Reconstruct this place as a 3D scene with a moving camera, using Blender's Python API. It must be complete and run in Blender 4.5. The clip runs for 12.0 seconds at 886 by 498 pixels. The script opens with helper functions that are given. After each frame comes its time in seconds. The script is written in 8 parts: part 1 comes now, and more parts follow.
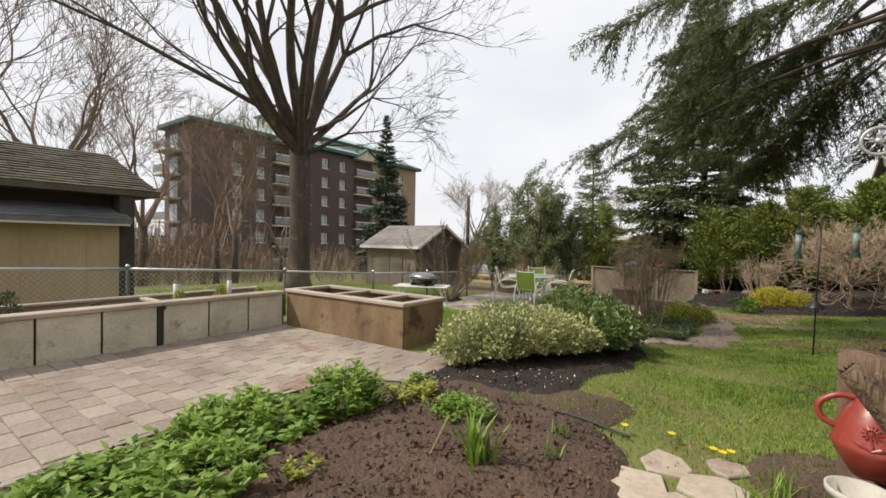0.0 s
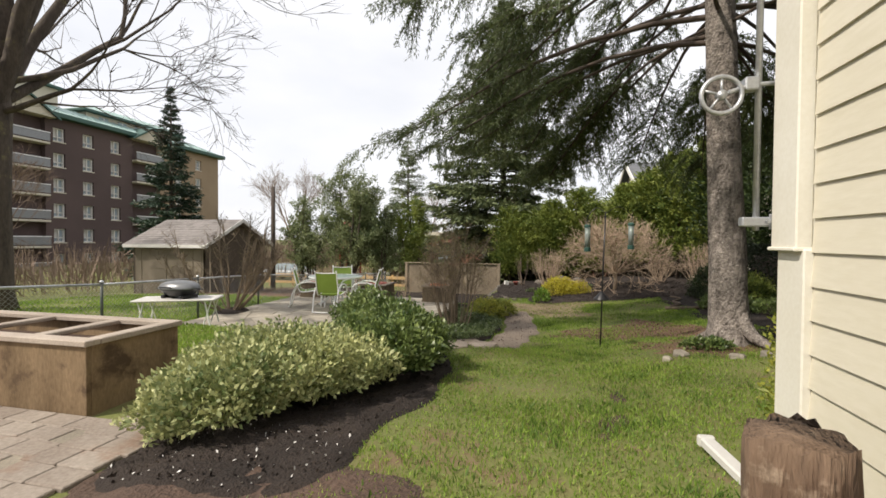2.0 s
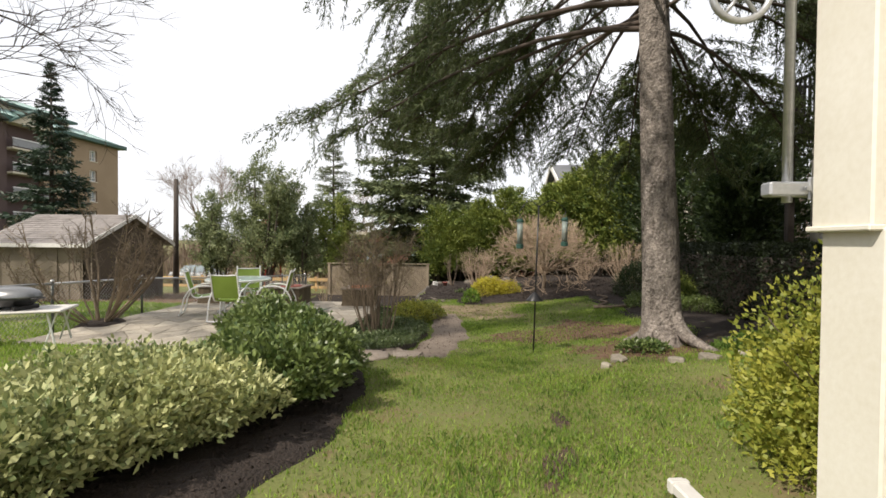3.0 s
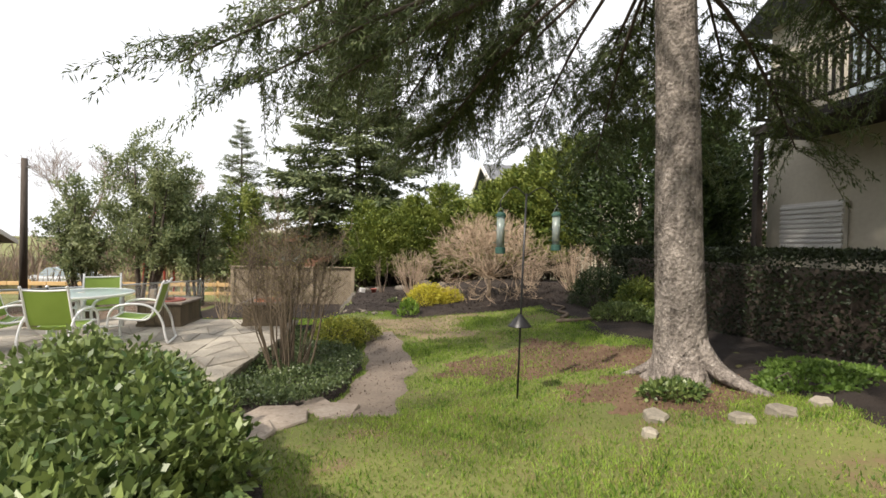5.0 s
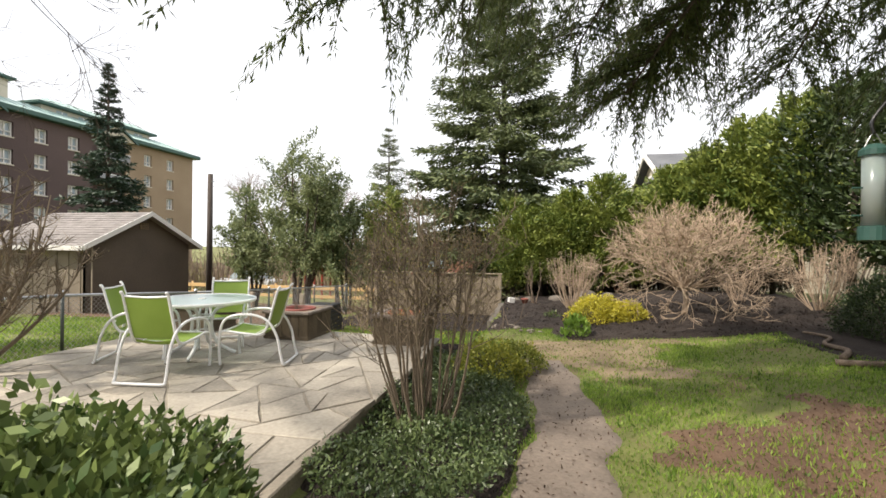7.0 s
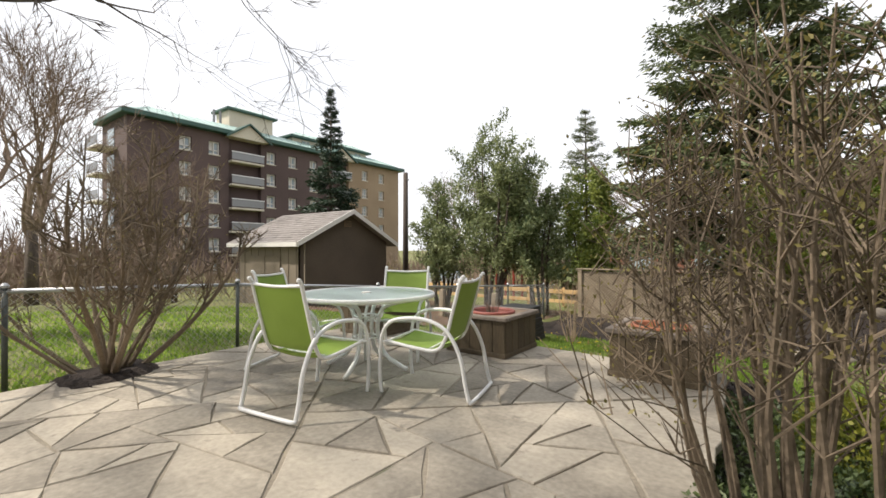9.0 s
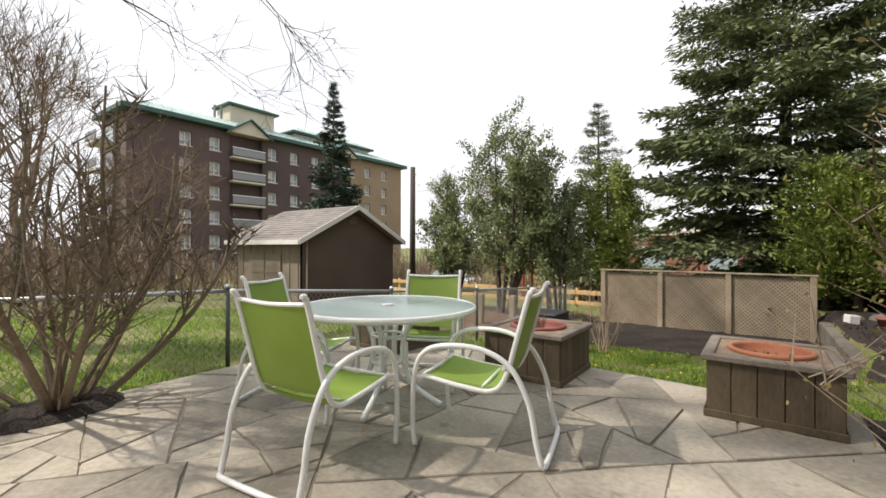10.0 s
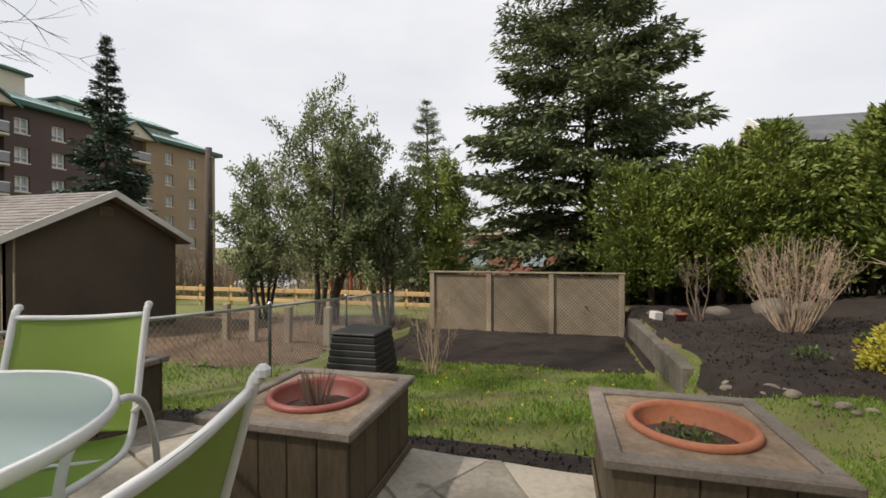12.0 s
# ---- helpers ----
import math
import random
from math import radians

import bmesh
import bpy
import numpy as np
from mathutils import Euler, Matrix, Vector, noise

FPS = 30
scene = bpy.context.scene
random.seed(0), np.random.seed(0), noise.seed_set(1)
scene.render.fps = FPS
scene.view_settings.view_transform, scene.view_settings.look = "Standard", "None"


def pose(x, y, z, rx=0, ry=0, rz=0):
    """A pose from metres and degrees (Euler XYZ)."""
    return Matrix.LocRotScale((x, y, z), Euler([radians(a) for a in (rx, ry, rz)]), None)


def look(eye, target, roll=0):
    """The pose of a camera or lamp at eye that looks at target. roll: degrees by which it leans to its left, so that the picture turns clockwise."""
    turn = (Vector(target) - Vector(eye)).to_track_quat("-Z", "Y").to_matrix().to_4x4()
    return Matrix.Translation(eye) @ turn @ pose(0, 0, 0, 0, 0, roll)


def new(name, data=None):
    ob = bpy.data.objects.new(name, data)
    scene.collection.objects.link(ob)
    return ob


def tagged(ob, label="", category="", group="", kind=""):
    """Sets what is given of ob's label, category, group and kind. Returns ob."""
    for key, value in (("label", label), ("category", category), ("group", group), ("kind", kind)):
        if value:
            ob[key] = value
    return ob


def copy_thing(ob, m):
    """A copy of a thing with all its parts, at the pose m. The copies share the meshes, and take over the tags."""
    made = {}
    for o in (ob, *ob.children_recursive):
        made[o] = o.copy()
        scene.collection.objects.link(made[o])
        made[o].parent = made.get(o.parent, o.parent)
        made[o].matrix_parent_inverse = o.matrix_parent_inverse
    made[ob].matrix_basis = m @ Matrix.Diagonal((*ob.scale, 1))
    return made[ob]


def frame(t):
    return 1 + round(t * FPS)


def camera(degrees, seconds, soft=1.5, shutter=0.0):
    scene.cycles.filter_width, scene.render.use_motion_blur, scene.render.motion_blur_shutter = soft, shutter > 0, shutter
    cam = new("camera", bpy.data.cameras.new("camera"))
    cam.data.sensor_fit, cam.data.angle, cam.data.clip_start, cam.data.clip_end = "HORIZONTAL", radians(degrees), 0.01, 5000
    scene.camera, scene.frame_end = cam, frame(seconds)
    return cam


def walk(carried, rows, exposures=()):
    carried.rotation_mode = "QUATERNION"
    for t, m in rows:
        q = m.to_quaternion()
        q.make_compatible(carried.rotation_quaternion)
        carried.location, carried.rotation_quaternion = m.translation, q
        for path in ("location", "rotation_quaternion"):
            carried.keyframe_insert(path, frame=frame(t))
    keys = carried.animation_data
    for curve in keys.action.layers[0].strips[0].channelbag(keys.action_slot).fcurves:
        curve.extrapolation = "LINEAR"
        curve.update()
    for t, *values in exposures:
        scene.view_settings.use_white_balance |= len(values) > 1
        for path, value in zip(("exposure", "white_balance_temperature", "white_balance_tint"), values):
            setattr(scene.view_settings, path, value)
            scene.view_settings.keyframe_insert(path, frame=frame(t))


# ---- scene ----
# ---------- camera and its walk ----------
cam = camera(91.2, 12.0, soft=1.6)
PATH = [
    (0, (0.205, -0.13, 1.663), (-0.965, 1.491, 1.629), 1.0),
    (0.5, (0.109, 0.158, 1.632), (-0.878, 1.897, 1.592), 0.8),
    (1, (0.043, 0.522, 1.647), (-0.733, 2.365, 1.608), 0.8),
    (1.5, (0.034, 0.98, 1.662), (-0.569, 2.886, 1.625), 0.6),
    (2, (0.005, 1.447, 1.665), (-0.434, 3.398, 1.624), 0.4),
    (2.5, (0.012, 1.896, 1.646), (-0.272, 3.875, 1.606), 0.4),
    (3, (0.01, 2.343, 1.591), (-0.115, 4.339, 1.556), 0.5),
    (3.5, (0.013, 2.865, 1.546), (0.047, 4.864, 1.517), 0.7),
    (3.7, (-0.006, 3.037, 1.553), (0.077, 5.035, 1.518), 0.6),
    (5.3, (-0.483, 4.768, 1.595), (-0.241, 6.754, 1.573), 1.2),
    (5.5, (-0.515, 5.014, 1.577), (-0.297, 7.002, 1.56), 1.0),
    (6, (-0.596, 5.564, 1.533), (-0.528, 7.563, 1.518), 0.8),
    (6.5, (-0.69, 6.121, 1.483), (-0.839, 8.116, 1.477), 0.7),
    (7, (-0.797, 6.594, 1.437), (-1.199, 8.553, 1.433), 0.6),
    (7.5, (-0.961, 7.087, 1.403), (-1.625, 8.974, 1.402), 0.7),
    (7.7, (-1.042, 7.298, 1.375), (-1.811, 9.145, 1.377), 0.6),
    (9.3, (-2.254, 8.804, 1.134), (-3.456, 10.402, 1.131), 0.1),
    (9.5, (-2.432, 8.9, 1.145), (-3.636, 10.497, 1.137), 0.3),
    (10, (-2.781, 9.164, 1.17), (-3.964, 10.777, 1.164), 0.1),
    (10.5, (-2.992, 9.508, 1.178), (-4.036, 11.214, 1.178), -0.3),
    (11, (-3.165, 9.942, 1.166), (-4.025, 11.748, 1.166), -0.2),
    (11.5, (-3.239, 10.472, 1.192), (-3.899, 12.36, 1.185), -0.4),
    (12, (-3.284, 11.003, 1.204), (-3.79, 12.938, 1.192), -0.2),
]
EXPOSURES = [(0.0, -0.14), (1.5, -0.08), (3.0, 0.12), (4.5, 0.28), (5.5, 0.50), (7.2, 0.45), (9.5, 0.18), (10.5, 0.10), (11.0, -0.04), (12.0, -0.24)]
walk(cam, [(t, look(eye, target, roll)) for t, eye, target, roll in PATH], EXPOSURES)

# ---------- daylight: bright haze, sun from behind and to the west ----------
SUN_DIR = Vector((-0.60, -0.50, 0.84)).normalized()
sun_data = bpy.data.lights.new("sun", "SUN")
sun_data.energy, sun_data.angle, sun_data.color = 4.9, radians(1.5), (1.0, 0.91, 0.795)
sun = new("sun", sun_data)
sun.matrix_world = look(SUN_DIR * 60, (0, 0, 0))

world = bpy.data.worlds.new("sky")
scene.world = world
world.use_nodes = True
wn, wl = world.node_tree.nodes, world.node_tree.links
wn.clear()
sky = wn.new("ShaderNodeTexSky")
sky.sky_type, sky.sun_disc = "NISHITA", False
sky.sun_elevation = math.asin(SUN_DIR.z)
sky.sun_rotation = math.atan2(SUN_DIR.x, SUN_DIR.y)
sky.air_density, sky.dust_density = 1.0, 2.5
sky_bg = wn.new("ShaderNodeBackground")
sky_bg.inputs["Strength"].default_value = 0.13
wl.new(sky.outputs[0], sky_bg.inputs["Color"])
cloud_bg = wn.new("ShaderNodeBackground")
cloud_bg.inputs["Color"].default_value = (0.97, 0.97, 1.0, 1)
cloud_bg.inputs["Strength"].default_value = 1.10
coord = wn.new("ShaderNodeTexCoord")
stretch = wn.new("ShaderNodeMapping")
stretch.inputs["Scale"].default_value = (1.6, 1.6, 4.0)
cloud = wn.new("ShaderNodeTexNoise")
cloud.inputs["Scale"].default_value, cloud.inputs["Detail"].default_value = 1.4, 5.0
cover = wn.new("ShaderNodeMapRange")
cover.inputs["From Min"].default_value, cover.inputs["From Max"].default_value = 0.3, 0.62
cover.inputs["To Min"].default_value, cover.inputs["To Max"].default_value = 0.8, 1.0
sky_mix, sky_out = wn.new("ShaderNodeMixShader"), wn.new("ShaderNodeOutputWorld")
wl.new(coord.outputs["Generated"], stretch.inputs["Vector"])
wl.new(stretch.outputs[0], cloud.inputs["Vector"])
wl.new(cloud.outputs["Fac"], cover.inputs["Value"])
wl.new(cover.outputs[0], sky_mix.inputs[0])
wl.new(sky_bg.outputs[0], sky_mix.inputs[1])
wl.new(cloud_bg.outputs[0], sky_mix.inputs[2])
wl.new(sky_mix.outputs[0], sky_out.inputs["Surface"])

# ---------- materials ----------
def surface(name, low, high, grain=60.0, patch=1.5, rough=0.8, bump=0.3, spots=None, spot_scale=4.0, spot_at=0.62, metal=0.0,
            piece=0.0, island=0.0, stretch=(1, 1, 1), coat=0.0, depth=0.01, local=False):
    """A weathered surface: fine grain and broad patches between two colours, stains, relief, and a tone of its own for each piece."""
    m = bpy.data.materials.new(name)
    m.use_nodes = True
    n, k = m.node_tree.nodes, m.node_tree.links
    b = n["Principled BSDF"]
    if local:
        place = n.new("ShaderNodeTexCoord").outputs["Object"]
    else:
        place = n.new("ShaderNodeNewGeometry").outputs["Position"]
    mapping = n.new("ShaderNodeMapping")
    mapping.inputs["Scale"].default_value = stretch
    k.new(place, mapping.inputs["Vector"])
    fine, broad = n.new("ShaderNodeTexNoise"), n.new("ShaderNodeTexNoise")
    fine.inputs["Scale"].default_value, fine.inputs["Detail"].default_value = grain, 4
    broad.inputs["Scale"].default_value, broad.inputs["Detail"].default_value = patch, 5
    k.new(mapping.outputs[0], fine.inputs["Vector"])
    k.new(mapping.outputs[0], broad.inputs["Vector"])
    add = n.new("ShaderNodeMath")
    add.operation = "ADD"
    half = n.new("ShaderNodeMath")
    half.operation, half.inputs[1].default_value = "MULTIPLY_ADD", 1.1
    half.inputs[2].default_value = -0.55
    half2 = n.new("ShaderNodeMath")
    half2.operation, half2.inputs[1].default_value = "MULTIPLY_ADD", 1.5
    half2.inputs[2].default_value = -0.25
    k.new(fine.outputs["Fac"], half.inputs[0])
    k.new(broad.outputs["Fac"], half2.inputs[0])
    k.new(half.outputs[0], add.inputs[0])
    k.new(half2.outputs[0], add.inputs[1])
    value = add.outputs[0]
    for amount, source in ((piece, "ShaderNodeObjectInfo"), (island, "ShaderNodeNewGeometry")):
        if amount:
            info = n.new(source)
            mad = n.new("ShaderNodeMath")
            mad.operation, mad.inputs[1].default_value = "MULTIPLY_ADD", amount
            off = n.new("ShaderNodeMath")
            off.operation, off.inputs[1].default_value = "SUBTRACT", amount / 2
            k.new(info.outputs["Random" if source.endswith("Info") else "Random Per Island"], mad.inputs[0])
            k.new(value, mad.inputs[2])
            k.new(mad.outputs[0], off.inputs[0])
            value = off.outputs[0]
    mix = n.new("ShaderNodeMix")
    mix.data_type = "RGBA"
    mix.inputs["A"].default_value, mix.inputs["B"].default_value = (*low, 1), (*high, 1)
    k.new(value, mix.inputs["Factor"])
    colour = mix.outputs["Result"]
    if spots:
        stain = n.new("ShaderNodeTexNoise")
        stain.inputs["Scale"].default_value, stain.inputs["Detail"].default_value = spot_scale, 6
        stain.inputs["Roughness"].default_value = 0.65
        k.new(place, stain.inputs["Vector"])
        edge = n.new("ShaderNodeMapRange")
        edge.inputs["From Min"].default_value, edge.inputs["From Max"].default_value = spot_at, spot_at + 0.12
        k.new(stain.outputs["Fac"], edge.inputs["Value"])
        mix2 = n.new("ShaderNodeMix")
        mix2.data_type = "RGBA"
        mix2.inputs["B"].default_value = (*spots, 1)
        k.new(edge.outputs[0], mix2.inputs["Factor"])
        k.new(colour, mix2.inputs["A"])
        colour = mix2.outputs["Result"]
    k.new(colour, b.inputs["Base Color"])
    b.inputs["Roughness"].default_value, b.inputs["Metallic"].default_value = rough, metal
    b.inputs["Coat Weight"].default_value = coat
    if bump:
        relief = n.new("ShaderNodeBump")
        relief.inputs["Strength"].default_value, relief.inputs["Distance"].default_value = bump, depth
        k.new(fine.outputs["Fac"], relief.inputs["Height"])
        k.new(relief.outputs[0], b.inputs["Normal"])
    return m


def leaf(name, low, high, rough=0.55, through_light=0.3, patch=2.0):
    """Foliage: each leaf its own tone, broad drifts of colour, some light let through."""
    m = bpy.data.materials.new(name)
    m.use_nodes = True
    n, k = m.node_tree.nodes, m.node_tree.links
    b, out = n["Principled BSDF"], n["Material Output"]
    geo, broad = n.new("ShaderNodeNewGeometry"), n.new("ShaderNodeTexNoise")
    broad.inputs["Scale"].default_value, broad.inputs["Detail"].default_value = patch, 2
    k.new(geo.outputs["Position"], broad.inputs["Vector"])
    mad = n.new("ShaderNodeMath")
    mad.operation, mad.inputs[1].default_value = "MULTIPLY_ADD", 0.75
    off = n.new("ShaderNodeMath")
    off.operation, off.inputs[1].default_value = "SUBTRACT", 0.37
    k.new(geo.outputs["Random Per Island"], mad.inputs[0])
    k.new(broad.outputs["Fac"], mad.inputs[2])
    k.new(mad.outputs[0], off.inputs[0])
    mix = n.new("ShaderNodeMix")
    mix.data_type = "RGBA"
    mix.inputs["A"].default_value, mix.inputs["B"].default_value = (*low, 1), (*high, 1)
    k.new(off.outputs[0], mix.inputs["Factor"])
    k.new(mix.outputs["Result"], b.inputs["Base Color"])
    b.inputs["Roughness"].default_value = rough
    glow, blend = n.new("ShaderNodeBsdfTranslucent"), n.new("ShaderNodeMixShader")
    k.new(mix.outputs["Result"], glow.inputs["Color"])
    blend.inputs[0].default_value = through_light
    k.new(b.outputs[0], blend.inputs[1])
    k.new(glow.outputs[0], blend.inputs[2])
    k.new(blend.outputs[0], out.inputs["Surface"])
    return m


def glass(name, tint, rough=0.05, clear=0.8):
    m = bpy.data.materials.new(name)
    m.use_nodes = True
    b = m.node_tree.nodes["Principled BSDF"]
    b.inputs["Base Color"].default_value = (*tint, 1)
    b.inputs["Roughness"].default_value, b.inputs["Transmission Weight"].default_value = rough, clear
    b.inputs["IOR"].default_value = 1.45
    return m


GRASS_SOIL = surface("grass_soil", (0.094, 0.112, 0.030), (0.188, 0.198, 0.055), grain=45, patch=0.9, rough=0.95, bump=0.8, spots=(0.17, 0.12, 0.065), spot_scale=1.6, spot_at=0.54)
SOIL = surface("garden_soil", (0.044, 0.028, 0.021), (0.125, 0.079, 0.056), grain=38, patch=1.6, rough=0.95, bump=1.0, depth=0.03, spots=(0.17, 0.12, 0.085), spot_scale=14, spot_at=0.62)
MULCH = surface("dark_mulch", (0.016, 0.0105, 0.008), (0.050, 0.036, 0.028), grain=55, patch=2.2, rough=0.95, bump=1.0, depth=0.03, island=0.5)
NEEDLES = surface("needle_litter", (0.090, 0.052, 0.032), (0.180, 0.112, 0.068), grain=50, patch=1.5, rough=0.95, bump=0.8)
DIRT = surface("trodden_earth", (0.135, 0.105, 0.082), (0.27, 0.22, 0.175), grain=30, patch=1.6, rough=0.95, bump=0.8, spots=(0.075, 0.055, 0.04), spot_scale=14, spot_at=0.60)
BLADE = leaf("grass_blade", (0.108, 0.205, 0.026), (0.385, 0.510, 0.090), through_light=0.45, patch=0.8)
BLADE_DRY = leaf("dry_grass_blade", (0.19, 0.17, 0.06), (0.33, 0.28, 0.13), through_light=0.2)
TUFT = leaf("tuft_blade", (0.055, 0.115, 0.015), (0.20, 0.31, 0.06), through_light=0.4, patch=1.5)
FLAG = surface("flagstone", (0.21, 0.186, 0.15), (0.43, 0.384, 0.31), grain=28, patch=2.4, rough=0.82, bump=0.35, piece=0.75, spots=(0.17, 0.15, 0.125), spot_scale=5, spot_at=0.6)
PINK_FLAG = surface("pinkish_flat_stone", (0.25, 0.20, 0.16), (0.47, 0.40, 0.33), grain=26, patch=3.5, rough=0.85, bump=0.45, piece=0.5, spots=(0.17, 0.13, 0.10), spot_scale=6, spot_at=0.58)
STRAW = surface("dry_straw_ground", (0.16, 0.115, 0.066), (0.33, 0.255, 0.155), grain=55, patch=2.0, rough=0.95, bump=0.8, spots=(0.10, 0.11, 0.035), spot_scale=3.0, spot_at=0.58)
JOINT = surface("sandy_joint", (0.17, 0.148, 0.115), (0.32, 0.278, 0.215), grain=50, patch=2.5, rough=0.95, bump=0.6, spots=(0.06, 0.08, 0.025), spot_scale=3, spot_at=0.6)
PAVER = surface("concrete_paver", (0.195, 0.155, 0.124), (0.375, 0.328, 0.277), grain=40, patch=1.1, rough=0.9, bump=0.4, piece=0.38, island=0.38, spots=(0.22, 0.135, 0.09), spot_scale=1.3, spot_at=0.56)
BLOCK = surface("whitewashed_block", (0.36, 0.33, 0.27), (0.62, 0.58, 0.50), grain=30, patch=2.4, rough=0.9, bump=0.45, piece=0.3, spots=(0.24, 0.19, 0.13), spot_scale=3.5, spot_at=0.6)
CAP_WOOD = surface("weathered_cap_board", (0.26, 0.21, 0.165), (0.47, 0.40, 0.335), grain=70, patch=1.8, rough=0.85, bump=0.4, piece=0.3, stretch=(1, 1, 1))
BOX_WOOD = surface("stained_cedar_board", (0.128, 0.083, 0.041), (0.300, 0.210, 0.120), grain=60, patch=3.5, rough=0.75, bump=0.35, piece=0.4, stretch=(1, 1, 0.35), spots=(0.075, 0.045, 0.024), spot_scale=2.6, spot_at=0.56)
PLANTER_WOOD = surface("olive_stained_board", (0.053, 0.038, 0.021), (0.124, 0.093, 0.055), grain=70, patch=6, rough=0.7, bump=0.35, piece=0.45, stretch=(1, 1, 0.25))
PLANTER_CAP = surface("greyed_planter_cap", (0.122, 0.101, 0.079), (0.259, 0.216, 0.180), grain=70, patch=7, rough=0.8, bump=0.35, piece=0.4, spots=(0.09, 0.065, 0.045), spot_scale=7, spot_at=0.6)
PLANTER_TOP = surface("flaking_planter_top", (0.17, 0.115, 0.072), (0.36, 0.275, 0.19), grain=30, patch=5, rough=0.85, bump=0.5, piece=0.3, spots=(0.17, 0.10, 0.06), spot_scale=9, spot_at=0.56)
TERRACOTTA = surface("terracotta", (0.34, 0.115, 0.055), (0.50, 0.195, 0.10), grain=40, patch=4, rough=0.65, bump=0.12)
TERRACOTTA_RED = surface("plastic_terracotta", (0.24, 0.062, 0.045), (0.36, 0.11, 0.085), grain=40, patch=4, rough=0.5, bump=0.1)
RED_CLAY = surface("red_glazed_clay", (0.194, 0.025, 0.016), (0.288, 0.047, 0.032), grain=40, patch=5, rough=0.38, bump=0.06, coat=0.25)
WHITE_METAL = surface("white_powder_coat", (0.72, 0.72, 0.72), (0.84, 0.84, 0.83), grain=30, patch=5, rough=0.35, bump=0.03)
SLING = surface("lime_sling_fabric", (0.178, 0.271, 0.028), (0.238, 0.340, 0.052), grain=320, patch=3, rough=0.6, bump=0.15, depth=0.002)
TABLE_GLASS = glass("frosted_table_glass", (0.72, 0.86, 0.84), rough=0.28, clear=0.75)
PANE = glass("window_pane", (0.32, 0.38, 0.42), rough=0.05, clear=0.0)
SIDING = surface("cream_siding", (0.568, 0.528, 0.412), (0.654, 0.616, 0.510), grain=50, patch=1.4, rough=0.6, bump=0.08, piece=0.15, stretch=(1, 0.2, 1))
CREAM_TRIM = surface("cream_trim", (0.630, 0.598, 0.500), (0.720, 0.699, 0.620), grain=50, patch=2.2, rough=0.55, bump=0.08)
GALVANISED = surface("galvanised_steel", (0.38, 0.39, 0.40), (0.58, 0.59, 0.60), grain=60, patch=6, rough=0.42, bump=0.05, metal=0.75)
FENCE_GREEN = surface("dark_fence_wire", (0.045, 0.055, 0.05), (0.12, 0.13, 0.12), grain=60, patch=4, rough=0.5, bump=0.05, metal=0.3)
BLACK_METAL = surface("black_enamel", (0.008, 0.008, 0.009), (0.028, 0.028, 0.03), grain=60, patch=6, rough=0.35, bump=0.05)
BLACK_PLASTIC = surface("black_plastic", (0.012, 0.012, 0.013), (0.035, 0.035, 0.036), grain=60, patch=5, rough=0.6, bump=0.1)
GREY_METAL = surface("grey_enamel", (0.16, 0.165, 0.17), (0.24, 0.245, 0.25), grain=60, patch=6, rough=0.35, bump=0.04, metal=0.4)
WHITE_PLASTIC = surface("white_plastic", (0.508, 0.492, 0.459), (0.607, 0.590, 0.558), grain=50, patch=4, rough=0.5, bump=0.06, spots=(0.42, 0.38, 0.32), spot_scale=7, spot_at=0.63)
BARK = surface("spruce_bark", (0.045, 0.036, 0.03), (0.40, 0.35, 0.31), grain=34, patch=10, rough=0.95, bump=1.0, depth=0.05, stretch=(1, 1, 0.7), spots=(0.46, 0.42, 0.38), spot_scale=20, spot_at=0.58)
MAPLE_BARK = surface("maple_bark", (0.038, 0.029, 0.023), (0.112, 0.087, 0.066), grain=26, patch=5, rough=0.95, bump=0.9, depth=0.03, stretch=(1, 1, 0.3), spots=(0.17, 0.15, 0.07), spot_scale=2.5, spot_at=0.58)
TWIG = surface("shrub_twig", (0.13, 0.088, 0.062), (0.29, 0.215, 0.16), grain=40, patch=2, rough=0.9, bump=0.4, island=0.6)
TWIG_BROWN = surface("brown_stem", (0.092, 0.070, 0.048), (0.245, 0.188, 0.13), grain=40, patch=2, rough=0.9, bump=0.5, island=0.6)
TWIG_PALE = surface("pale_twig", (0.30, 0.215, 0.15), (0.50, 0.39, 0.28), grain=40, patch=2, rough=0.9, bump=0.3, island=0.6)
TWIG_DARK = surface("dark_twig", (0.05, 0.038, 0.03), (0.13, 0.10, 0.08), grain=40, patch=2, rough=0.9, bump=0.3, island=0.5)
SPLIT_WOOD = surface("split_log_wood", (0.084, 0.052, 0.032), (0.210, 0.140, 0.091), grain=75, patch=16, rough=0.9, bump=0.9, depth=0.02, stretch=(1, 1, 0.15), spots=(0.36, 0.28, 0.20), spot_scale=6, spot_at=0.62)
DRIFTWOOD = surface("weathered_log", (0.075, 0.048, 0.03), (0.235, 0.165, 0.11), grain=75, patch=14, rough=0.92, bump=1.0, depth=0.025, stretch=(1, 1, 0.13), spots=(0.045, 0.03, 0.02), spot_scale=9, spot_at=0.62)
KERB = surface("brown_grey_stone", (0.085, 0.072, 0.058), (0.20, 0.175, 0.145), grain=22, patch=3, rough=0.9, bump=0.7, depth=0.02, piece=0.4)
GREY_LOG = surface("grey_driftwood", (0.10, 0.07, 0.048), (0.25, 0.19, 0.14), grain=60, patch=14, rough=0.9, bump=0.8, depth=0.02)
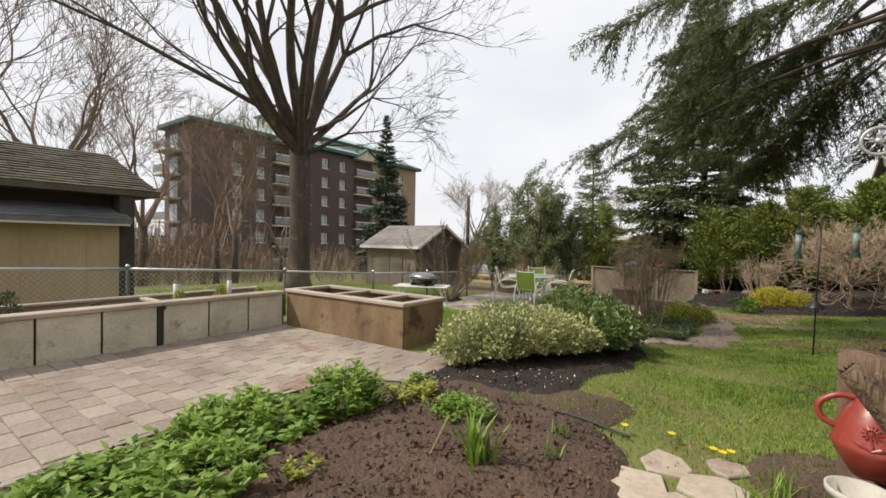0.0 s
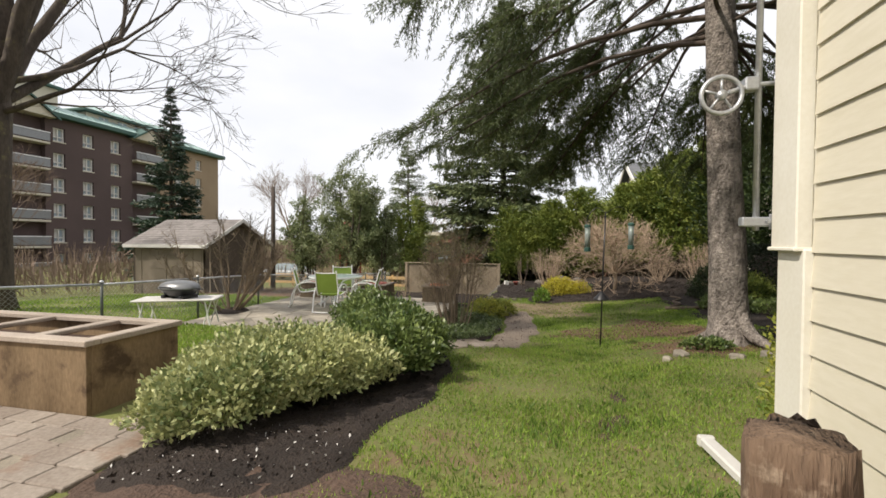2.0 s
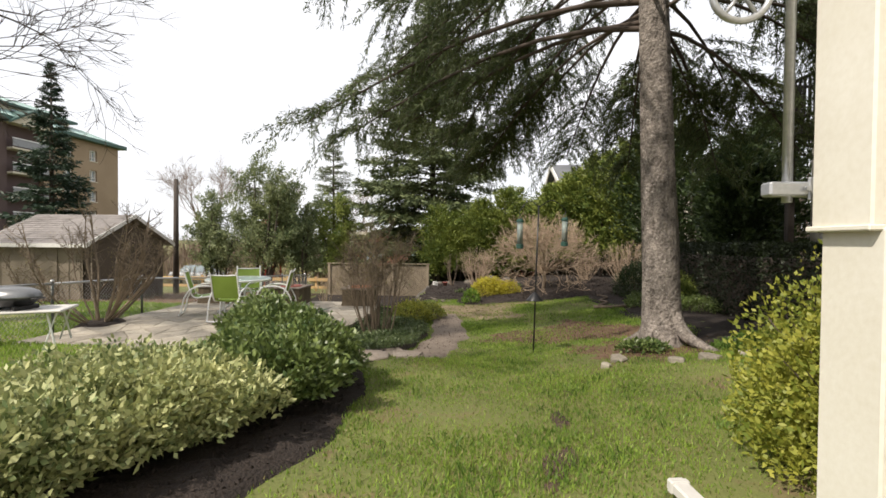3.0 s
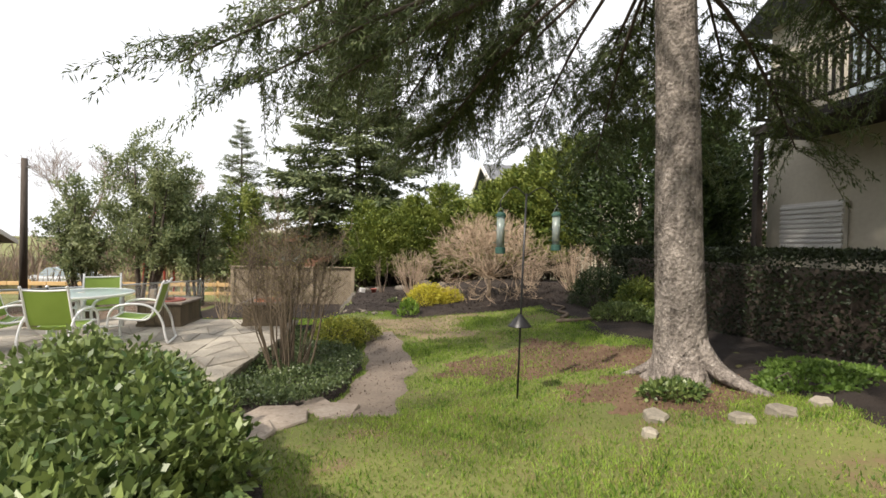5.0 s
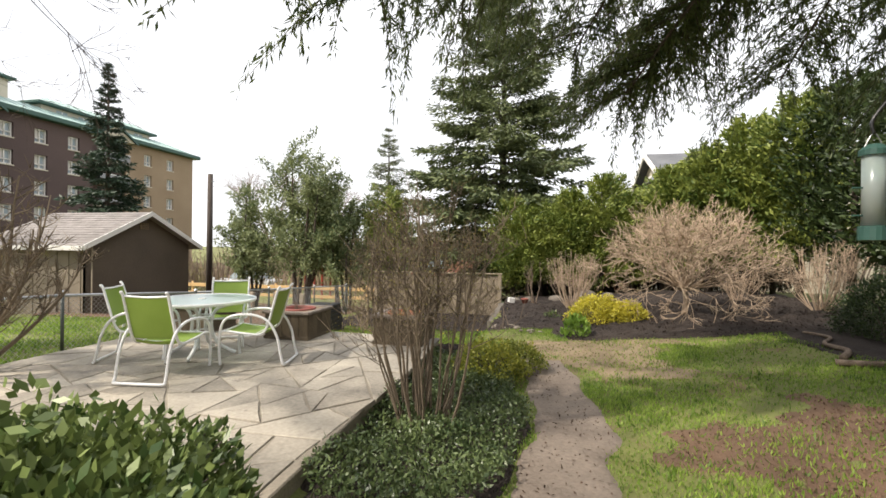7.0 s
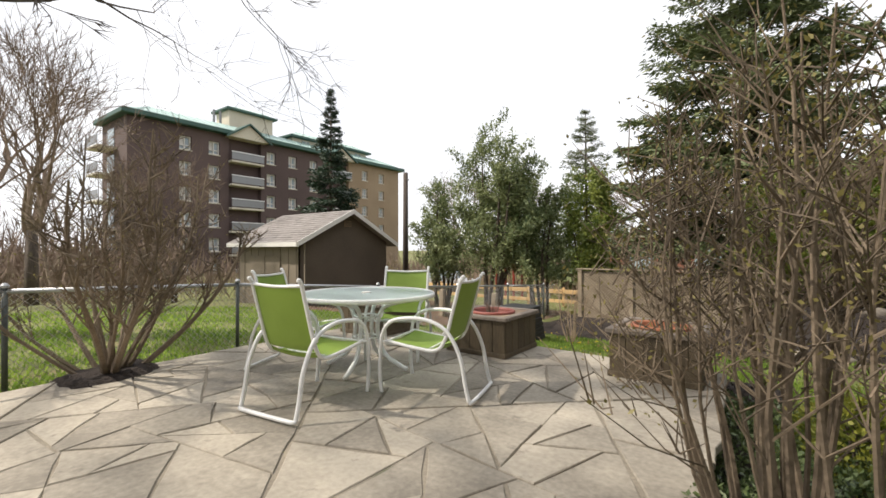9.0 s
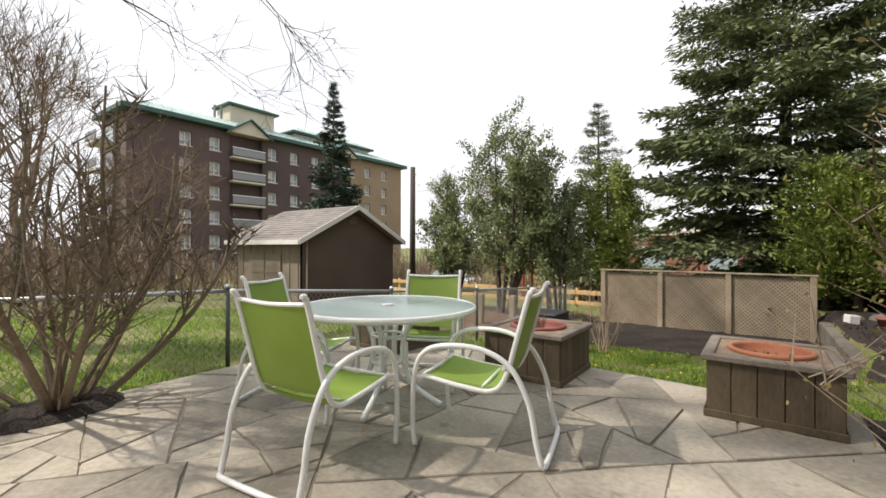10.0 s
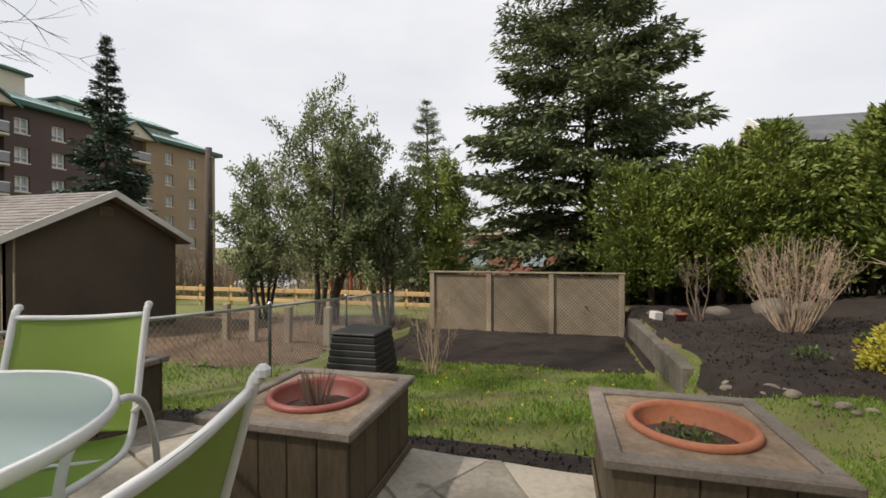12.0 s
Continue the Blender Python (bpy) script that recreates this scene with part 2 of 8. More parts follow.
ROCK = surface("fieldstone", (0.16, 0.135, 0.108), (0.31, 0.265, 0.21), grain=18, patch=3, rough=0.9, bump=0.7, depth=0.02, piece=0.5)
HEMLOCK = leaf("hemlock_needle", (0.040, 0.070, 0.022), (0.165, 0.200, 0.068), through_light=0.2, patch=0.9)
SPRUCE = leaf("spruce_needle", (0.055, 0.085, 0.038), (0.225, 0.255, 0.110), through_light=0.15, patch=0.8)
SPRUCE_DARK = leaf("dark_spruce_needle", (0.015, 0.036, 0.021), (0.054, 0.087, 0.048), through_light=0.12, patch=0.5)
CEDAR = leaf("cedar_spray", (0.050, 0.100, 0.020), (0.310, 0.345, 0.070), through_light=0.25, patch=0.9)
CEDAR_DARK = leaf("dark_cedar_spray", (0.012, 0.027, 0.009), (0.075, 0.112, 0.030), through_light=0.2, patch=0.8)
# hedge leaves with the shade over them put into the colour
YEW_SHADED = leaf("shade_darkened_yew", (0.008, 0.016, 0.006), (0.034, 0.050, 0.016), through_light=0.1, patch=0.8)
PINE = leaf("fresh_pine_spray", (0.072, 0.112, 0.044), (0.315, 0.345, 0.155), through_light=0.3, patch=0.8)
VARIEGATED = leaf("variegated_leaf", (0.083, 0.138, 0.039), (0.616, 0.616, 0.297), through_light=0.2, patch=1.1)
EUONYMUS = leaf("euonymus_leaf", (0.034, 0.075, 0.018), (0.25, 0.31, 0.098), rough=0.42, through_light=0.2, patch=1.4)
GOLDEN = leaf("golden_leaf", (0.075, 0.115, 0.02), (0.43, 0.42, 0.065), through_light=0.3, patch=2.0)
GOLD_YELLOW = leaf("yellow_gold_leaf", (0.34, 0.33, 0.035), (0.72, 0.62, 0.07), through_light=0.3, patch=2.5)
LIME_LEAF = leaf("lime_green_leaf", (0.157, 0.209, 0.030), (0.483, 0.464, 0.083), through_light=0.35, patch=1.6)
FRESH = leaf("fresh_green_leaf", (0.085, 0.17, 0.022), (0.28, 0.42, 0.07), through_light=0.35, patch=3.0)
IVY = leaf("periwinkle_leaf", (0.028, 0.055, 0.018), (0.175, 0.225, 0.085), rough=0.4, through_light=0.15, patch=1.6)
BUD = leaf("spring_bud", (0.16, 0.14, 0.035), (0.34, 0.29, 0.10), through_light=0.3)
PETAL = leaf("yellow_petal", (0.75, 0.52, 0.01), (0.85, 0.66, 0.03), through_light=0.25)
BRICK_WALL = surface("brown_brick_face", (0.062, 0.042, 0.040), (0.115, 0.080, 0.074), grain=9, patch=0.12, rough=0.9, bump=0.15)
TAN_BRICK = surface("tan_brick_face", (0.23, 0.165, 0.105), (0.32, 0.24, 0.16), grain=9, patch=0.2, rough=0.9, bump=0.15)
STUCCO = surface("cream_stucco", (0.468, 0.425, 0.340), (0.578, 0.535, 0.442), grain=12, patch=0.4, rough=0.9, bump=0.15)
COPPER_ROOF = surface("green_metal_roof", (0.288, 0.408, 0.384), (0.480, 0.600, 0.564), grain=6, patch=0.25, rough=0.45, bump=0.1, metal=0.2)
GREEN_TRIM = surface("dark_green_fascia", (0.018, 0.06, 0.048), (0.04, 0.10, 0.08), grain=6, patch=0.6, rough=0.5, bump=0.05)
# one shed, two tones: shade and sun are put into the panel colours
SHED_SHADED = surface("shaded_brown_shed_panel", (0.065, 0.048, 0.035), (0.105, 0.081, 0.059), grain=20, patch=0.8, rough=0.8, bump=0.2)
SHED_LIT = surface("sunlit_shed_panel", (0.170, 0.140, 0.102), (0.255, 0.212, 0.162), grain=20, patch=0.8, rough=0.8, bump=0.2)
SHINGLE = surface("grey_shingle", (0.15, 0.135, 0.125), (0.29, 0.265, 0.25), grain=14, patch=1.0, rough=0.92, bump=0.5, piece=0.35, island=0.4)
SHINGLE_OLD = surface("mossy_old_shingle", (0.055, 0.05, 0.036), (0.14, 0.125, 0.09), grain=12, patch=1.2, rough=0.95, bump=0.6, piece=0.4, island=0.5, spots=(0.08, 0.09, 0.035), spot_scale=2.5, spot_at=0.6)
SHINGLE_BLUE = surface("blue_grey_shingle", (0.075, 0.078, 0.085), (0.15, 0.155, 0.165), grain=14, patch=1.0, rough=0.92, bump=0.5, piece=0.3, island=0.4)
YELLOW_BOARD = surface("faded_yellow_plywood", (0.336, 0.262, 0.158), (0.448, 0.361, 0.234), grain=18, patch=0.9, rough=0.85, bump=0.2, piece=0.2, stretch=(1, 1, 0.3))
DARK_BOARD = surface("dark_brown_board", (0.022, 0.017, 0.014), (0.055, 0.043, 0.036), grain=20, patch=1.2, rough=0.85, bump=0.25, piece=0.3)
WHITE_TRIM = surface("white_painted_trim", (0.60, 0.58, 0.55), (0.74, 0.72, 0.69), grain=30, patch=2, rough=0.6, bump=0.1)
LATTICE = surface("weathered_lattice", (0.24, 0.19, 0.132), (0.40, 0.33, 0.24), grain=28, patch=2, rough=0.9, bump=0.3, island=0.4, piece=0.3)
# backing toned darker than the slats for shade in the gaps, plus stains
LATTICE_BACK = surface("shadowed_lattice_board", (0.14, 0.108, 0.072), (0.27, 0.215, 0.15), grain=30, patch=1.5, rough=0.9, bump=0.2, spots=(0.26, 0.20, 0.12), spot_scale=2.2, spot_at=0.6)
POT_PLASTIC = surface("dirty_white_pot", (0.36, 0.34, 0.30), (0.50, 0.48, 0.43), grain=50, patch=5, rough=0.6, bump=0.08)
POLE_WOOD = surface("creosoted_pole", (0.045, 0.034, 0.027), (0.10, 0.08, 0.066), grain=16, patch=1, rough=0.9, bump=0.4, stretch=(1, 1, 0.2))
NEW_WOOD = surface("raw_lumber", (0.45, 0.28, 0.12), (0.62, 0.42, 0.21), grain=16, patch=0.8, rough=0.8, bump=0.2, piece=0.3)
ORANGE_BRICK = surface("orange_brick_face", (0.20, 0.085, 0.058), (0.28, 0.12, 0.085), grain=9, patch=0.5, rough=0.9, bump=0.15)
ASPHALT = surface("asphalt", (0.045, 0.045, 0.047), (0.075, 0.075, 0.076), grain=40, patch=0.4, rough=0.95, bump=0.2)
CAR_PAINT = surface("silver_car_paint", (0.50, 0.52, 0.54), (0.58, 0.60, 0.62), grain=30, patch=2, rough=0.3, bump=0.0, coat=0.6)


# ---------- small tools ----------
class Geo:
    """Collects vertices and faces of one mesh."""

    def __init__(self):
        self.v, self.f = [], []

    def add(self, verts, faces):
        o = len(self.v)
        self.v.extend([tuple(p) for p in verts])
        self.f.extend([tuple(i + o for i in q) for q in faces])
        return self

    def box(self, a, b, bevel=0.0, m=None):
        (x0, y0, z0), (x1, y1, z1) = a, b
        if not bevel:
            vs = [(x, y, z) for z in (z0, z1) for y in (y0, y1) for x in (x0, x1)]
            fs = [(0, 2, 3, 1), (4, 5, 7, 6), (0, 1, 5, 4), (2, 6, 7, 3), (0, 4, 6, 2), (1, 3, 7, 5)]
        else:
            e = min(bevel, (x1 - x0) / 2.2, (y1 - y0) / 2.2, (z1 - z0) / 2.2)
            vs, idx = [], {}
            for sx in (0, 1):
                for sy in (0, 1):
                    for sz in (0, 1):
                        c = (x1 if sx else x0, y1 if sy else y0, z1 if sz else z0)
                        inner = (c[0] + (-e if sx else e), c[1] + (-e if sy else e), c[2] + (-e if sz else e))
                        for axis in range(3):
                            idx[(sx, sy, sz, axis)] = len(vs)
                            vs.append(tuple(c[i] if i == axis else inner[i] for i in range(3)))
            fs = []
            for axis in range(3):
                for s in (0, 1):
                    ring = []
                    for p, q in ((0, 0), (1, 0), (1, 1), (0, 1)):
                        key = [p, q]
                        key.insert(axis, s)
                        ring.append(idx[(*key, axis)])
                    fs.append(tuple(ring if (s == 1) != (axis == 1) else ring[::-1]))
                o1, o2 = [i for i in range(3) if i != axis]
                for p in (0, 1):
                    for q in (0, 1):
                        ends = []
                        for s in (0, 1):
                            key = [0, 0, 0]
                            key[axis], key[o1], key[o2] = s, p, q
                            ends.append(tuple(key))
                        ring = (idx[(*ends[0], o1)], idx[(*ends[1], o1)], idx[(*ends[1], o2)], idx[(*ends[0], o2)])
                        fs.append(ring)
            for sx in (0, 1):
                for sy in (0, 1):
                    for sz in (0, 1):
                        fs.append(tuple(idx[(sx, sy, sz, i)] for i in range(3)))
        if m is not None:
            vs = [m @ Vector(p) for p in vs]
        return self.add(vs, fs)

    def tube(self, points, radii, sides=8, cap=True):
        pts = [Vector(p) for p in points]
        if not isinstance(radii, (list, tuple)):
            radii = [radii] * len(pts)
        vs, fs, up = [], [], None
        for i, p in enumerate(pts):
            d = (pts[min(i + 1, len(pts) - 1)] - pts[max(i - 1, 0)])
            d = d.normalized() if d.length > 1e-9 else Vector((0, 0, 1))
            if up is None:
                up = d.orthogonal().normalized()
            up = (up - d * up.dot(d))
            up = up.normalized() if up.length > 1e-6 else d.orthogonal().normalized()
            side = d.cross(up)
            for s in range(sides):
                a = 2 * math.pi * s / sides
                vs.append(p + (up * math.cos(a) + side * math.sin(a)) * radii[i])
        for i in range(len(pts) - 1):
            for s in range(sides):
                t = (s + 1) % sides
                fs.append((i * sides + s, i * sides + t, (i + 1) * sides + t, (i + 1) * sides + s))
        if cap:
            fs.append(tuple(range(sides))[::-1])
            fs.append(tuple(range((len(pts) - 1) * sides, len(pts) * sides)))
        return self.add(vs, fs)

    def lathe(self, profile, centre=(0, 0, 0), sides=24, sx=1.0, sy=1.0):
        cx, cy, cz = centre
        vs, fs = [], []
        for r, z in profile:
            for s in range(sides):
                a = 2 * math.pi * s / sides
                vs.append((cx + r * sx * math.cos(a), cy + r * sy * math.sin(a), cz + z))
        for i in range(len(profile) - 1):
            for s in range(sides):
                t = (s + 1) % sides
                fs.append((i * sides + s, i * sides + t, (i + 1) * sides + t, (i + 1) * sides + s))
        fs.append(tuple(range(sides))[::-1])
        fs.append(tuple(range((len(profile) - 1) * sides, len(profile) * sides)))
        return self.add(vs, fs)

    def prism(self, outline, z0, z1, chamfer=0.0):
        """An upright slab over a convex or simple outline."""
        n = len(outline)
        c = (sum(p[0] for p in outline) / n, sum(p[1] for p in outline) / n)
        inner = []
        for x, y in outline:
            dx, dy = c[0] - x, c[1] - y
            d = math.hypot(dx, dy) or 1
            inner.append((x + dx / d * chamfer, y + dy / d * chamfer))
        vs = [(x, y, z0) for x, y in outline] + [(x, y, z1 - chamfer) for x, y in outline] + [(x, y, z1) for x, y in inner]
        fs = [tuple(range(n))[::-1], tuple(range(2 * n, 3 * n))]
        for k in range(2):
            for i in range(n):
                j = (i + 1) % n
                fs.append((k * n + i, k * n + j, (k + 1) * n + j, (k + 1) * n + i))
        return self.add(vs, fs)


def link(name, verts, faces, material, parent=None, label="", smooth=False):
    me = bpy.data.meshes.new(name)
    me.from_pydata(verts, [], faces)
    if smooth:
        me.polygons.foreach_set("use_smooth", [True] * len(me.polygons))
    me.materials.append(material)
    me.update()
    ob = new(name, me)
    if parent is not None:
        ob.parent = parent
        ob.matrix_parent_inverse = parent.matrix_basis.inverted()
    if label:
        ob["label"] = label
    return ob


def part(name, geo, material, parent=None, label="", smooth=False):
    """One mesh object, in world places, under a thing or a part."""
    return link(name, geo.v, geo.f, material, parent, label, smooth)


def thing(name, at, label, category, group="", kind=""):
    ob = new(name)
    ob.empty_display_size = 0.1
    ob.matrix_basis = Matrix.Translation(at)
    return tagged(ob, label, category, group, kind)


def quads(name, centre, along, across, length, width, material, parent=None, label=""):
    """Many small four-cornered leaves: arrays of places, of unit directions, of sizes."""
    n = len(centre)
    length, width = np.reshape(length, (-1, 1)), np.reshape(width, (-1, 1))
    a, b, c, d = centre, centre + along * length * 0.45 + across * width * 0.5, centre + along * length, centre + along * length * 0.45 - across * width * 0.5
    v = np.empty((n * 4, 3), np.float32)
    v[0::4], v[1::4], v[2::4], v[3::4] = a, b, c, d
    me = bpy.data.meshes.new(name)
    me.vertices.add(n * 4)
    me.loops.add(n * 4)
    me.polygons.add(n)
    me.vertices.foreach_set("co", v.ravel())
    me.loops.foreach_set("vertex_index", np.arange(n * 4, dtype=np.int32))
    me.polygons.foreach_set("loop_start", np.arange(0, n * 4, 4, dtype=np.int32))
    me.materials.append(material)
    me.update(calc_edges=True)
    ob = new(name, me)
    if parent is not None:
        ob.parent = parent
        ob.matrix_parent_inverse = parent.matrix_basis.inverted()
    if label:
        ob["label"] = label
    return ob


def arc(points, n=6):
    """A smooth run through the corner points."""
    pts = [Vector(p) for p in points]
    out = []
    for i in range(len(pts) - 1):
        p0, p1, p2, p3 = pts[max(i - 1, 0)], pts[i], pts[i + 1], pts[min(i + 2, len(pts) - 1)]
        for k in range(n):
            t = k / n
            out.append(0.5 * ((2 * p1) + (p2 - p0) * t + (2 * p0 - 5 * p1 + 4 * p2 - p3) * t * t + (3 * p1 - p0 - 3 * p2 + p3) * t ** 3))
    out.append(pts[-1])
    return out


def unit(v):
    return v / np.maximum(np.linalg.norm(v, axis=1, keepdims=True), 1e-9)


def leaf_axes(rng, n, bias=None, spread=1.0):
    """Random directions, drawn towards bias, and a direction across each."""
    a = rng.normal(size=(n, 3)) * spread
    if bias is not None:
        a = a + bias
    a = unit(a)
    return a, unit(np.cross(a, rng.normal(size=(n, 3))))


def ease(v, a, b):
    t = np.clip((v - a) / (b - a), 0, 1)
    return t * t * (3 - 2 * t)


def ground_z(x, y):
    """The lie of the land: a garden that falls away from the house."""
    x, y = np.asarray(x, float), np.asarray(y, float)
    lawn = np.interp(y, [-6, 2, 4, 6, 8.5, 10, 12, 15, 17, 22, 30], [0.40, 0.37, 0.32, 0.12, -0.13, -0.27, -0.32, -0.28, -0.22, -0.3, -0.8])
    lawn = lawn + 0.095 * np.clip(x, 0, 4.0) * ease(y, 4.5, 7.5)
    west = np.interp(y, [-6, 4.2, 7.6, 8.4, 13.4, 14.2, 17, 19, 21.5, 25, 32], [0.20, 0.20, 0.2, -0.06, -0.08, -0.32, -0.75, -0.95, -0.9, -1.2, -1.8])
    z = lawn + (west - lawn) * np.where(y < 13.4, ease(-x, 2.0, 2.5), ease(-x, 1.66 - 1.0 * (1 - ease(y, 14.6, 17.0)), 1.84 + 1.4 * (1 - ease(y, 14.6, 17.0))))
    yard = np.interp(y, [-6, 6, 12, 20, 30], [0.15, 0.05, -0.2, -0.95, -1.7])
    z = z + (yard - z) * ease(-x, 6.9, 7.6)
    far = np.maximum(np.maximum(-x - 14, y - 26), np.maximum(x - 9, -y - 6))
    z = z + (-2.2 - z) * ease(far, 0, 22)
    return z + 0.012 * np.sin(3.1 * x + 1.3 * np.sin(2.1 * y)) * np.cos(2.7 * y)


def gz(x, y):
    return float(ground_z(x, y))


def wobble(x, y, amount=0.06, f=4.0):
    return amount * (np.sin(f * x + 1.7 * np.sin(0.6 * f * y)) + np.sin(1.3 * f * y + 1.1 * np.sin(0.8 * f * x + 2)))


def inside_box(x, y, x0, x1, y0, y1, r=0.2):
    """Depth inside a round-cornered rectangle; negative outside."""
    qx = np.abs(x - (x0 + x1) / 2) - (x1 - x0) / 2 + r
    qy = np.abs(y - (y0 + y1) / 2) - (y1 - y0) / 2 + r
    return r - np.hypot(np.maximum(qx, 0), np.maximum(qy, 0)) - np.minimum(np.maximum(qx, qy), 0)


def cover_sheet(name, depth_in, bounds, material, label, category, rise=0.025, step=0.08, rough=0.01, seed=1):
    """A bed laid on the ground: rises to its height inside its outline and dips under the ground at the edge."""
    x0, x1, y0, y1 = bounds
    xs, ys = np.arange(x0, x1 + step, step), np.arange(y0, y1 + step, step)
    gx, gy = np.meshgrid(xs, ys)
    d = depth_in(gx, gy)
    rng = np.random.default_rng(seed)
    z = ground_z(gx, gy) + np.clip(d * 0.6, -0.06, rise) + rng.normal(size=gx.shape) * rough * (d > 0.05)
    nx = len(xs)
    keep = d > -0.16
    fs = []
    for j in range(len(ys) - 1):
        for i in range(nx - 1):
            if keep[j, i] and keep[j, i + 1] and keep[j + 1, i] and keep[j + 1, i + 1]:
                fs.append((j * nx + i, j * nx + i + 1, (j + 1) * nx + i + 1, (j + 1) * nx + i))
    used = sorted({i for f in fs for i in f})
    back = {o: k for k, o in enumerate(used)}
    pts = np.stack([gx.ravel(), gy.ravel(), z.ravel()], 1)[used]
    ob = link(name, [tuple(p) for p in pts], [tuple(back[i] for i in f) for f in fs], material, smooth=True)
    return tagged(ob, label, category, kind="structure")

# ---------- ground ----------
def graded(near0, near1, step, far):
    mid = list(np.arange(near0, near1 + step / 2, step))
    out, d = [], step
    p = near1
    while p < far:
        d *= 1.35
        p += d
        out.append(p)
    low, d, p = [], step, near0
    while p > -far:
        d *= 1.35
        p -= d
        low.append(p)
    return np.array(low[::-1] + mid + out)


def build_ground():
    xs, ys = graded(-9, 7, 0.16, 1500), graded(-3, 24, 0.16, 1500)
    gx, gy = np.meshgrid(xs, ys)
    z = ground_z(gx, gy)
    n = len(xs)
    fs = [(j * n + i, j * n + i + 1, (j + 1) * n + i + 1, (j + 1) * n + i) for j in range(len(ys) - 1) for i in range(n - 1)]
    ob = link("ground", list(zip(gx.ravel(), gy.ravel(), z.ravel())), fs, GRASS_SOIL, smooth=True)
    tagged(ob, "patchy spring lawn sloping down from the house", "ground", kind="structure")


build_ground()


def flower_bed(x, y):
    return inside_box(x, y, -3.22, -0.35, -4.0, 3.05, 0.5) + wobble(x, y, 0.05, 2.3)


def hedge_bed(x, y):
    return inside_box(x, y, -2.75, -1.12 - 0.12 * np.sin(y * 0.9), 3.35, 7.9, 0.45) + wobble(x, y, 0.05, 3.1)


def ivy_bed(x, y):
    return inside_box(x, y, -2.3, -0.98 + 0.12 * np.sin(y * 1.3), 9.0, 13.3, 0.4) + wobble(x, y, 0.04, 3.7)


def dirt_path(x, y):
    c = -0.62 + 0.22 * np.sin((y - 9.3) * 0.8)
    return np.minimum(0.36 - np.abs(x - c), np.minimum(y - 8.7, 13.6 - y)) + wobble(x, y, 0.04, 5.0)


def back_bed(x, y):
    return np.maximum(inside_box(x, y, -0.4, 4.3, 14.9, 17.6, 0.8), inside_box(x, y, -1.68, 6.5, 15.95, 23.0, 0.4)) + wobble(x, y, 0.08, 1.9)


def patio_soil(x, y):
    return inside_box(x, y, -6.9, -1.8, 13.0, 14.35, 0.3) + wobble(x, y, 0.05, 2.6)


def panel_soil(x, y):
    return inside_box(x, y, -6.9, -1.55, 18.7, 22.6, 0.3) + wobble(x, y, 0.12, 1.6)


def needle_patch(x, y):
    a = 1 - np.hypot((x - 1.9) / 1.5, (y - 10.6) / 1.0)
    b = 1 - np.hypot((x - 2.6) / 1.2, (y - 8.7) / 0.9)
    return np.maximum(a, b) * 0.8 + wobble(x, y, 0.13, 2.9) + wobble(x, y, 0.09, 9.0)


def straw_patch(x, y):
    return (1 - np.hypot((x - 0.25) / 1.55, (y - 14.1) / 1.25)) * 0.7 + wobble(x, y, 0.13, 2.4) + wobble(x, y, 0.09, 8.0)


def shade_bed(x, y):
    return inside_box(x, y, 3.3, 7.5, 6.5, 16.5, 0.8) + wobble(x, y, 0.2, 1.7)


cover_sheet("flower_bed", flower_bed, (-3.6, 0.1, -4.4, 3.5), SOIL, "bare brown garden soil beside the paved terrace", "garden bed", rise=0.05, rough=0.013)
cover_sheet("bare_strip", lambda x, y: inside_box(x, y, -2.75, -0.5, 2.9, 3.75, 0.3) + wobble(x, y, 0.12, 2.7), (-3.1, 0.0, 2.6, 4.2), SOIL, "trodden brown earth between the bed and the hedge", "ground litter", rise=0.014, rough=0.004, seed=12)
cover_sheet("hedge_bed", hedge_bed, (-3.1, -0.7, 3.0, 8.3), MULCH, "black mulch under the clipped hedge", "garden bed", rise=0.035, rough=0.012, seed=2)
cover_sheet("ivy_bed", ivy_bed, (-2.4, -0.5, 8.7, 13.7), MULCH, "dark soil under creeping ground cover", "garden bed", rise=0.03, seed=3)
cover_sheet("dirt_path", dirt_path, (-1.5, 0.3, 8.4, 14.0), DIRT, "worn grey earth path curving beside the ground cover", "path", rise=0.015, step=0.06, rough=0.004, seed=4)
cover_sheet("back_bed", back_bed, (-1.75, 7.0, 14.4, 23.4), MULCH, "dark mulched shrub bed at the back of the garden", "garden bed", rise=0.05, step=0.12, rough=0.02, seed=5)
cover_sheet("patio_soil_bed", patio_soil, (-7.0, -1.5, 12.8, 14.7), MULCH, "dark soil strip below the stone patio", "garden bed", rise=0.04, seed=6)
cover_sheet("panel_soil_bed", panel_soil, (-7.0, -1.66, 18.3, 22.9), MULCH, "dark soil bed in front of the lattice fence", "garden bed", rise=0.05, step=0.12, seed=7)
cover_sheet("needle_litter", needle_patch, (0, 4.2, 7.4, 12.2), NEEDLES, "rust-brown needle litter on thin lawn under the conifer", "ground litter", rise=0.006, rough=0.004, seed=8)
cover_sheet("bare_corner", lambda x, y: (1 - np.hypot((x - 0.50) / 0.27, (y - 2.85) / 0.6)) * 0.4 + wobble(x, y, 0.05, 5.0), (-0.2, 1.0, 1.9, 3.7), SOIL, "bare brown earth around the stumps", "ground litter", rise=0.03, step=0.04, rough=0.008, seed=14)
cover_sheet("rough_ground", lambda x, y: inside_box(x, y, -15.5, -7.6, 16.4, 25.5, 0.8) + wobble(x, y, 0.25, 1.1), (-16.4, -7.2, 15.6, 26.4), NEEDLES, "rough brown ground beyond the wire fence", "ground litter", rise=0.04, step=0.2, rough=0.02, seed=15)
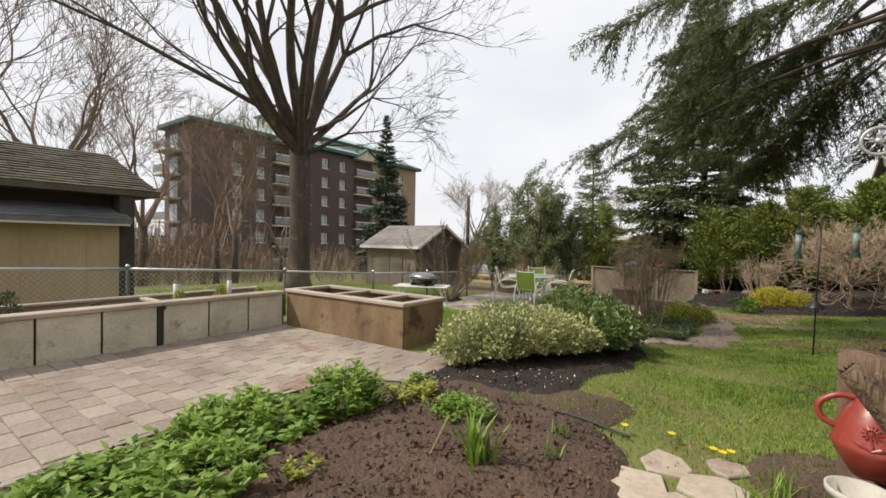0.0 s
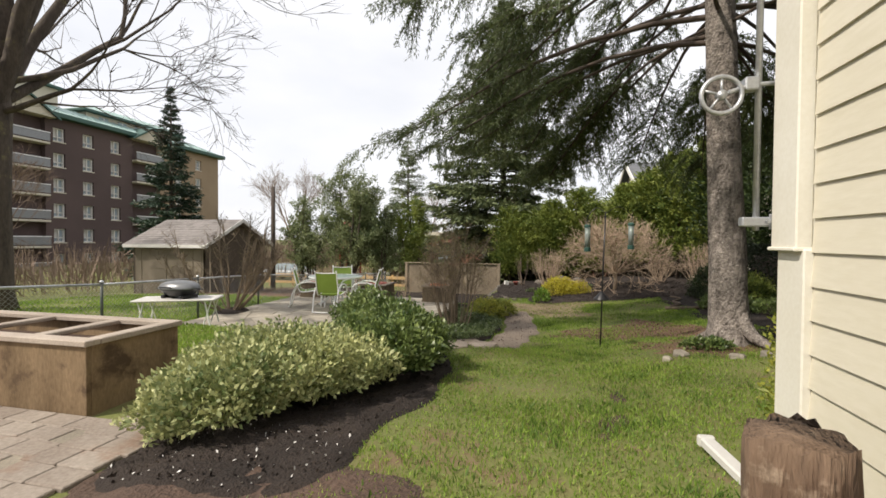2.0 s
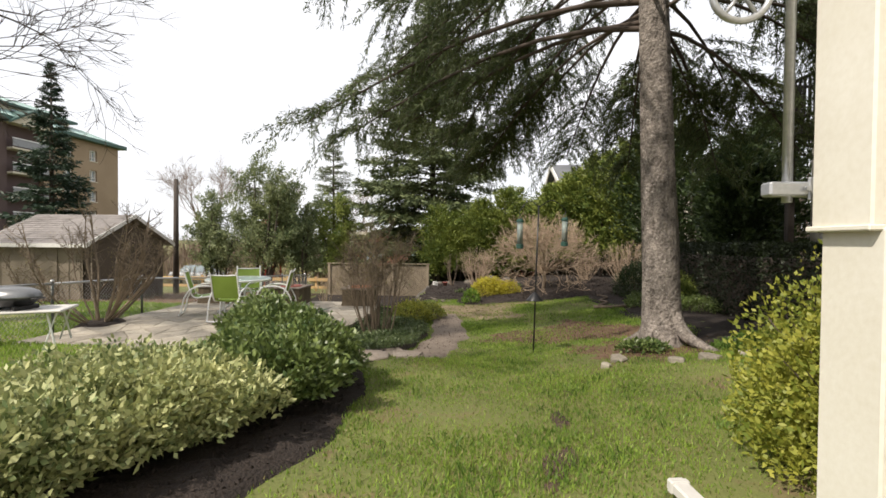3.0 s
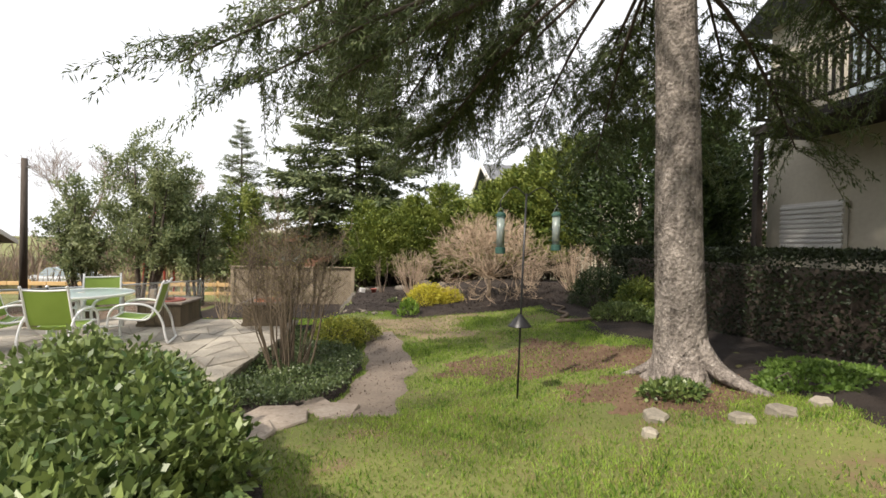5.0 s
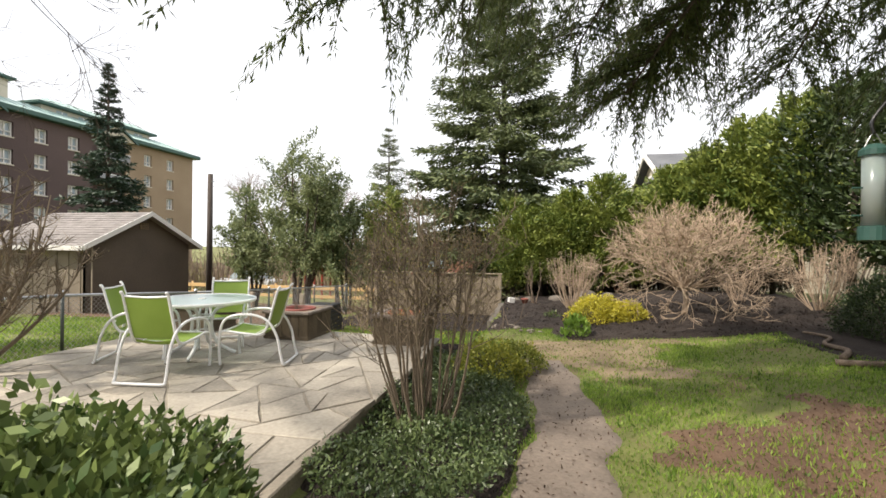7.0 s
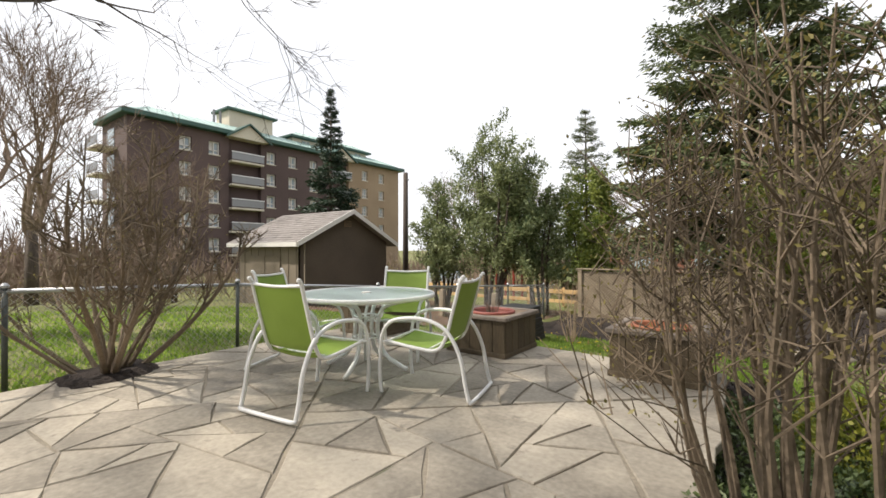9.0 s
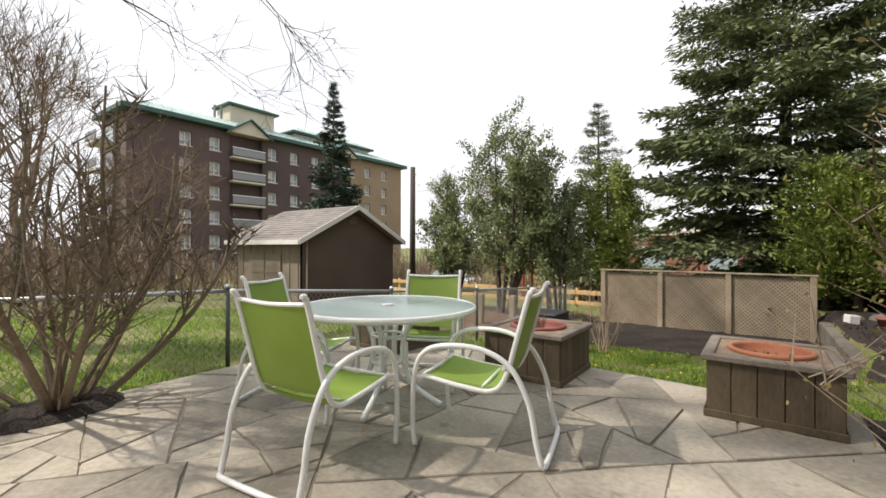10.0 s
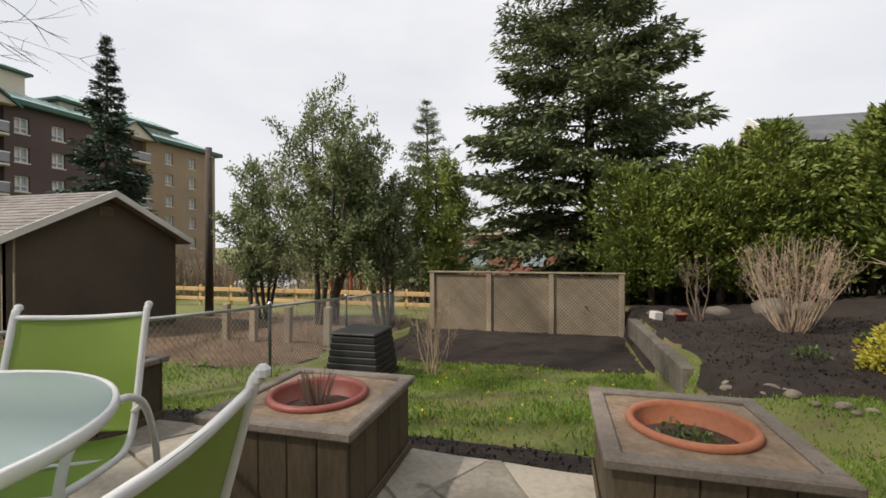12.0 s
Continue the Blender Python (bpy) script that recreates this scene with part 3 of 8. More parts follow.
cover_sheet("bare_streak", lambda x, y: 0.055 - np.abs(x - 0.62 - 0.22 * (y - 5.2) - 0.05 * np.sin(5 * y)) + np.minimum(0, np.minimum(y - 4.7, 6.9 - y)) + wobble(x, y, 0.05, 6.0), (0.1, 1.4, 4.4, 7.2), SOIL, "narrow bare streak of earth across the lawn", "ground litter", rise=0.012, step=0.04, rough=0.004, seed=13)
cover_sheet("straw_patch", straw_patch, (-1.4, 2.4, 12.6, 15.8), STRAW, "pale dry patch where the lawn has worn away", "ground litter", rise=0.01, rough=0.004, seed=9)
cover_sheet("shaded_bed", shade_bed, (3.0, 8.0, 6.0, 17.0), MULCH, "dark bare earth in deep shade beside the hedge", "garden bed", rise=0.02, step=0.14, seed=10)


# ---------- the cream house, at whose corner the walk begins ----------
HX, HY = 1.07, 3.72          # its corner


def build_house():
    wall = part("wall_house_west", Geo().box((HX + 0.03, -8.0, 0.1), (HX + 0.23, HY - 0.02, 6.2)), CREAM_TRIM)
    tagged(wall, "cream lap-sided house wall", "wall", kind="structure")
    tagged(part("wall_house_north", Geo().box((HX + 0.23, HY - 0.22, 0.1), (9.0, HY - 0.02, 6.2)), CREAM_TRIM), "cream end wall of the house", "wall", kind="structure")
    tagged(part("wall_house_east", Geo().box((8.8, -8.0, 0.1), (9.0, HY - 0.22, 6.2)), CREAM_TRIM), "cream far wall of the house", "wall", kind="structure")
    tagged(part("wall_house_south", Geo().box((HX + 0.23, -8.0, 0.1), (8.8, -7.8, 6.2)), CREAM_TRIM), "cream street wall of the house", "wall", kind="structure")
    roof = Geo()
    x0, x1, y0, y1, xm = HX - 0.12, 9.3, -8.4, HY + 0.15, 5.0
    roof.add([(x0, y0, 6.2), (xm, y0, 8.6), (x1, y0, 6.2), (x0, y1, 6.2), (xm, y1, 8.6), (x1, y1, 6.2)], [(0, 1, 4, 3), (1, 2, 5, 4), (0, 3, 5, 2), (0, 2, 1), (3, 4, 5)])
    tagged(part("house_roof", roof, SHINGLE), "grey shingled gable roof of the house", "roof", kind="structure")
    # lap boards: each leans out at its foot and casts a line of shade on the next
    pitch, n = 0.1395, 42
    g = Geo()
    y0, y1 = -8.0, HY - 0.215
    g.add([(0.0, y0, 0), (-0.016, y0, 0), (-0.004, y0, pitch + 0.012), (0.0, y0, pitch + 0.012), (0.0, y1, 0), (-0.016, y1, 0), (-0.004, y1, pitch + 0.012), (0.0, y1, pitch + 0.012)],
          [(0, 1, 2, 3), (7, 6, 5, 4), (0, 4, 5, 1), (1, 5, 6, 2), (2, 6, 7, 3), (0, 3, 7, 4)])
    first = part("siding_board", g, SIDING, wall)
    base = Matrix.Translation((HX + 0.03, 0, 0.369))
    first.matrix_parent_inverse = Matrix()
    first.matrix_basis = base
    for i in range(1, n):
        c = first.copy()
        scene.collection.objects.link(c)
        c.matrix_basis = Matrix.Translation((HX + 0.03, 0, 0.369 + i * pitch))
    # corner boards: the upper one thick and stepped, the lower thin
    corner = part("corner_board", Geo().box((HX - 0.035, HY - 0.20, 1.64), (HX + 0.028, HY, 6.2), 0.006), CREAM_TRIM, wall)
    part("corner_board", Geo().box((HX - 0.012, HY - 0.215, 0.3), (HX + 0.028, HY - 0.01, 1.638), 0.006), CREAM_TRIM, wall)
    part("drip_cap", Geo().box((HX - 0.045, HY - 0.205, 1.628), (HX + 0.03, HY + 0.01, 1.645), 0.004), CREAM_TRIM, corner)
    part("foundation", Geo().box((HX + 0.02, -8.0, 0.05), (HX + 0.06, HY - 0.03, 0.35)), STUCCO, wall)
    win = part("window_1", Geo().box((HX + 0.0, 1.62, 1.60), (HX + 0.012, 2.86, 2.98)), PANE)
    tagged(win, "white-cased house window above the stumps", "window", kind="structure")
    for a, b in (((HX - 0.02, 2.86, 1.56), (HX + 0.013, 2.97, 3.06)), ((HX - 0.02, 1.51, 1.56), (HX + 0.013, 1.62, 3.06)), ((HX - 0.02, 1.622, 2.98), (HX + 0.013, 2.858, 3.06)), ((HX - 0.012, 1.622, 2.26), (HX + 0.013, 2.858, 2.31))):
        part("window_frame", Geo().box(a, b, 0.005), CREAM_TRIM, win)
    part("window_sill", Geo().box((HX - 0.05, 1.48, 1.515), (HX + 0.013, 3.0, 1.558), 0.006), CREAM_TRIM, win)
    outlet = thing("wall_outlet", (HX, 2.62, 0.75), "small white weatherproof outlet box on the siding", "outlet")
    part("box", Geo().box((HX - 0.035, 2.57, 0.72), (HX + 0.014, 2.67, 0.85), 0.008), WHITE_PLASTIC, outlet)
    part("cover", Geo().box((HX - 0.05, 2.575, 0.75), (HX - 0.036, 2.665, 0.845), 0.006), WHITE_PLASTIC, outlet)
    # conduit mast with the clothesline pulley
    mast = thing("clothesline_mast", (HX - 0.1, HY + 0.02, 1.75), "grey steel mast with a clothesline pulley bracketed to the house corner", "clothesline")
    part("pole", Geo().tube([(HX - 0.085, HY + 0.03, 1.72), (HX - 0.085, HY + 0.03, 5.6)], 0.014, 10), GALVANISED, mast, smooth=True)
    for z in (1.76, 4.6):
        br = part("bracket", Geo().box((HX - 0.15, HY + 0.005, z - 0.022), (HX + 0.0, HY + 0.055, z + 0.022), 0.006), GALVANISED, mast)
        part("bolt", Geo().tube([(HX - 0.05, HY + 0.0, z), (HX - 0.05, HY - 0.012, z)], 0.008, 6), GALVANISED, br)
        part("flange", Geo().box((HX - 0.04, HY + 0.002, z - 0.035), (HX + 0.03, HY + 0.012, z + 0.035), 0.003), GALVANISED, br)
    arm = part("pulley_arm", Geo().tube([(HX - 0.02, HY + 0.03, 2.40), (HX - 0.12, HY + 0.02, 2.395), (HX - 0.22, HY + 0.0, 2.36)], 0.011, 8), GALVANISED, mast)
    part("clamp", Geo().box((HX - 0.15, HY + 0.0, 2.37), (HX - 0.09, HY + 0.06, 2.43), 0.006), GALVANISED, mast)
    wheel = Geo()
    c = Vector((HX - 0.25, HY + 0.0, 2.35))
    ring = [c + Vector((0.085 * math.cos(a), 0.02 * math.sin(a * 0), 0.085 * math.sin(a))) for a in np.linspace(0, 2 * math.pi, 29)]
    wheel.tube(ring, 0.011, 6, cap=False)
    wheel.tube([c - Vector((0, 0.014, 0)), c + Vector((0, 0.014, 0))], 0.022, 12)
    for k in range(5):
        a = 2 * math.pi * k / 5 + 0.3
        wheel.tube([c, c + Vector((0.08 * math.cos(a), 0, 0.08 * math.sin(a)))], 0.006, 6)
    part("pulley", wheel, GALVANISED, mast, smooth=True)
    spout = thing("downspout_extension", (1.12, 4.2, 0.36), "white downspout extension lying on the grass", "downspout")
    m = Matrix.Translation((1.14, 4.25, gz(1.1, 4.2) + 0.035)) @ Euler((0.02, 0, 0.12)).to_matrix().to_4x4()
    part("channel", Geo().box((-0.045, -0.5, -0.03), (0.045, 0.42, 0.03), 0.01, m), WHITE_PLASTIC, spout)
    part("lip", Geo().box((-0.052, 0.36, -0.034), (0.052, 0.40, 0.036), 0.008, m), WHITE_PLASTIC, spout)


build_house()


# ---------- block wall with planting trough, and the long planter box ----------
def build_terrace_walls():
    x, zt, zb = -6.15, 0.80, 0.17
    wall = thing("block_planter_wall", (x, 0, 0.2), "low whitewashed block retaining planter with timber caps along the terrace", "planter wall")
    part("core", Geo().box((x - 0.20, -7.0, zb), (x - 0.045, 4.2, zt - 0.05)), SOIL, wall)
    part("back_board", Geo().box((x - 0.85, -7.0, zb - 0.1), (x - 0.79, 4.2, zt - 0.02)), CAP_WOOD, wall)
    part("trough_soil", Geo().box((x - 0.79, -7.0, zb - 0.1), (x - 0.205, 4.2, zt - 0.13)), SOIL, wall, "dark soil in the trough")
    y = 4.16
    rng = random.Random(4)
    posts = []
    while y > -6.5:
        for k in range(3):
            w = 0.60
            part("block", Geo().box((x - 0.043, y - w + 0.012, zb), (x + rng.uniform(-0.004, 0.006), y - 0.012, zt - 0.055), 0.008), BLOCK, wall)
            y -= w
        part("post", Geo().box((x - 0.05, y - 0.055, zb), (x + 0.004, y - 0.005, zt - 0.055), 0.005), DARK_BOARD, wall, "dark timber post between blocks")
        y -= 0.06
    y = 4.16
    while y > -6.5:
        w = rng.uniform(1.5, 1.9)
        part("cap_board", Geo().box((x - 0.20, y - w + 0.006, zt - 0.053), (x + 0.035, y, zt), 0.008), CAP_WOOD, wall)
        part("cap_board", Geo().box((x - 0.87, y - w + 0.006, zt - 0.02), (x - 0.74, y, zt + 0.015), 0.008), CAP_WOOD, wall)
        part("cross_board", Geo().box((x - 0.742, y - w, zt - 0.046), (x - 0.195, y - w + 0.1, zt - 0.008), 0.006), CAP_WOOD, wall)
        part("bracket", Geo().box((x + 0.0, y - w - 0.05, zt - 0.10), (x + 0.03, y - w + 0.05, zt - 0.056), 0.01), DARK_BOARD, wall)
        y -= w
    # the box at the end of the terrace
    x0, x1, y0, y1, z0, z1 = -6.12, -3.56, 4.21, 5.12, 0.17, 0.835
    box = thing("long_planter_box", (-4.8, 4.6, 0.2), "long stained timber planter box with dividers and open soil beds", "planter")
    for name, a, b in (("front_panel", (x0, y0, z0), (x1, y0 + 0.04, z1 - 0.05)), ("back_panel", (x0, y1 - 0.04, z0), (x1, y1, z1 - 0.05)),
                       ("side_panel", (x1 - 0.04, y0 + 0.042, z0), (x1 + 0.002, y1 - 0.042, z1 - 0.05)), ("side_panel", (x0, y0 + 0.042, z0), (x0 + 0.04, y1 - 0.042, z1 - 0.05))):
        part(name, Geo().box(a, b, 0.004), BOX_WOOD, box)
    for a, b in (((x0 - 0.03, y0 - 0.03, z1 - 0.05), (x1 + 0.03, y0 + 0.10, z1)), ((x0 - 0.03, y1 - 0.10, z1 - 0.05), (x1 + 0.03, y1 + 0.03, z1)),
                 ((x1 - 0.10, y0 + 0.102, z1 - 0.05), (x1 + 0.03, y1 - 0.102, z1)), ((x0 - 0.03, y0 + 0.102, z1 - 0.05), (x0 + 0.10, y1 - 0.102, z1)),
                 ((-5.12, y0 + 0.102, z1 - 0.045), (-5.0, y1 - 0.102, z1 - 0.005)), ((-4.28, y0 + 0.102, z1 - 0.045), (-4.16, y1 - 0.102, z1 - 0.005))):
        part("cap_board", Geo().box(a, b, 0.008), CAP_WOOD, box)
    part("soil", Geo().box((x0 + 0.042, y0 + 0.042, z0), (x1 - 0.042, y1 - 0.042, z1 - 0.2)), SOIL, box)


build_terrace_walls()


# ---------- chain-link fence along the west side ----------
FX = -7.2


def fence_top(y):
    return float(np.interp(y, [-6, 1, 5.1, 7.2, 11.5, 14.5, 20.9, 24], [1.42, 1.26, 1.02, 0.88, 0.72, 0.475, 0.08, -0.1]))


def build_fence():
    f = thing("chain_link_fence", (FX, 8, 0), "low chain-link fence with a steel top rail along the lawn", "fence")
    ys = [-5.5, -2.9, -0.3, 2.3, 4.9, 7.3, 9.4, 11.45, 13.9, 16.3, 18.6, 20.9]
    for y in ys:
        p = part("post", Geo().tube([(FX, y, gz(FX, y) - 0.1), (FX, y, fence_top(y) + 0.03)], 0.022, 10), FENCE_GREEN, f, smooth=True)
        part("post_cap", Geo().lathe([(0.032, 0), (0.032, 0.02), (0.018, 0.04), (0.003, 0.045)], (FX, y, fence_top(y) + 0.03), 10), GALVANISED, p)
    for a, b in zip(ys, ys[1:]):
        part("top_rail", Geo().tube([(FX, a, fence_top(a)), (FX, b, fence_top(b))], 0.021, 8), GALVANISED, f, smooth=True)
    net, s = Geo(), 0.075
    def wire(ya, za, yb, zb):
        net.tube([(FX - 0.028, ya, za), (FX - 0.028, yb, zb)], 0.0022, 3, cap=False)
    y = 0.0
    while y < 20.9:
        lo, hi = gz(FX, y) + 0.03, fence_top(y) - 0.01
        z, n = lo, 0
        run = hi - lo
        wire(y, lo, y + run, fence_top(min(y + run, 20.9)) - 0.01)
        wire(y + run, gz(FX, min(y + run, 20.9)) + 0.03, y, hi)
        y += s
    tagged(part("wire_mesh", net, GALVANISED, f), kind="stuff")


build_fence()


# ---------- lattice fence at the foot of the garden ----------
def build_lattice():
    y, zt, zb = 21.5, 0.50, -0.93
    f = thing("lattice_fence", (-4.2, y, -0.9), "weathered lattice fence with pale posts below the garden", "fence")
    xs = [-6.3, -4.87, -3.4, -1.86]
    for x in xs:
        part("post", Geo().box((x - 0.06, y - 0.06, zb - 0.1), (x + 0.06, y + 0.06, zt + 0.05), 0.01), LATTICE, f)
    part("top_board", Geo().box((-6.4, y - 0.07, zt + 0.052), (-1.78, y + 0.07, zt + 0.09), 0.008), LATTICE, f)
    for a, b in zip(xs, xs[1:]):
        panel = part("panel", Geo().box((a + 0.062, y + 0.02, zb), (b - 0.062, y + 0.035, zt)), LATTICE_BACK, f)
        g, step = Geo(), 0.085
        x0, x1, h = a + 0.065, b - 0.065, zt - zb
        k = x0 - h
        while k < x1:
            for sgn, yy in ((1, y + 0.012), (-1, y + 0.004)):
                s0, s1 = max(k, x0), min(k + h, x1)
                if s1 - s0 > 0.05:
                    za, zc = zb + (s0 - k), zb + (s1 - k)
                    if sgn < 0:
                        za, zc = zt - (s0 - k), zt - (s1 - k)
                    w = 0.02
                    g.add([(s0, yy, za - w), (s0, yy, za + w), (s1, yy, zc + w), (s1, yy, zc - w), (s0, yy - 0.006, za - w), (s0, yy - 0.006, za + w), (s1, yy - 0.006, zc + w), (s1, yy - 0.006, zc - w)],
                          [(0, 1, 2, 3), (7, 6, 5, 4), (1, 5, 6, 2), (0, 3, 7, 4)])
            k += step
        tagged(part("slats", g, LATTICE, panel), kind="stuff")


build_lattice()


# ---------- sheds ----------
def shingle_rows(g, a, b, c, d, rows, cols, lift=0.02, seed=1):
    """Overlapping courses on the slope a-b (eave) to d-c (ridge)."""
    rng = random.Random(seed)
    a, b, c, d = Vector(a), Vector(b), Vector(c), Vector(d)
    n = (b - a).cross(d - a).normalized()
    if n.z < 0:
        n = -n
    for r in range(rows):
        t0, t1 = r / rows, min(1.0, (r + 1.15) / rows)
        shift = rng.random()
        for k in range(-1, cols):
            s0, s1 = max(0.0, (k + shift) / cols), min(1.0, (k + shift + 0.97) / cols)
            if s1 <= s0:
                continue
            def at(s, t, h):
                return (a + (b - a) * s) * (1 - t) + (d + (c - d) * s) * t + n * h
            up = lift * rng.uniform(0.7, 1.2)
            g.add([at(s0, t0, up), at(s1, t0, up), at(s1, t1, 0.004), at(s0, t1, 0.004), at(s0, t0, 0), at(s1, t0, 0)], [(0, 1, 2, 3), (4, 5, 1, 0)])


def build_brown_shed():
    x0, x1, y0, y1 = -17.4, -13.8, 17.1, 21.05
    ze, zp, zb = 1.55, 2.55, -1.75
    s = thing("brown_garden_shed", (x1, 19.4, zb), "brown panelled shed with a grey shingle gable roof beyond the fence", "shed")
    ym = (y0 + y1) / 2
    g = Geo()
    g.add([(x1, y0, zb), (x1, y1, zb), (x1, y1, ze), (x1, ym, zp - 0.12), (x1, y0, ze), (x1 - 0.1, y0, zb), (x1 - 0.1, y1, zb), (x1 - 0.1, y1, ze), (x1 - 0.1, ym, zp - 0.12), (x1 - 0.1, y0, ze)],
          [(0, 1, 2, 3, 4), (9, 8, 7, 6, 5), (0, 5, 6, 1)])
    # gable takes the shade-dark panel, the south side the sun-light one
    part("gable_wall", g, SHED_SHADED, s, "plain brown gable wall, darkened in colour for shade")
    part("side_wall", Geo().box((x0, y0, zb), (x1 - 0.1, y0 + 0.1, ze)), SHED_LIT, s, "side wall with double doors, lightened in colour for sun")
    part("side_wall", Geo().box((x0, y1 - 0.1, zb), (x1 - 0.1, y1, ze)), SHED_SHADED, s)
    part("back_wall", Geo().box((x0 - 0.1, y0, zb), (x0, y1, ze)), SHED_SHADED, s)
    for k in range(9):
        xx = x0 + 0.3 + k * 0.44
        part("batten", Geo().box((xx, y0 - 0.02, zb), (xx + 0.05, y0, ze), 0.004), SHED_LIT, s)
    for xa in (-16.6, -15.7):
        d = part("door", Geo().box((xa, y0 - 0.045, zb + 0.1), (xa + 0.86, y0 - 0.022, 0.95), 0.006), SHED_LIT, s)
        part("rail", Geo().box((xa, y0 - 0.06, 0.35), (xa + 0.86, y0 - 0.046, 0.45), 0.004), SHED_LIT, d)
    vent = part("vent", Geo().box((x1, ym - 0.16, 1.98), (x1 + 0.03, ym + 0.16, 2.18), 0.006), BOX_WOOD, s, "small wooden louvre vent")
    for k in range(3):
        part("slat", Geo().box((x1 + 0.031, ym - 0.14, 2.0 + k * 0.055), (x1 + 0.04, ym + 0.14, 2.035 + k * 0.055)), SHED_SHADED, vent)
    over = 0.32
    sl = (zp - ze) / (ym - y0)
    for sgn, nm in ((-1, 1), (1, 2)):
        ye = ym + sgn * (ym - y0 + over)
        zz = ze - sl * over
        g = Geo()
        g.add([(x0 - 0.3, ye, zz), (x1 + 0.3, ye, zz), (x1 + 0.3, ym, zp), (x0 - 0.3, ym, zp), (x0 - 0.3, ye, zz - 0.1), (x1 + 0.3, ye, zz - 0.1), (x1 + 0.3, ym, zp - 0.1), (x0 - 0.3, ym, zp - 0.1)],
              [(0, 1, 2, 3), (7, 6, 5, 4), (0, 4, 5, 1), (1, 5, 6, 2), (3, 7, 4, 0)])
        r = part("roof", g, SHINGLE, s)
        q = Geo()
        shingle_rows(q, (x0 - 0.3, ye, zz + 0.003), (x1 + 0.3, ye, zz + 0.003), (x1 + 0.3, ym, zp + 0.003), (x0 - 0.3, ym, zp + 0.003), 14, 18, seed=nm)
        tagged(part("shingles", q, SHINGLE, r), kind="stuff")
        b = Geo()
        b.add([(x1 + 0.31, ye, zz - 0.13), (x1 + 0.31, ye, zz + 0.03), (x1 + 0.31, ym, zp + 0.03), (x1 + 0.31, ym, zp - 0.13), (x1 + 0.34, ye, zz - 0.13), (x1 + 0.34, ye, zz + 0.03), (x1 + 0.34, ym, zp + 0.03), (x1 + 0.34, ym, zp - 0.13)],
              [(0, 1, 2, 3), (7, 6, 5, 4), (1, 5, 6, 2), (0, 3, 7, 4), (0, 4, 5, 1)])
        part("barge_board", b, WHITE_TRIM, s, "pale painted barge board")
    part("fascia", Geo().box((x0 - 0.3, y0 - over - 0.03, ze - sl * over - 0.13), (x1 + 0.3, y0 - over - 0.004, ze - sl * over + 0.01), 0.004), WHITE_TRIM, s)


build_brown_shed()


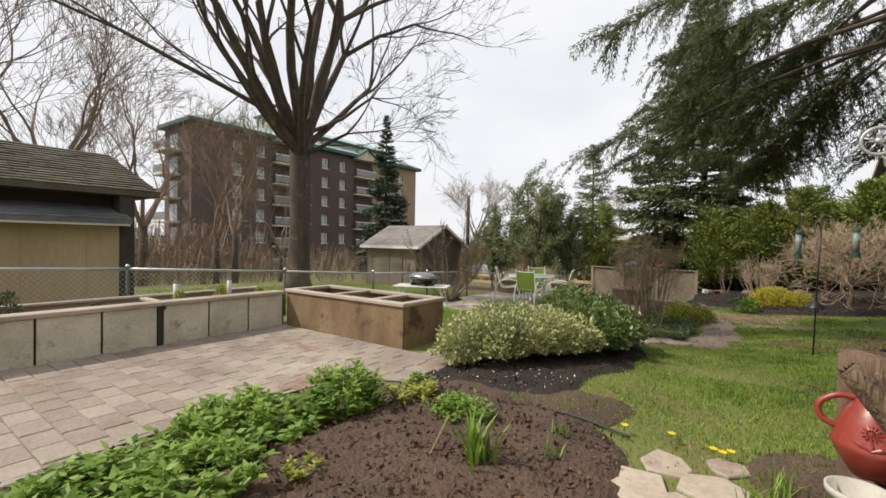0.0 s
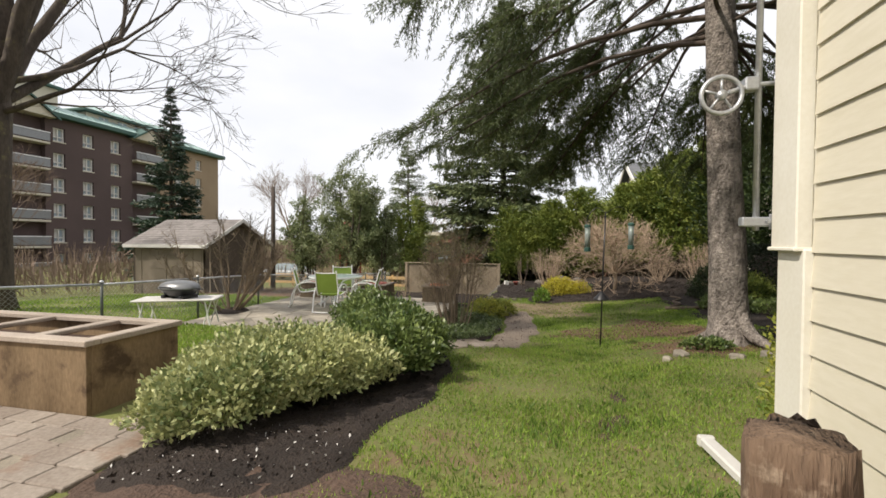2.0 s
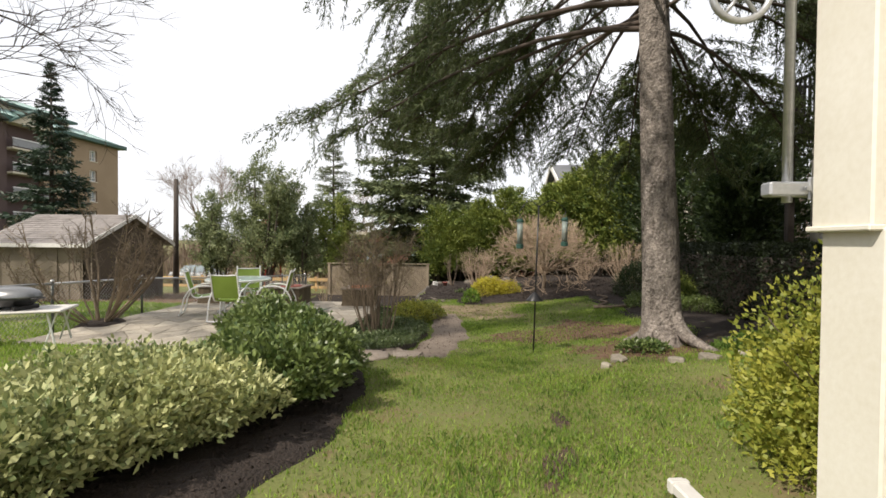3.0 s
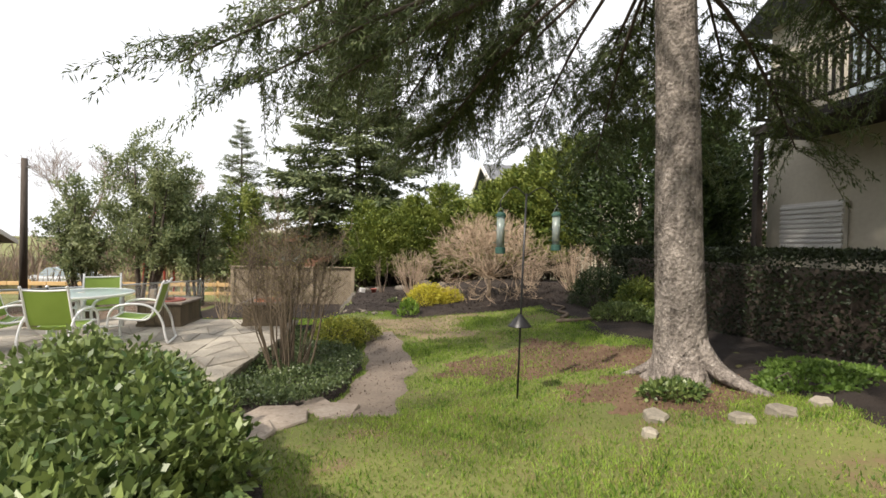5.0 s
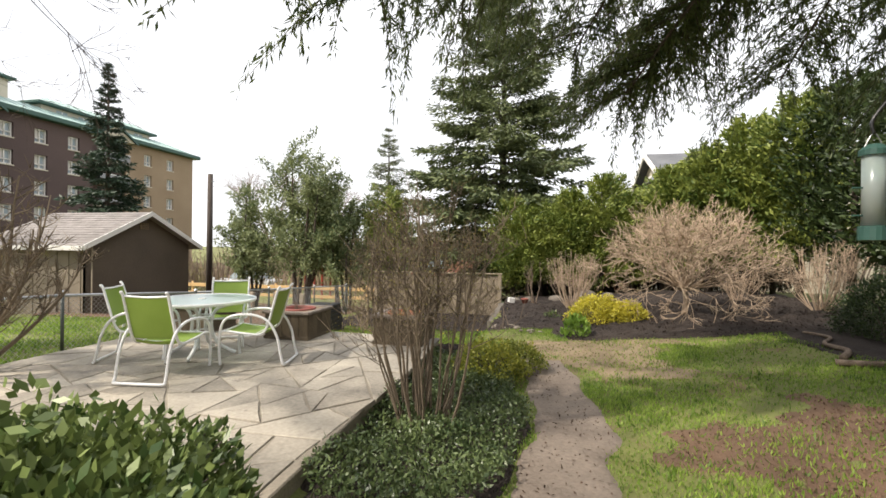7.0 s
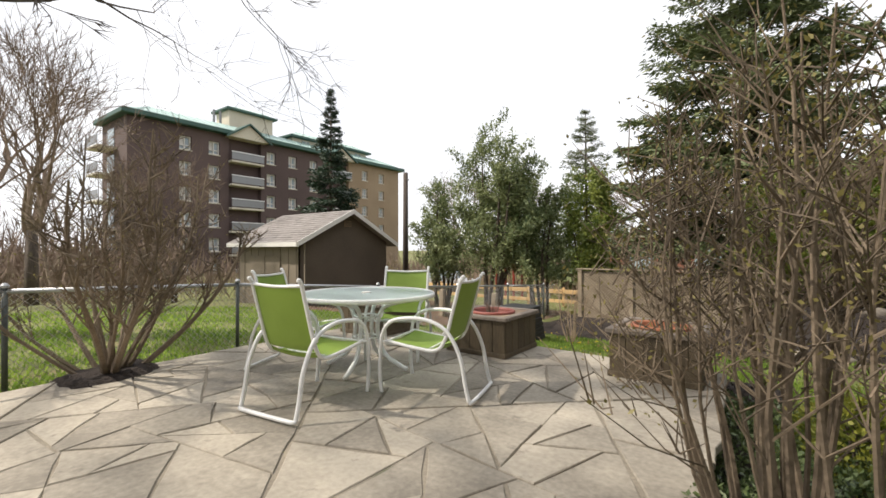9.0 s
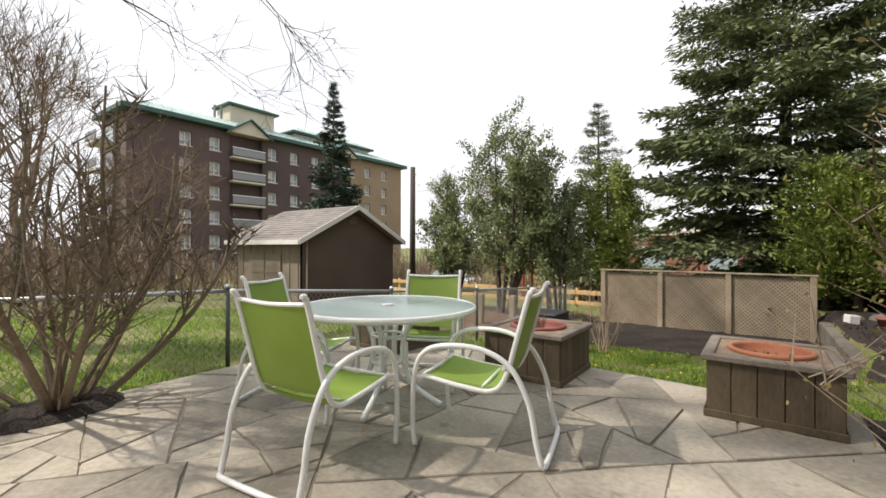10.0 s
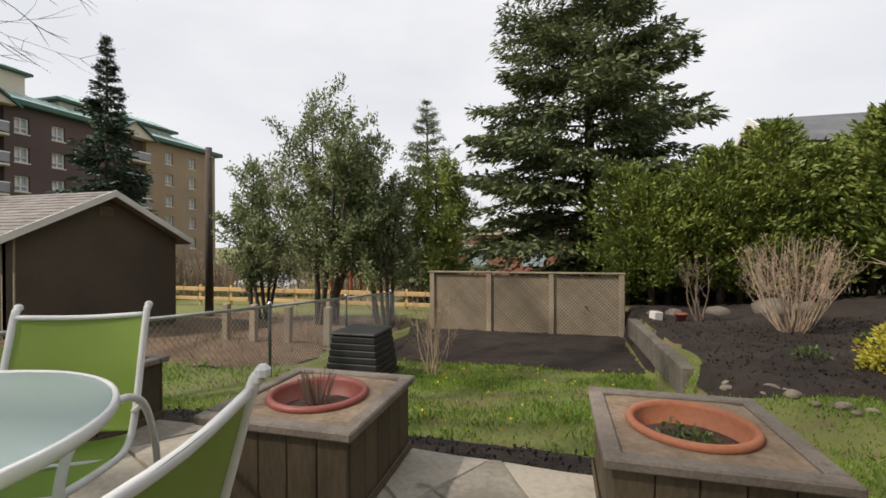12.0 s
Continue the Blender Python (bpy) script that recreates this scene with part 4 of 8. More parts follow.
def build_yellow_shed():
    """The old shed beyond the fence: mossy main roof, a lean-to with yellow doors before it."""
    x1, y0, y1 = -10.2, -7.0, 3.5
    s = thing("yellow_shed", (x1, 0, -0.1), "old shed with a mossy roof and faded yellow plywood front", "shed")
    zb = -0.3
    part("front_wall", Geo().box((x1 - 0.12, y0, zb), (x1, y1 - 0.36, 1.95)), YELLOW_BOARD, s)
    for k in range(20):
        yy = y1 - 0.9 - k * 0.46
        if yy > y0:
            part("batten", Geo().box((x1, yy, zb), (x1 + 0.012, yy + 0.025, 1.94), 0.003), YELLOW_BOARD, s)
    part("corner_post", Geo().box((x1 - 0.3, y1 - 0.36, zb), (x1 + 0.02, y1 - 0.10, 2.5), 0.01), DARK_BOARD, s, "dark stained corner post")
    part("end_wall", Geo().box((x1 - 2.9, y1 - 0.30, zb), (x1 - 0.3, y1 - 0.2, 2.5)), DARK_BOARD, s)
    part("back_wall", Geo().box((x1 - 3.0, y0, zb), (x1 - 2.9, y1 - 0.2, 2.5)), DARK_BOARD, s)
    part("upper_wall", Geo().box((x1 - 0.75, y0, 1.96), (x1 - 0.6, y1 - 0.3, 2.5)), DARK_BOARD, s)
    part("fascia", Geo().box((x1 + 0.30, y0, 1.86), (x1 + 0.34, y1 - 0.28, 1.97), 0.006), WHITE_TRIM, s, "pale fascia under the lean-to roof")
    r = Geo()
    r.add([(x1 + 0.36, y0, 1.98), (x1 + 0.36, y1 - 0.25, 1.98), (x1 - 0.6, y1 - 0.25, 2.29), (x1 - 0.6, y0, 2.29), (x1 + 0.36, y0, 1.90), (x1 + 0.36, y1 - 0.25, 1.90), (x1 - 0.6, y1 - 0.25, 2.21), (x1 - 0.6, y0, 2.21)],
          [(0, 1, 2, 3), (7, 6, 5, 4), (0, 4, 5, 1), (1, 5, 6, 2)])
    lean = part("lean_to_roof", r, SHINGLE_BLUE, s, "blue-grey shingled lean-to roof")
    q = Geo()
    shingle_rows(q, (x1 + 0.36, y0, 1.985), (x1 + 0.36, y1 - 0.25, 1.985), (x1 - 0.6, y1 - 0.25, 2.295), (x1 - 0.6, y0, 2.295), 6, 34, seed=6)
    tagged(part("shingles", q, SHINGLE_BLUE, lean), kind="stuff")
    g = Geo()
    xe, xr = x1 + 0.05, x1 - 1.55
    g.add([(xe, y0, 2.59), (xe, y1 + 0.35, 2.59), (xr, y1 - 0.1, 3.49), (xr, y0, 3.49), (x1 - 3.2, y1 + 0.35, 2.59), (x1 - 3.2, y0, 2.59), (xe, y0, 2.49), (xe, y1 + 0.35, 2.49), (x1 - 3.2, y1 + 0.35, 2.49), (x1 - 3.2, y0, 2.49)],
          [(0, 1, 2, 3), (3, 2, 4, 5), (1, 4, 2), (0, 6, 7, 1), (1, 7, 8, 4), (6, 9, 8, 7)])
    roof = part("main_roof", g, SHINGLE_OLD, s, "dark mossy shingle roof")
    q = Geo()
    shingle_rows(q, (xe, y0, 2.595), (xe, y1 + 0.35, 2.595), (xr, y1 - 0.1, 3.495), (xr, y0, 3.495), 16, 40, lift=0.03, seed=5)
    tagged(part("shingles", q, SHINGLE_OLD, roof), kind="stuff")


build_yellow_shed()

# ---------- trees ----------
def conifer(name, at, height, radius, foliage, label, seed, bare=0.08, whorls=34, leaves=16000, size=(0.34, 0.12), droop=0.25, trunk_r=None, bark=None, taper=0.75):
    """A spruce: straight trunk, whorls of limbs, sprays of needles in tiers with gaps between."""
    rng = np.random.default_rng(seed)
    x, y = at
    z0 = gz(x, y) - 0.1
    t = thing(name, (x, y, z0), label, "tree")
    tr = trunk_r or height * 0.014
    part("trunk", Geo().tube([(x, y, z0), (x + 0.05, y, z0 + height * 0.5), (x, y + 0.03, z0 + height)], [tr, tr * 0.6, 0.02], 9), bark or MAPLE_BARK, t, smooth=True)
    limbs, cs, al = Geo(), [], []
    per = max(1, leaves // (whorls * 6))
    for w in range(whorls):
        f = bare + (1 - bare) * (w + rng.uniform(0, 0.6)) / whorls
        if f > 0.99:
            continue
        reach = radius * (1 - f) ** taper * (1.0 if f > bare + 0.12 else 0.55 + 3.5 * (f - bare))
        for k in range(6):
            a = rng.uniform(0, 2 * math.pi)
            L = reach * rng.uniform(0.6, 1.15) + 0.15
            base = np.array([x, y, z0 + height * f])
            out = np.array([math.cos(a), math.sin(a), 0.0])
            lift = rng.uniform(-0.1, 0.25) + 0.5 * f
            ends = [base + out * L * s + np.array([0, 0, L * (lift * s - droop * 2.0 * s * s + (0.25 * s ** 4))]) for s in (0, 0.35, 0.7, 1.0)]
            limbs.tube(ends, [0.02 + L * 0.009, 0.014 + L * 0.006, 0.01, 0.004], 4, cap=False)
            s = rng.uniform(0.12, 1.0, per) ** 0.7
            mid = base + out * L * s[:, None]
            mid[:, 2] += L * (lift * s - droop * 2.0 * s * s + 0.25 * s ** 4)
            side = np.array([-out[1], out[0], 0.0])
            off = rng.normal(size=per) * L * 0.17 * (1.25 - s)
            mid = mid + side * off[:, None] + rng.normal(size=(per, 3)) * np.array([0.08, 0.08, 0.06])
            mid[:, 2] -= np.abs(off) * 0.25
            cs.append(mid)
            al.append(unit(out * 0.8 + side * np.sign(off)[:, None] * rng.uniform(0.2, 1.0, (per, 1)) + rng.normal(size=(per, 3)) * 0.35 + np.array([0, 0, -0.25])))
    tagged(part("limb_mass", limbs, TWIG_DARK, t), kind="stuff")
    c, a = np.concatenate(cs), np.concatenate(al)
    b = unit(np.cross(a, rng.normal(size=a.shape) * 0.6 + np.array([0, 0, 1.0])))
    n = len(c)
    small = np.clip(1.25 - (c[:, 2] - z0) / height, 0.28, 1.0)
    quads("crown", c, a, b, rng.uniform(0.6, 1.2, n) * size[0] * small, rng.uniform(0.7, 1.2, n) * size[1] * small, foliage, t)
    return t


def branching(g, start, way, length, radius, depth, rng, spread, tips, rise=0.15, kids=(2, 3), shrink=0.72, sides=6, bend=0.12, least=0.0):
    """A bare limb that forks again and again."""
    p, d = Vector(start), Vector(way).normalized()
    radius = max(radius, least)
    pts, rad = [p.copy()], [radius]
    seg = 4 if depth > 1 else 3
    for i in range(seg):
        d = (d + Vector((rng.gauss(0, bend), rng.gauss(0, bend), rng.gauss(0, bend) + rise * 0.25))).normalized()
        p = p + d * length / seg
        pts.append(p.copy())
        rad.append(max(least * 0.8, radius * (1 - 0.45 * (i + 1) / seg)) if depth else radius * (1 - 0.7 * (i + 1) / seg))
    g.tube(pts, rad, sides if depth > 1 else 3, cap=False)
    if depth == 0:
        tips.append(pts[-1])
        return
    for k in range(rng.randint(*kids)):
        ax = d.orthogonal().normalized()
        ax.rotate(Matrix.Rotation(rng.uniform(0, 2 * math.pi), 3, d))
        nd = (d + ax * spread * rng.uniform(0.5, 1.2)).normalized()
        at = pts[-1] if k < 2 else pts[rng.randint(2, len(pts) - 1)]
        branching(g, at, nd, length * shrink * rng.uniform(0.8, 1.15), rad[-1] * (0.85 if k == 0 else 0.68), depth - 1, rng, spread, tips, rise, kids, shrink, max(4, sides - 1), bend, least)


def maple():
    x, y = -12.3, 8.9
    z0 = gz(x, y) - 0.1
    t = thing("bare_maple_tree", (x, y, z0), "large bare spring maple with many upswept limbs", "tree")
    part("trunk", Geo().tube([(x, y, z0), (x, y, z0 + 0.5), (x + 0.02, y, 2.5), (x - 0.05, y + 0.05, 4.6), (x - 0.1, y + 0.05, 5.6)], [0.50, 0.38, 0.33, 0.37, 0.28], 14), MAPLE_BARK, t, smooth=True)
    rng = random.Random(11)
    # main limbs, fanned across the yard
    for ang, lean, L, r, z in ((0.2, 0.55, 4.3, 0.20, 4.7), (1.0, 0.35, 4.6, 0.21, 4.9), (1.9, 0.5, 4.2, 0.19, 4.8), (2.9, 0.75, 4.4, 0.18, 4.5), (3.8, 0.6, 4.4, 0.2, 4.8),
                               (4.7, 0.7, 4.6, 0.2, 4.6), (5.5, 0.5, 4.5, 0.19, 4.9), (0.6, 0.15, 5.0, 0.22, 5.2), (4.2, 1.15, 4.6, 0.14, 4.6), (1.4, 1.1, 4.4, 0.13, 4.7), (5.9, 1.25, 4.6, 0.12, 4.4), (5.0, 1.3, 4.8, 0.12, 4.9),
                               (0.55, 4.0, 1.9, 0.08, 4.5), (5.3, 1.7, 3.6, 0.08, 5.0), (4.4, 1.9, 5.2, 0.09, 5.1), (3.3, 1.6, 5.0, 0.09, 5.0), (2.3, 1.7, 5.0, 0.09, 4.9), (1.5, 1.8, 3.4, 0.08, 5.2), (4.9, 2.4, 4.4, 0.075, 4.5)):
        way = (math.cos(ang) * lean, math.sin(ang) * lean, 1.0)
        g, tips = Geo(), []
        branching(g, (x + 0.1 * math.cos(ang), y + 0.1 * math.sin(ang), z), way, L, r, 5, rng, 0.62, tips, rise=0.10, kids=(3, 3), shrink=0.71, sides=7, bend=0.10, least=0.009)
        part("limb", g, MAPLE_BARK, t, smooth=True)
    return t


maple()


def bare_tree(name, at, height, label, seed, material=TWIG, spread=0.55):
    x, y = at
    z0 = gz(x, y) - 0.1
    t = thing(name, (x, y, z0), label, "tree", "bare trees in the distance")
    rng = random.Random(seed)
    h = height * 0.28
    part("trunk", Geo().tube([(x, y, z0), (x, y, z0 + h)], [height * 0.02, height * 0.015], 7), MAPLE_BARK, t, smooth=True)
    for k in range(4):
        a = k * 1.6 + rng.random()
        g, tips = Geo(), []
        branching(g, (x, y, z0 + h * 0.95), (math.cos(a) * 0.5, math.sin(a) * 0.5, 1), height * 0.25, height * 0.010, 5, rng, spread, tips, kids=(3, 3), shrink=0.74, sides=4, least=0.010)
        part("limb", g, material, t)
    return t


first_bare = bare_tree("bare_tree", (-26, 13), 11, "leafless grey tree in the distance", 3)
for bx, by, sc, tw in ((-24, 5, 1.3, 1.0), (-23, 12.5, 0.95, 0.3), (-27, -4, 1.5, 2.0), (-30, 3, 1.6, 3.6), (-34, 12, 1.5, 5.6), (-30, 20, 0.85, 2.2), (-33, 9, 1.15, 3.1), (-36, 17, 0.9, 4.4), (-22, -2, 1.0, 5.2), (-40, 66, 1.5, 0.5), (-30, 70, 1.3, 1.9), (-48, 78, 1.6, 3.7), (-18, 74, 1.2, 5.0), (-5, 70, 1.2, 0.9), (12, 50, 1.1, 2.8)):
    copy_thing(first_bare, Matrix.Translation((bx, by, gz(bx, by) - 0.1)) @ Matrix.Rotation(tw, 4, "Z") @ Matrix.Scale(sc, 4))


def hemlock():
    """The conifer by the walk: a stout ridged trunk, long low limbs and hanging sprays."""
    x, y = 2.87, 8.92
    z0 = gz(x, y) - 0.08
    t = thing("hemlock_tree", (x, y, z0), "tall conifer with ridged grey trunk and drooping dark sprays", "tree")
    g, n = Geo(), 22
    prof = [(0, 0.44), (0.12, 0.34), (0.35, 0.28), (0.8, 0.255), (1.6, 0.238), (3.0, 0.222), (5.0, 0.20), (8.0, 0.16), (12.0, 0.07), (14.5, 0.02)]
    vs, fs = [], []
    for i, (h, r) in enumerate(prof):
        for s in range(n):
            a = 2 * math.pi * s / n
            rr = r * (1 + (0.28 * max(0, 0.5 - h) * math.cos(5 * a + 0.8)) + 0.05 * math.sin(7 * a + h * 2) + 0.03 * math.sin(11 * a - h * 5))
            vs.append((x + rr * math.cos(a) - 0.045 * h, y + rr * math.sin(a), z0 + h))
    for i in range(len(prof) - 1):
        for s in range(n):
            fs.append((i * n + s, i * n + (s + 1) % n, (i + 1) * n + (s + 1) % n, (i + 1) * n + s))
    g.add(vs, fs)
    part("trunk", g, BARK, t, smooth=True)
    for dx, dy, r in ((0.34, -0.86, 0.12), (-0.55, -0.35, 0.09), (0.50, -0.22, 0.08), (-0.42, 0.55, 0.09)):
        ends = [(x + dx * f, y + dy * f, gz(x + dx * f, y + dy * f) + h) for f, h in ((0.18, 0.42), (0.42, 0.17), (0.72, 0.05), (1.0, -0.02))]
        part("root", Geo().tube(arc(ends, 4), [r * (1 - 0.062 * k) for k in range(13)], 9), BARK, t, smooth=True)
    rng = np.random.default_rng(21)
    limbs, cs, al = Geo(), [], []
    # the low western limbs, long and drooping: direction, height on the trunk, reach, fall of the tip
    low = ((132, 4.9, 3.7, 1.8), (126, 5.4, 3.8, 2.1), (138, 5.9, 4.0, 2.3), (50, 4.8, 4.2, 1.7), (75, 5.0, 4.1, 1.7), (95, 5.2, 4.0, 1.6), (28, 4.7, 3.9, 1.5), (62, 5.8, 4.4, 1.8),
           (171, 5.1, 5.6, 1.5), (168, 4.7, 4.9, 1.25), (118, 5.0, 3.9, 1.5), (152, 6.2, 4.6, 1.8), (40, 5.2, 3.4, 1.3), (8, 5.2, 3.6, 1.3), (330, 5.6, 3.2, 1.2), (20, 6.6, 4.2, 1.6))
    for i in range(78 + len(low)):
        f = max(0.0, (i - len(low) + 0.5) / 78)
        h = 4.7 + 9.4 * f ** 1.1
        a = i * 2.399 + rng.uniform(-0.3, 0.3)
        L = (5.0 * (1 - f) ** 0.6 + 0.6) * rng.uniform(0.68, 1.04)
        # limbs over the house side are shorter
        if math.sin(a) < -0.2:
            L *= 0.72
        if math.cos(a) > 0.35:
            L *= 0.80
        elif math.cos(a) < -0.3 and h > 6.0:
            L *= 1.04
        lift, sag = rng.uniform(0.0, 0.25), rng.uniform(0.36, 0.58)
        if i < len(low):
            a, h, L, fall = math.radians(low[i][0]), *low[i][1:]
            lift = rng.uniform(0.1, 0.22)
            sag = fall / L + lift + 0.10
        out = np.array([math.cos(a), math.sin(a), 0.0])
        side = np.array([-out[1], out[0], 0.0])
        base = np.array([x - 0.045 * h, y, z0 + h])
        def spine(s):
            p = base + out * L * np.reshape(s, (-1, 1))
            p[:, 2] += L * (lift * s - sag * s * s + 0.10 * s ** 4)
            return p
        ss = np.linspace(0, 1, 7)
        pts = spine(ss)
        part("limb", Geo().tube([tuple(p) for p in pts], [0.008 + 0.0075 * L * (1 - 0.93 * s) for s in ss], 6, cap=False), TWIG_DARK, t, smooth=True)
        nb = int((9 + 10.5 * L) * (1.8 if i < 3 else 1.3 if i < 8 else 0.6 if i in (8, 9) else 1.0))
        s = rng.uniform(0.34, 1.0, nb) ** 0.72
        roots = spine(s)
        for k in range(nb):
            sg = rng.choice([-1.0, 1.0])
            bl = (0.35 + 0.75 * rng.random()) * min(1.0, 0.45 + L * 0.14)
            bd = unit((out * rng.uniform(0.3, 0.9) + side * sg * rng.uniform(0.4, 1.0))[None])[0]
            hang = rng.uniform(0.3, 1.0)
            def twig(q):
                q = np.reshape(q, (-1, 1))
                p = roots[k] + bd * bl * q
                p[:, 2] -= (hang * bl * q * q)[:, 0]
                return p
            limbs.tube([tuple(p) for p in twig(np.array([0, 0.5, 1.0]))], [0.007, 0.005, 0.002], 3, cap=False)
            m = int(36 + 92 * bl)
            q = rng.uniform(0.05, 1.0, m)
            c = twig(q) + rng.normal(size=(m, 3)) * 0.022
            d = unit(bd * 0.7 + np.stack([0 * q, 0 * q, -1.6 * hang * q - 0.35], 1) + rng.normal(size=(m, 3)) * 0.75)
            cs.append(c)
            al.append(d)
    tagged(part("twig_mass", limbs, TWIG_DARK, t), kind="stuff")
    c, a = np.concatenate(cs), np.concatenate(al)
    b = unit(np.cross(a, rng.normal(size=a.shape)))
    n = len(c)
    quads("crown", c, a, b, rng.uniform(0.055, 0.12, n), rng.uniform(0.011, 0.022, n), HEMLOCK, t)


hemlock()

conifer("big_spruce", (-2.2, 27.0), 17.0, 5.6, SPRUCE, "big blue-green spruce rising behind the cedar hedge", 5, bare=0.03, whorls=50, leaves=110000, size=(0.36, 0.115))
conifer("slim_spruce", (-29.6, 31.3), 16.3, 3.9, SPRUCE_DARK, "tall narrow dark spruce in front of the apartment block", 6, bare=0.04, whorls=44, leaves=20000, size=(0.5, 0.18), taper=1.15)
conifer("small_spruce", (-10.5, 35.0), 11.6, 3.3, SPRUCE, "small pointed spruce among garden trees", 7, bare=0.05, whorls=36, leaves=26000, size=(0.32, 0.10), taper=0.82)
conifer("far_spruce", (-44, 90), 15.0, 3.2, SPRUCE_DARK, "dark spruce far beyond the lane", 8, whorls=20, leaves=3000, size=(0.9, 0.35))
conifer("pine_by_shed", (-24, -1.5), 10.0, 2.8, SPRUCE_DARK, "dark pine behind the old shed", 9, whorls=24, leaves=6000, size=(0.5, 0.2))


def clump_tree(name, at, stems, top, foliage, label, seed, leaves, size, spread, lean=0.35, base_z=None, low=0.3, group="", category="tree"):
    """Several stems, each with leafy clumps along its upper part."""
    rng = np.random.default_rng(seed)
    x, y = at
    z0 = gz(x, y) - 0.05 if base_z is None else base_z
    t = thing(name, (x, y, z0), label, category, group)
    wood, cs = Geo(), []
    H = top - z0
    per = leaves // stems
    for k in range(stems):
        a = rng.uniform(0, 2 * math.pi)
        r0, r1 = rng.uniform(0, spread * 0.35), rng.uniform(0.2, 1.0) * spread
        h = H * rng.uniform(0.66, 1.0)
        p0 = np.array([x + r0 * math.cos(a), y + r0 * math.sin(a), z0])
        p2 = np.array([x + r1 * math.cos(a), y + r1 * math.sin(a), z0 + h])
        p1 = (p0 + p2) / 2 + rng.normal(size=3) * 0.1
        wood.tube([tuple(p0), tuple(p1), tuple(p2)], [0.012 * H, 0.008 * H, 0.004], 6, cap=False)
        nc = 17
        for c in range(nc):
            s = low + (1 - low) * (c + rng.random()) / nc
            q = rng.uniform(0, 2 * math.pi)
            w = spread * rng.uniform(0.3, 1.15) * (1.15 - 0.7 * s)
            root = p0 + (p2 - p0) * (s - 0.04)
            cen = root + np.array([w * math.cos(q), w * math.sin(q), 0.25 * w + 0.03 * H])
            wood.tube([tuple(root), tuple((root + cen) / 2 - np.array([0, 0, 0.04])), tuple(cen)], [0.014, 0.009, 0.004], 4, cap=False)
            m = per // nc
            # an upswept plume along the outer part of each branch, ragged at its tip
            f = rng.uniform(0.25, 1.25, m)
            cs.append(root + (cen - root) * f[:, None] + np.array([0, 0, 0.12]) * (f[:, None] ** 2) + rng.normal(size=(m, 3)) * np.array([0.105, 0.105, 0.12]) * (0.5 + 0.09 * H) * (1.35 - 0.55 * f[:, None]))
    tagged(part("stem_mass", wood, MAPLE_BARK, t, smooth=True), kind="stuff")
    c = np.concatenate(cs)
    c = c[c[:, 2] > z0 + 0.15]
    n = len(c)
    a, b = leaf_axes(rng, n, np.array([0, 0, 0.55]))
    quads("crown", c, a, b, rng.uniform(0.6, 1.3, n) * size, rng.uniform(0.26, 0.46, n) * size, foliage, t)
    return t


clump_tree("leafy_tree", (-10.0, 22.4), 7, 6.0, PINE, "multi-stemmed light green evergreen behind the fence", 31, 21000, 0.15, 1.6)
clump_tree("leafy_tree", (-8.1, 22.9), 5, 4.5, PINE, "multi-stemmed light green evergreen behind the fence", 32, 11500, 0.15, 1.0)
clump_tree("leafy_tree", (-12.3, 23.0), 6, 4.0, PINE, "lower light green evergreen behind the fence", 33, 12000, 0.15, 1.3)
clump_tree("leafy_tree", (-6.6, 23.6), 4, 4.3, CEDAR, "yellow-green cedar behind the lattice fence", 34, 9000, 0.15, 0.8)


def cedar(at, top, radius, foliage, seed, leaves=5200, label="tall green cedar of the back hedge", size=0.17, low=0.1):
    """One bushy cedar of the hedge: flame-shaped, uneven, with a stem."""
    rng = np.random.default_rng(seed)
    x, y = at
    z0 = gz(x, y) - 0.05
    t = thing("cedar_tree", (x, y, z0), label, "tree", "cedar hedge")
    H = top - z0
    part("trunk", Geo().tube([(x, y, z0), (x + 0.05, y, z0 + H * 0.5), (x, y, z0 + H * 0.95)], [0.09, 0.06, 0.01], 7), MAPLE_BARK, t, smooth=True)
    # sprays stand out from the stem, droop at their tips and leave gaps between them
    ns = leaves // 30
    f = rng.uniform(low, 0.97, ns) ** 0.85
    a = rng.uniform(0, 2 * math.pi, ns)
    reach = radius * np.minimum(1.0, 2.4 * (1 - f) ** 0.7) * np.minimum(1, 0.62 + f * 1.4) * rng.uniform(0.35, 1.3, ns) + 0.08
    own = np.repeat(np.arange(ns), 30)[:leaves]
    leaves = len(own)
    s = rng.uniform(0.12, 1.0, leaves) ** 0.55
    wide = rng.normal(size=leaves) * 0.20 * (1.15 - 0.75 * s) * s
    aa = a[own] + wide / np.maximum(0.5, radius)
    r = reach[own] * s
    up = H * 0.10 * s + 0.05 * reach[own] * s * s + rng.normal(size=leaves) * 0.045
    c = np.stack([x + r * np.cos(aa), y + r * np.sin(aa), z0 + H * f[own] + up], 1) + rng.normal(size=(leaves, 3)) * 0.035
    out = np.stack([np.cos(aa), np.sin(aa), 0.7 + 0 * s], 1)
    al, ac = leaf_axes(rng, leaves, out * 1.1, 0.6)
    quads("crown", c, al, ac, rng.uniform(0.6, 1.3, leaves) * size, rng.uniform(0.25, 0.5, leaves) * size, foliage, t)


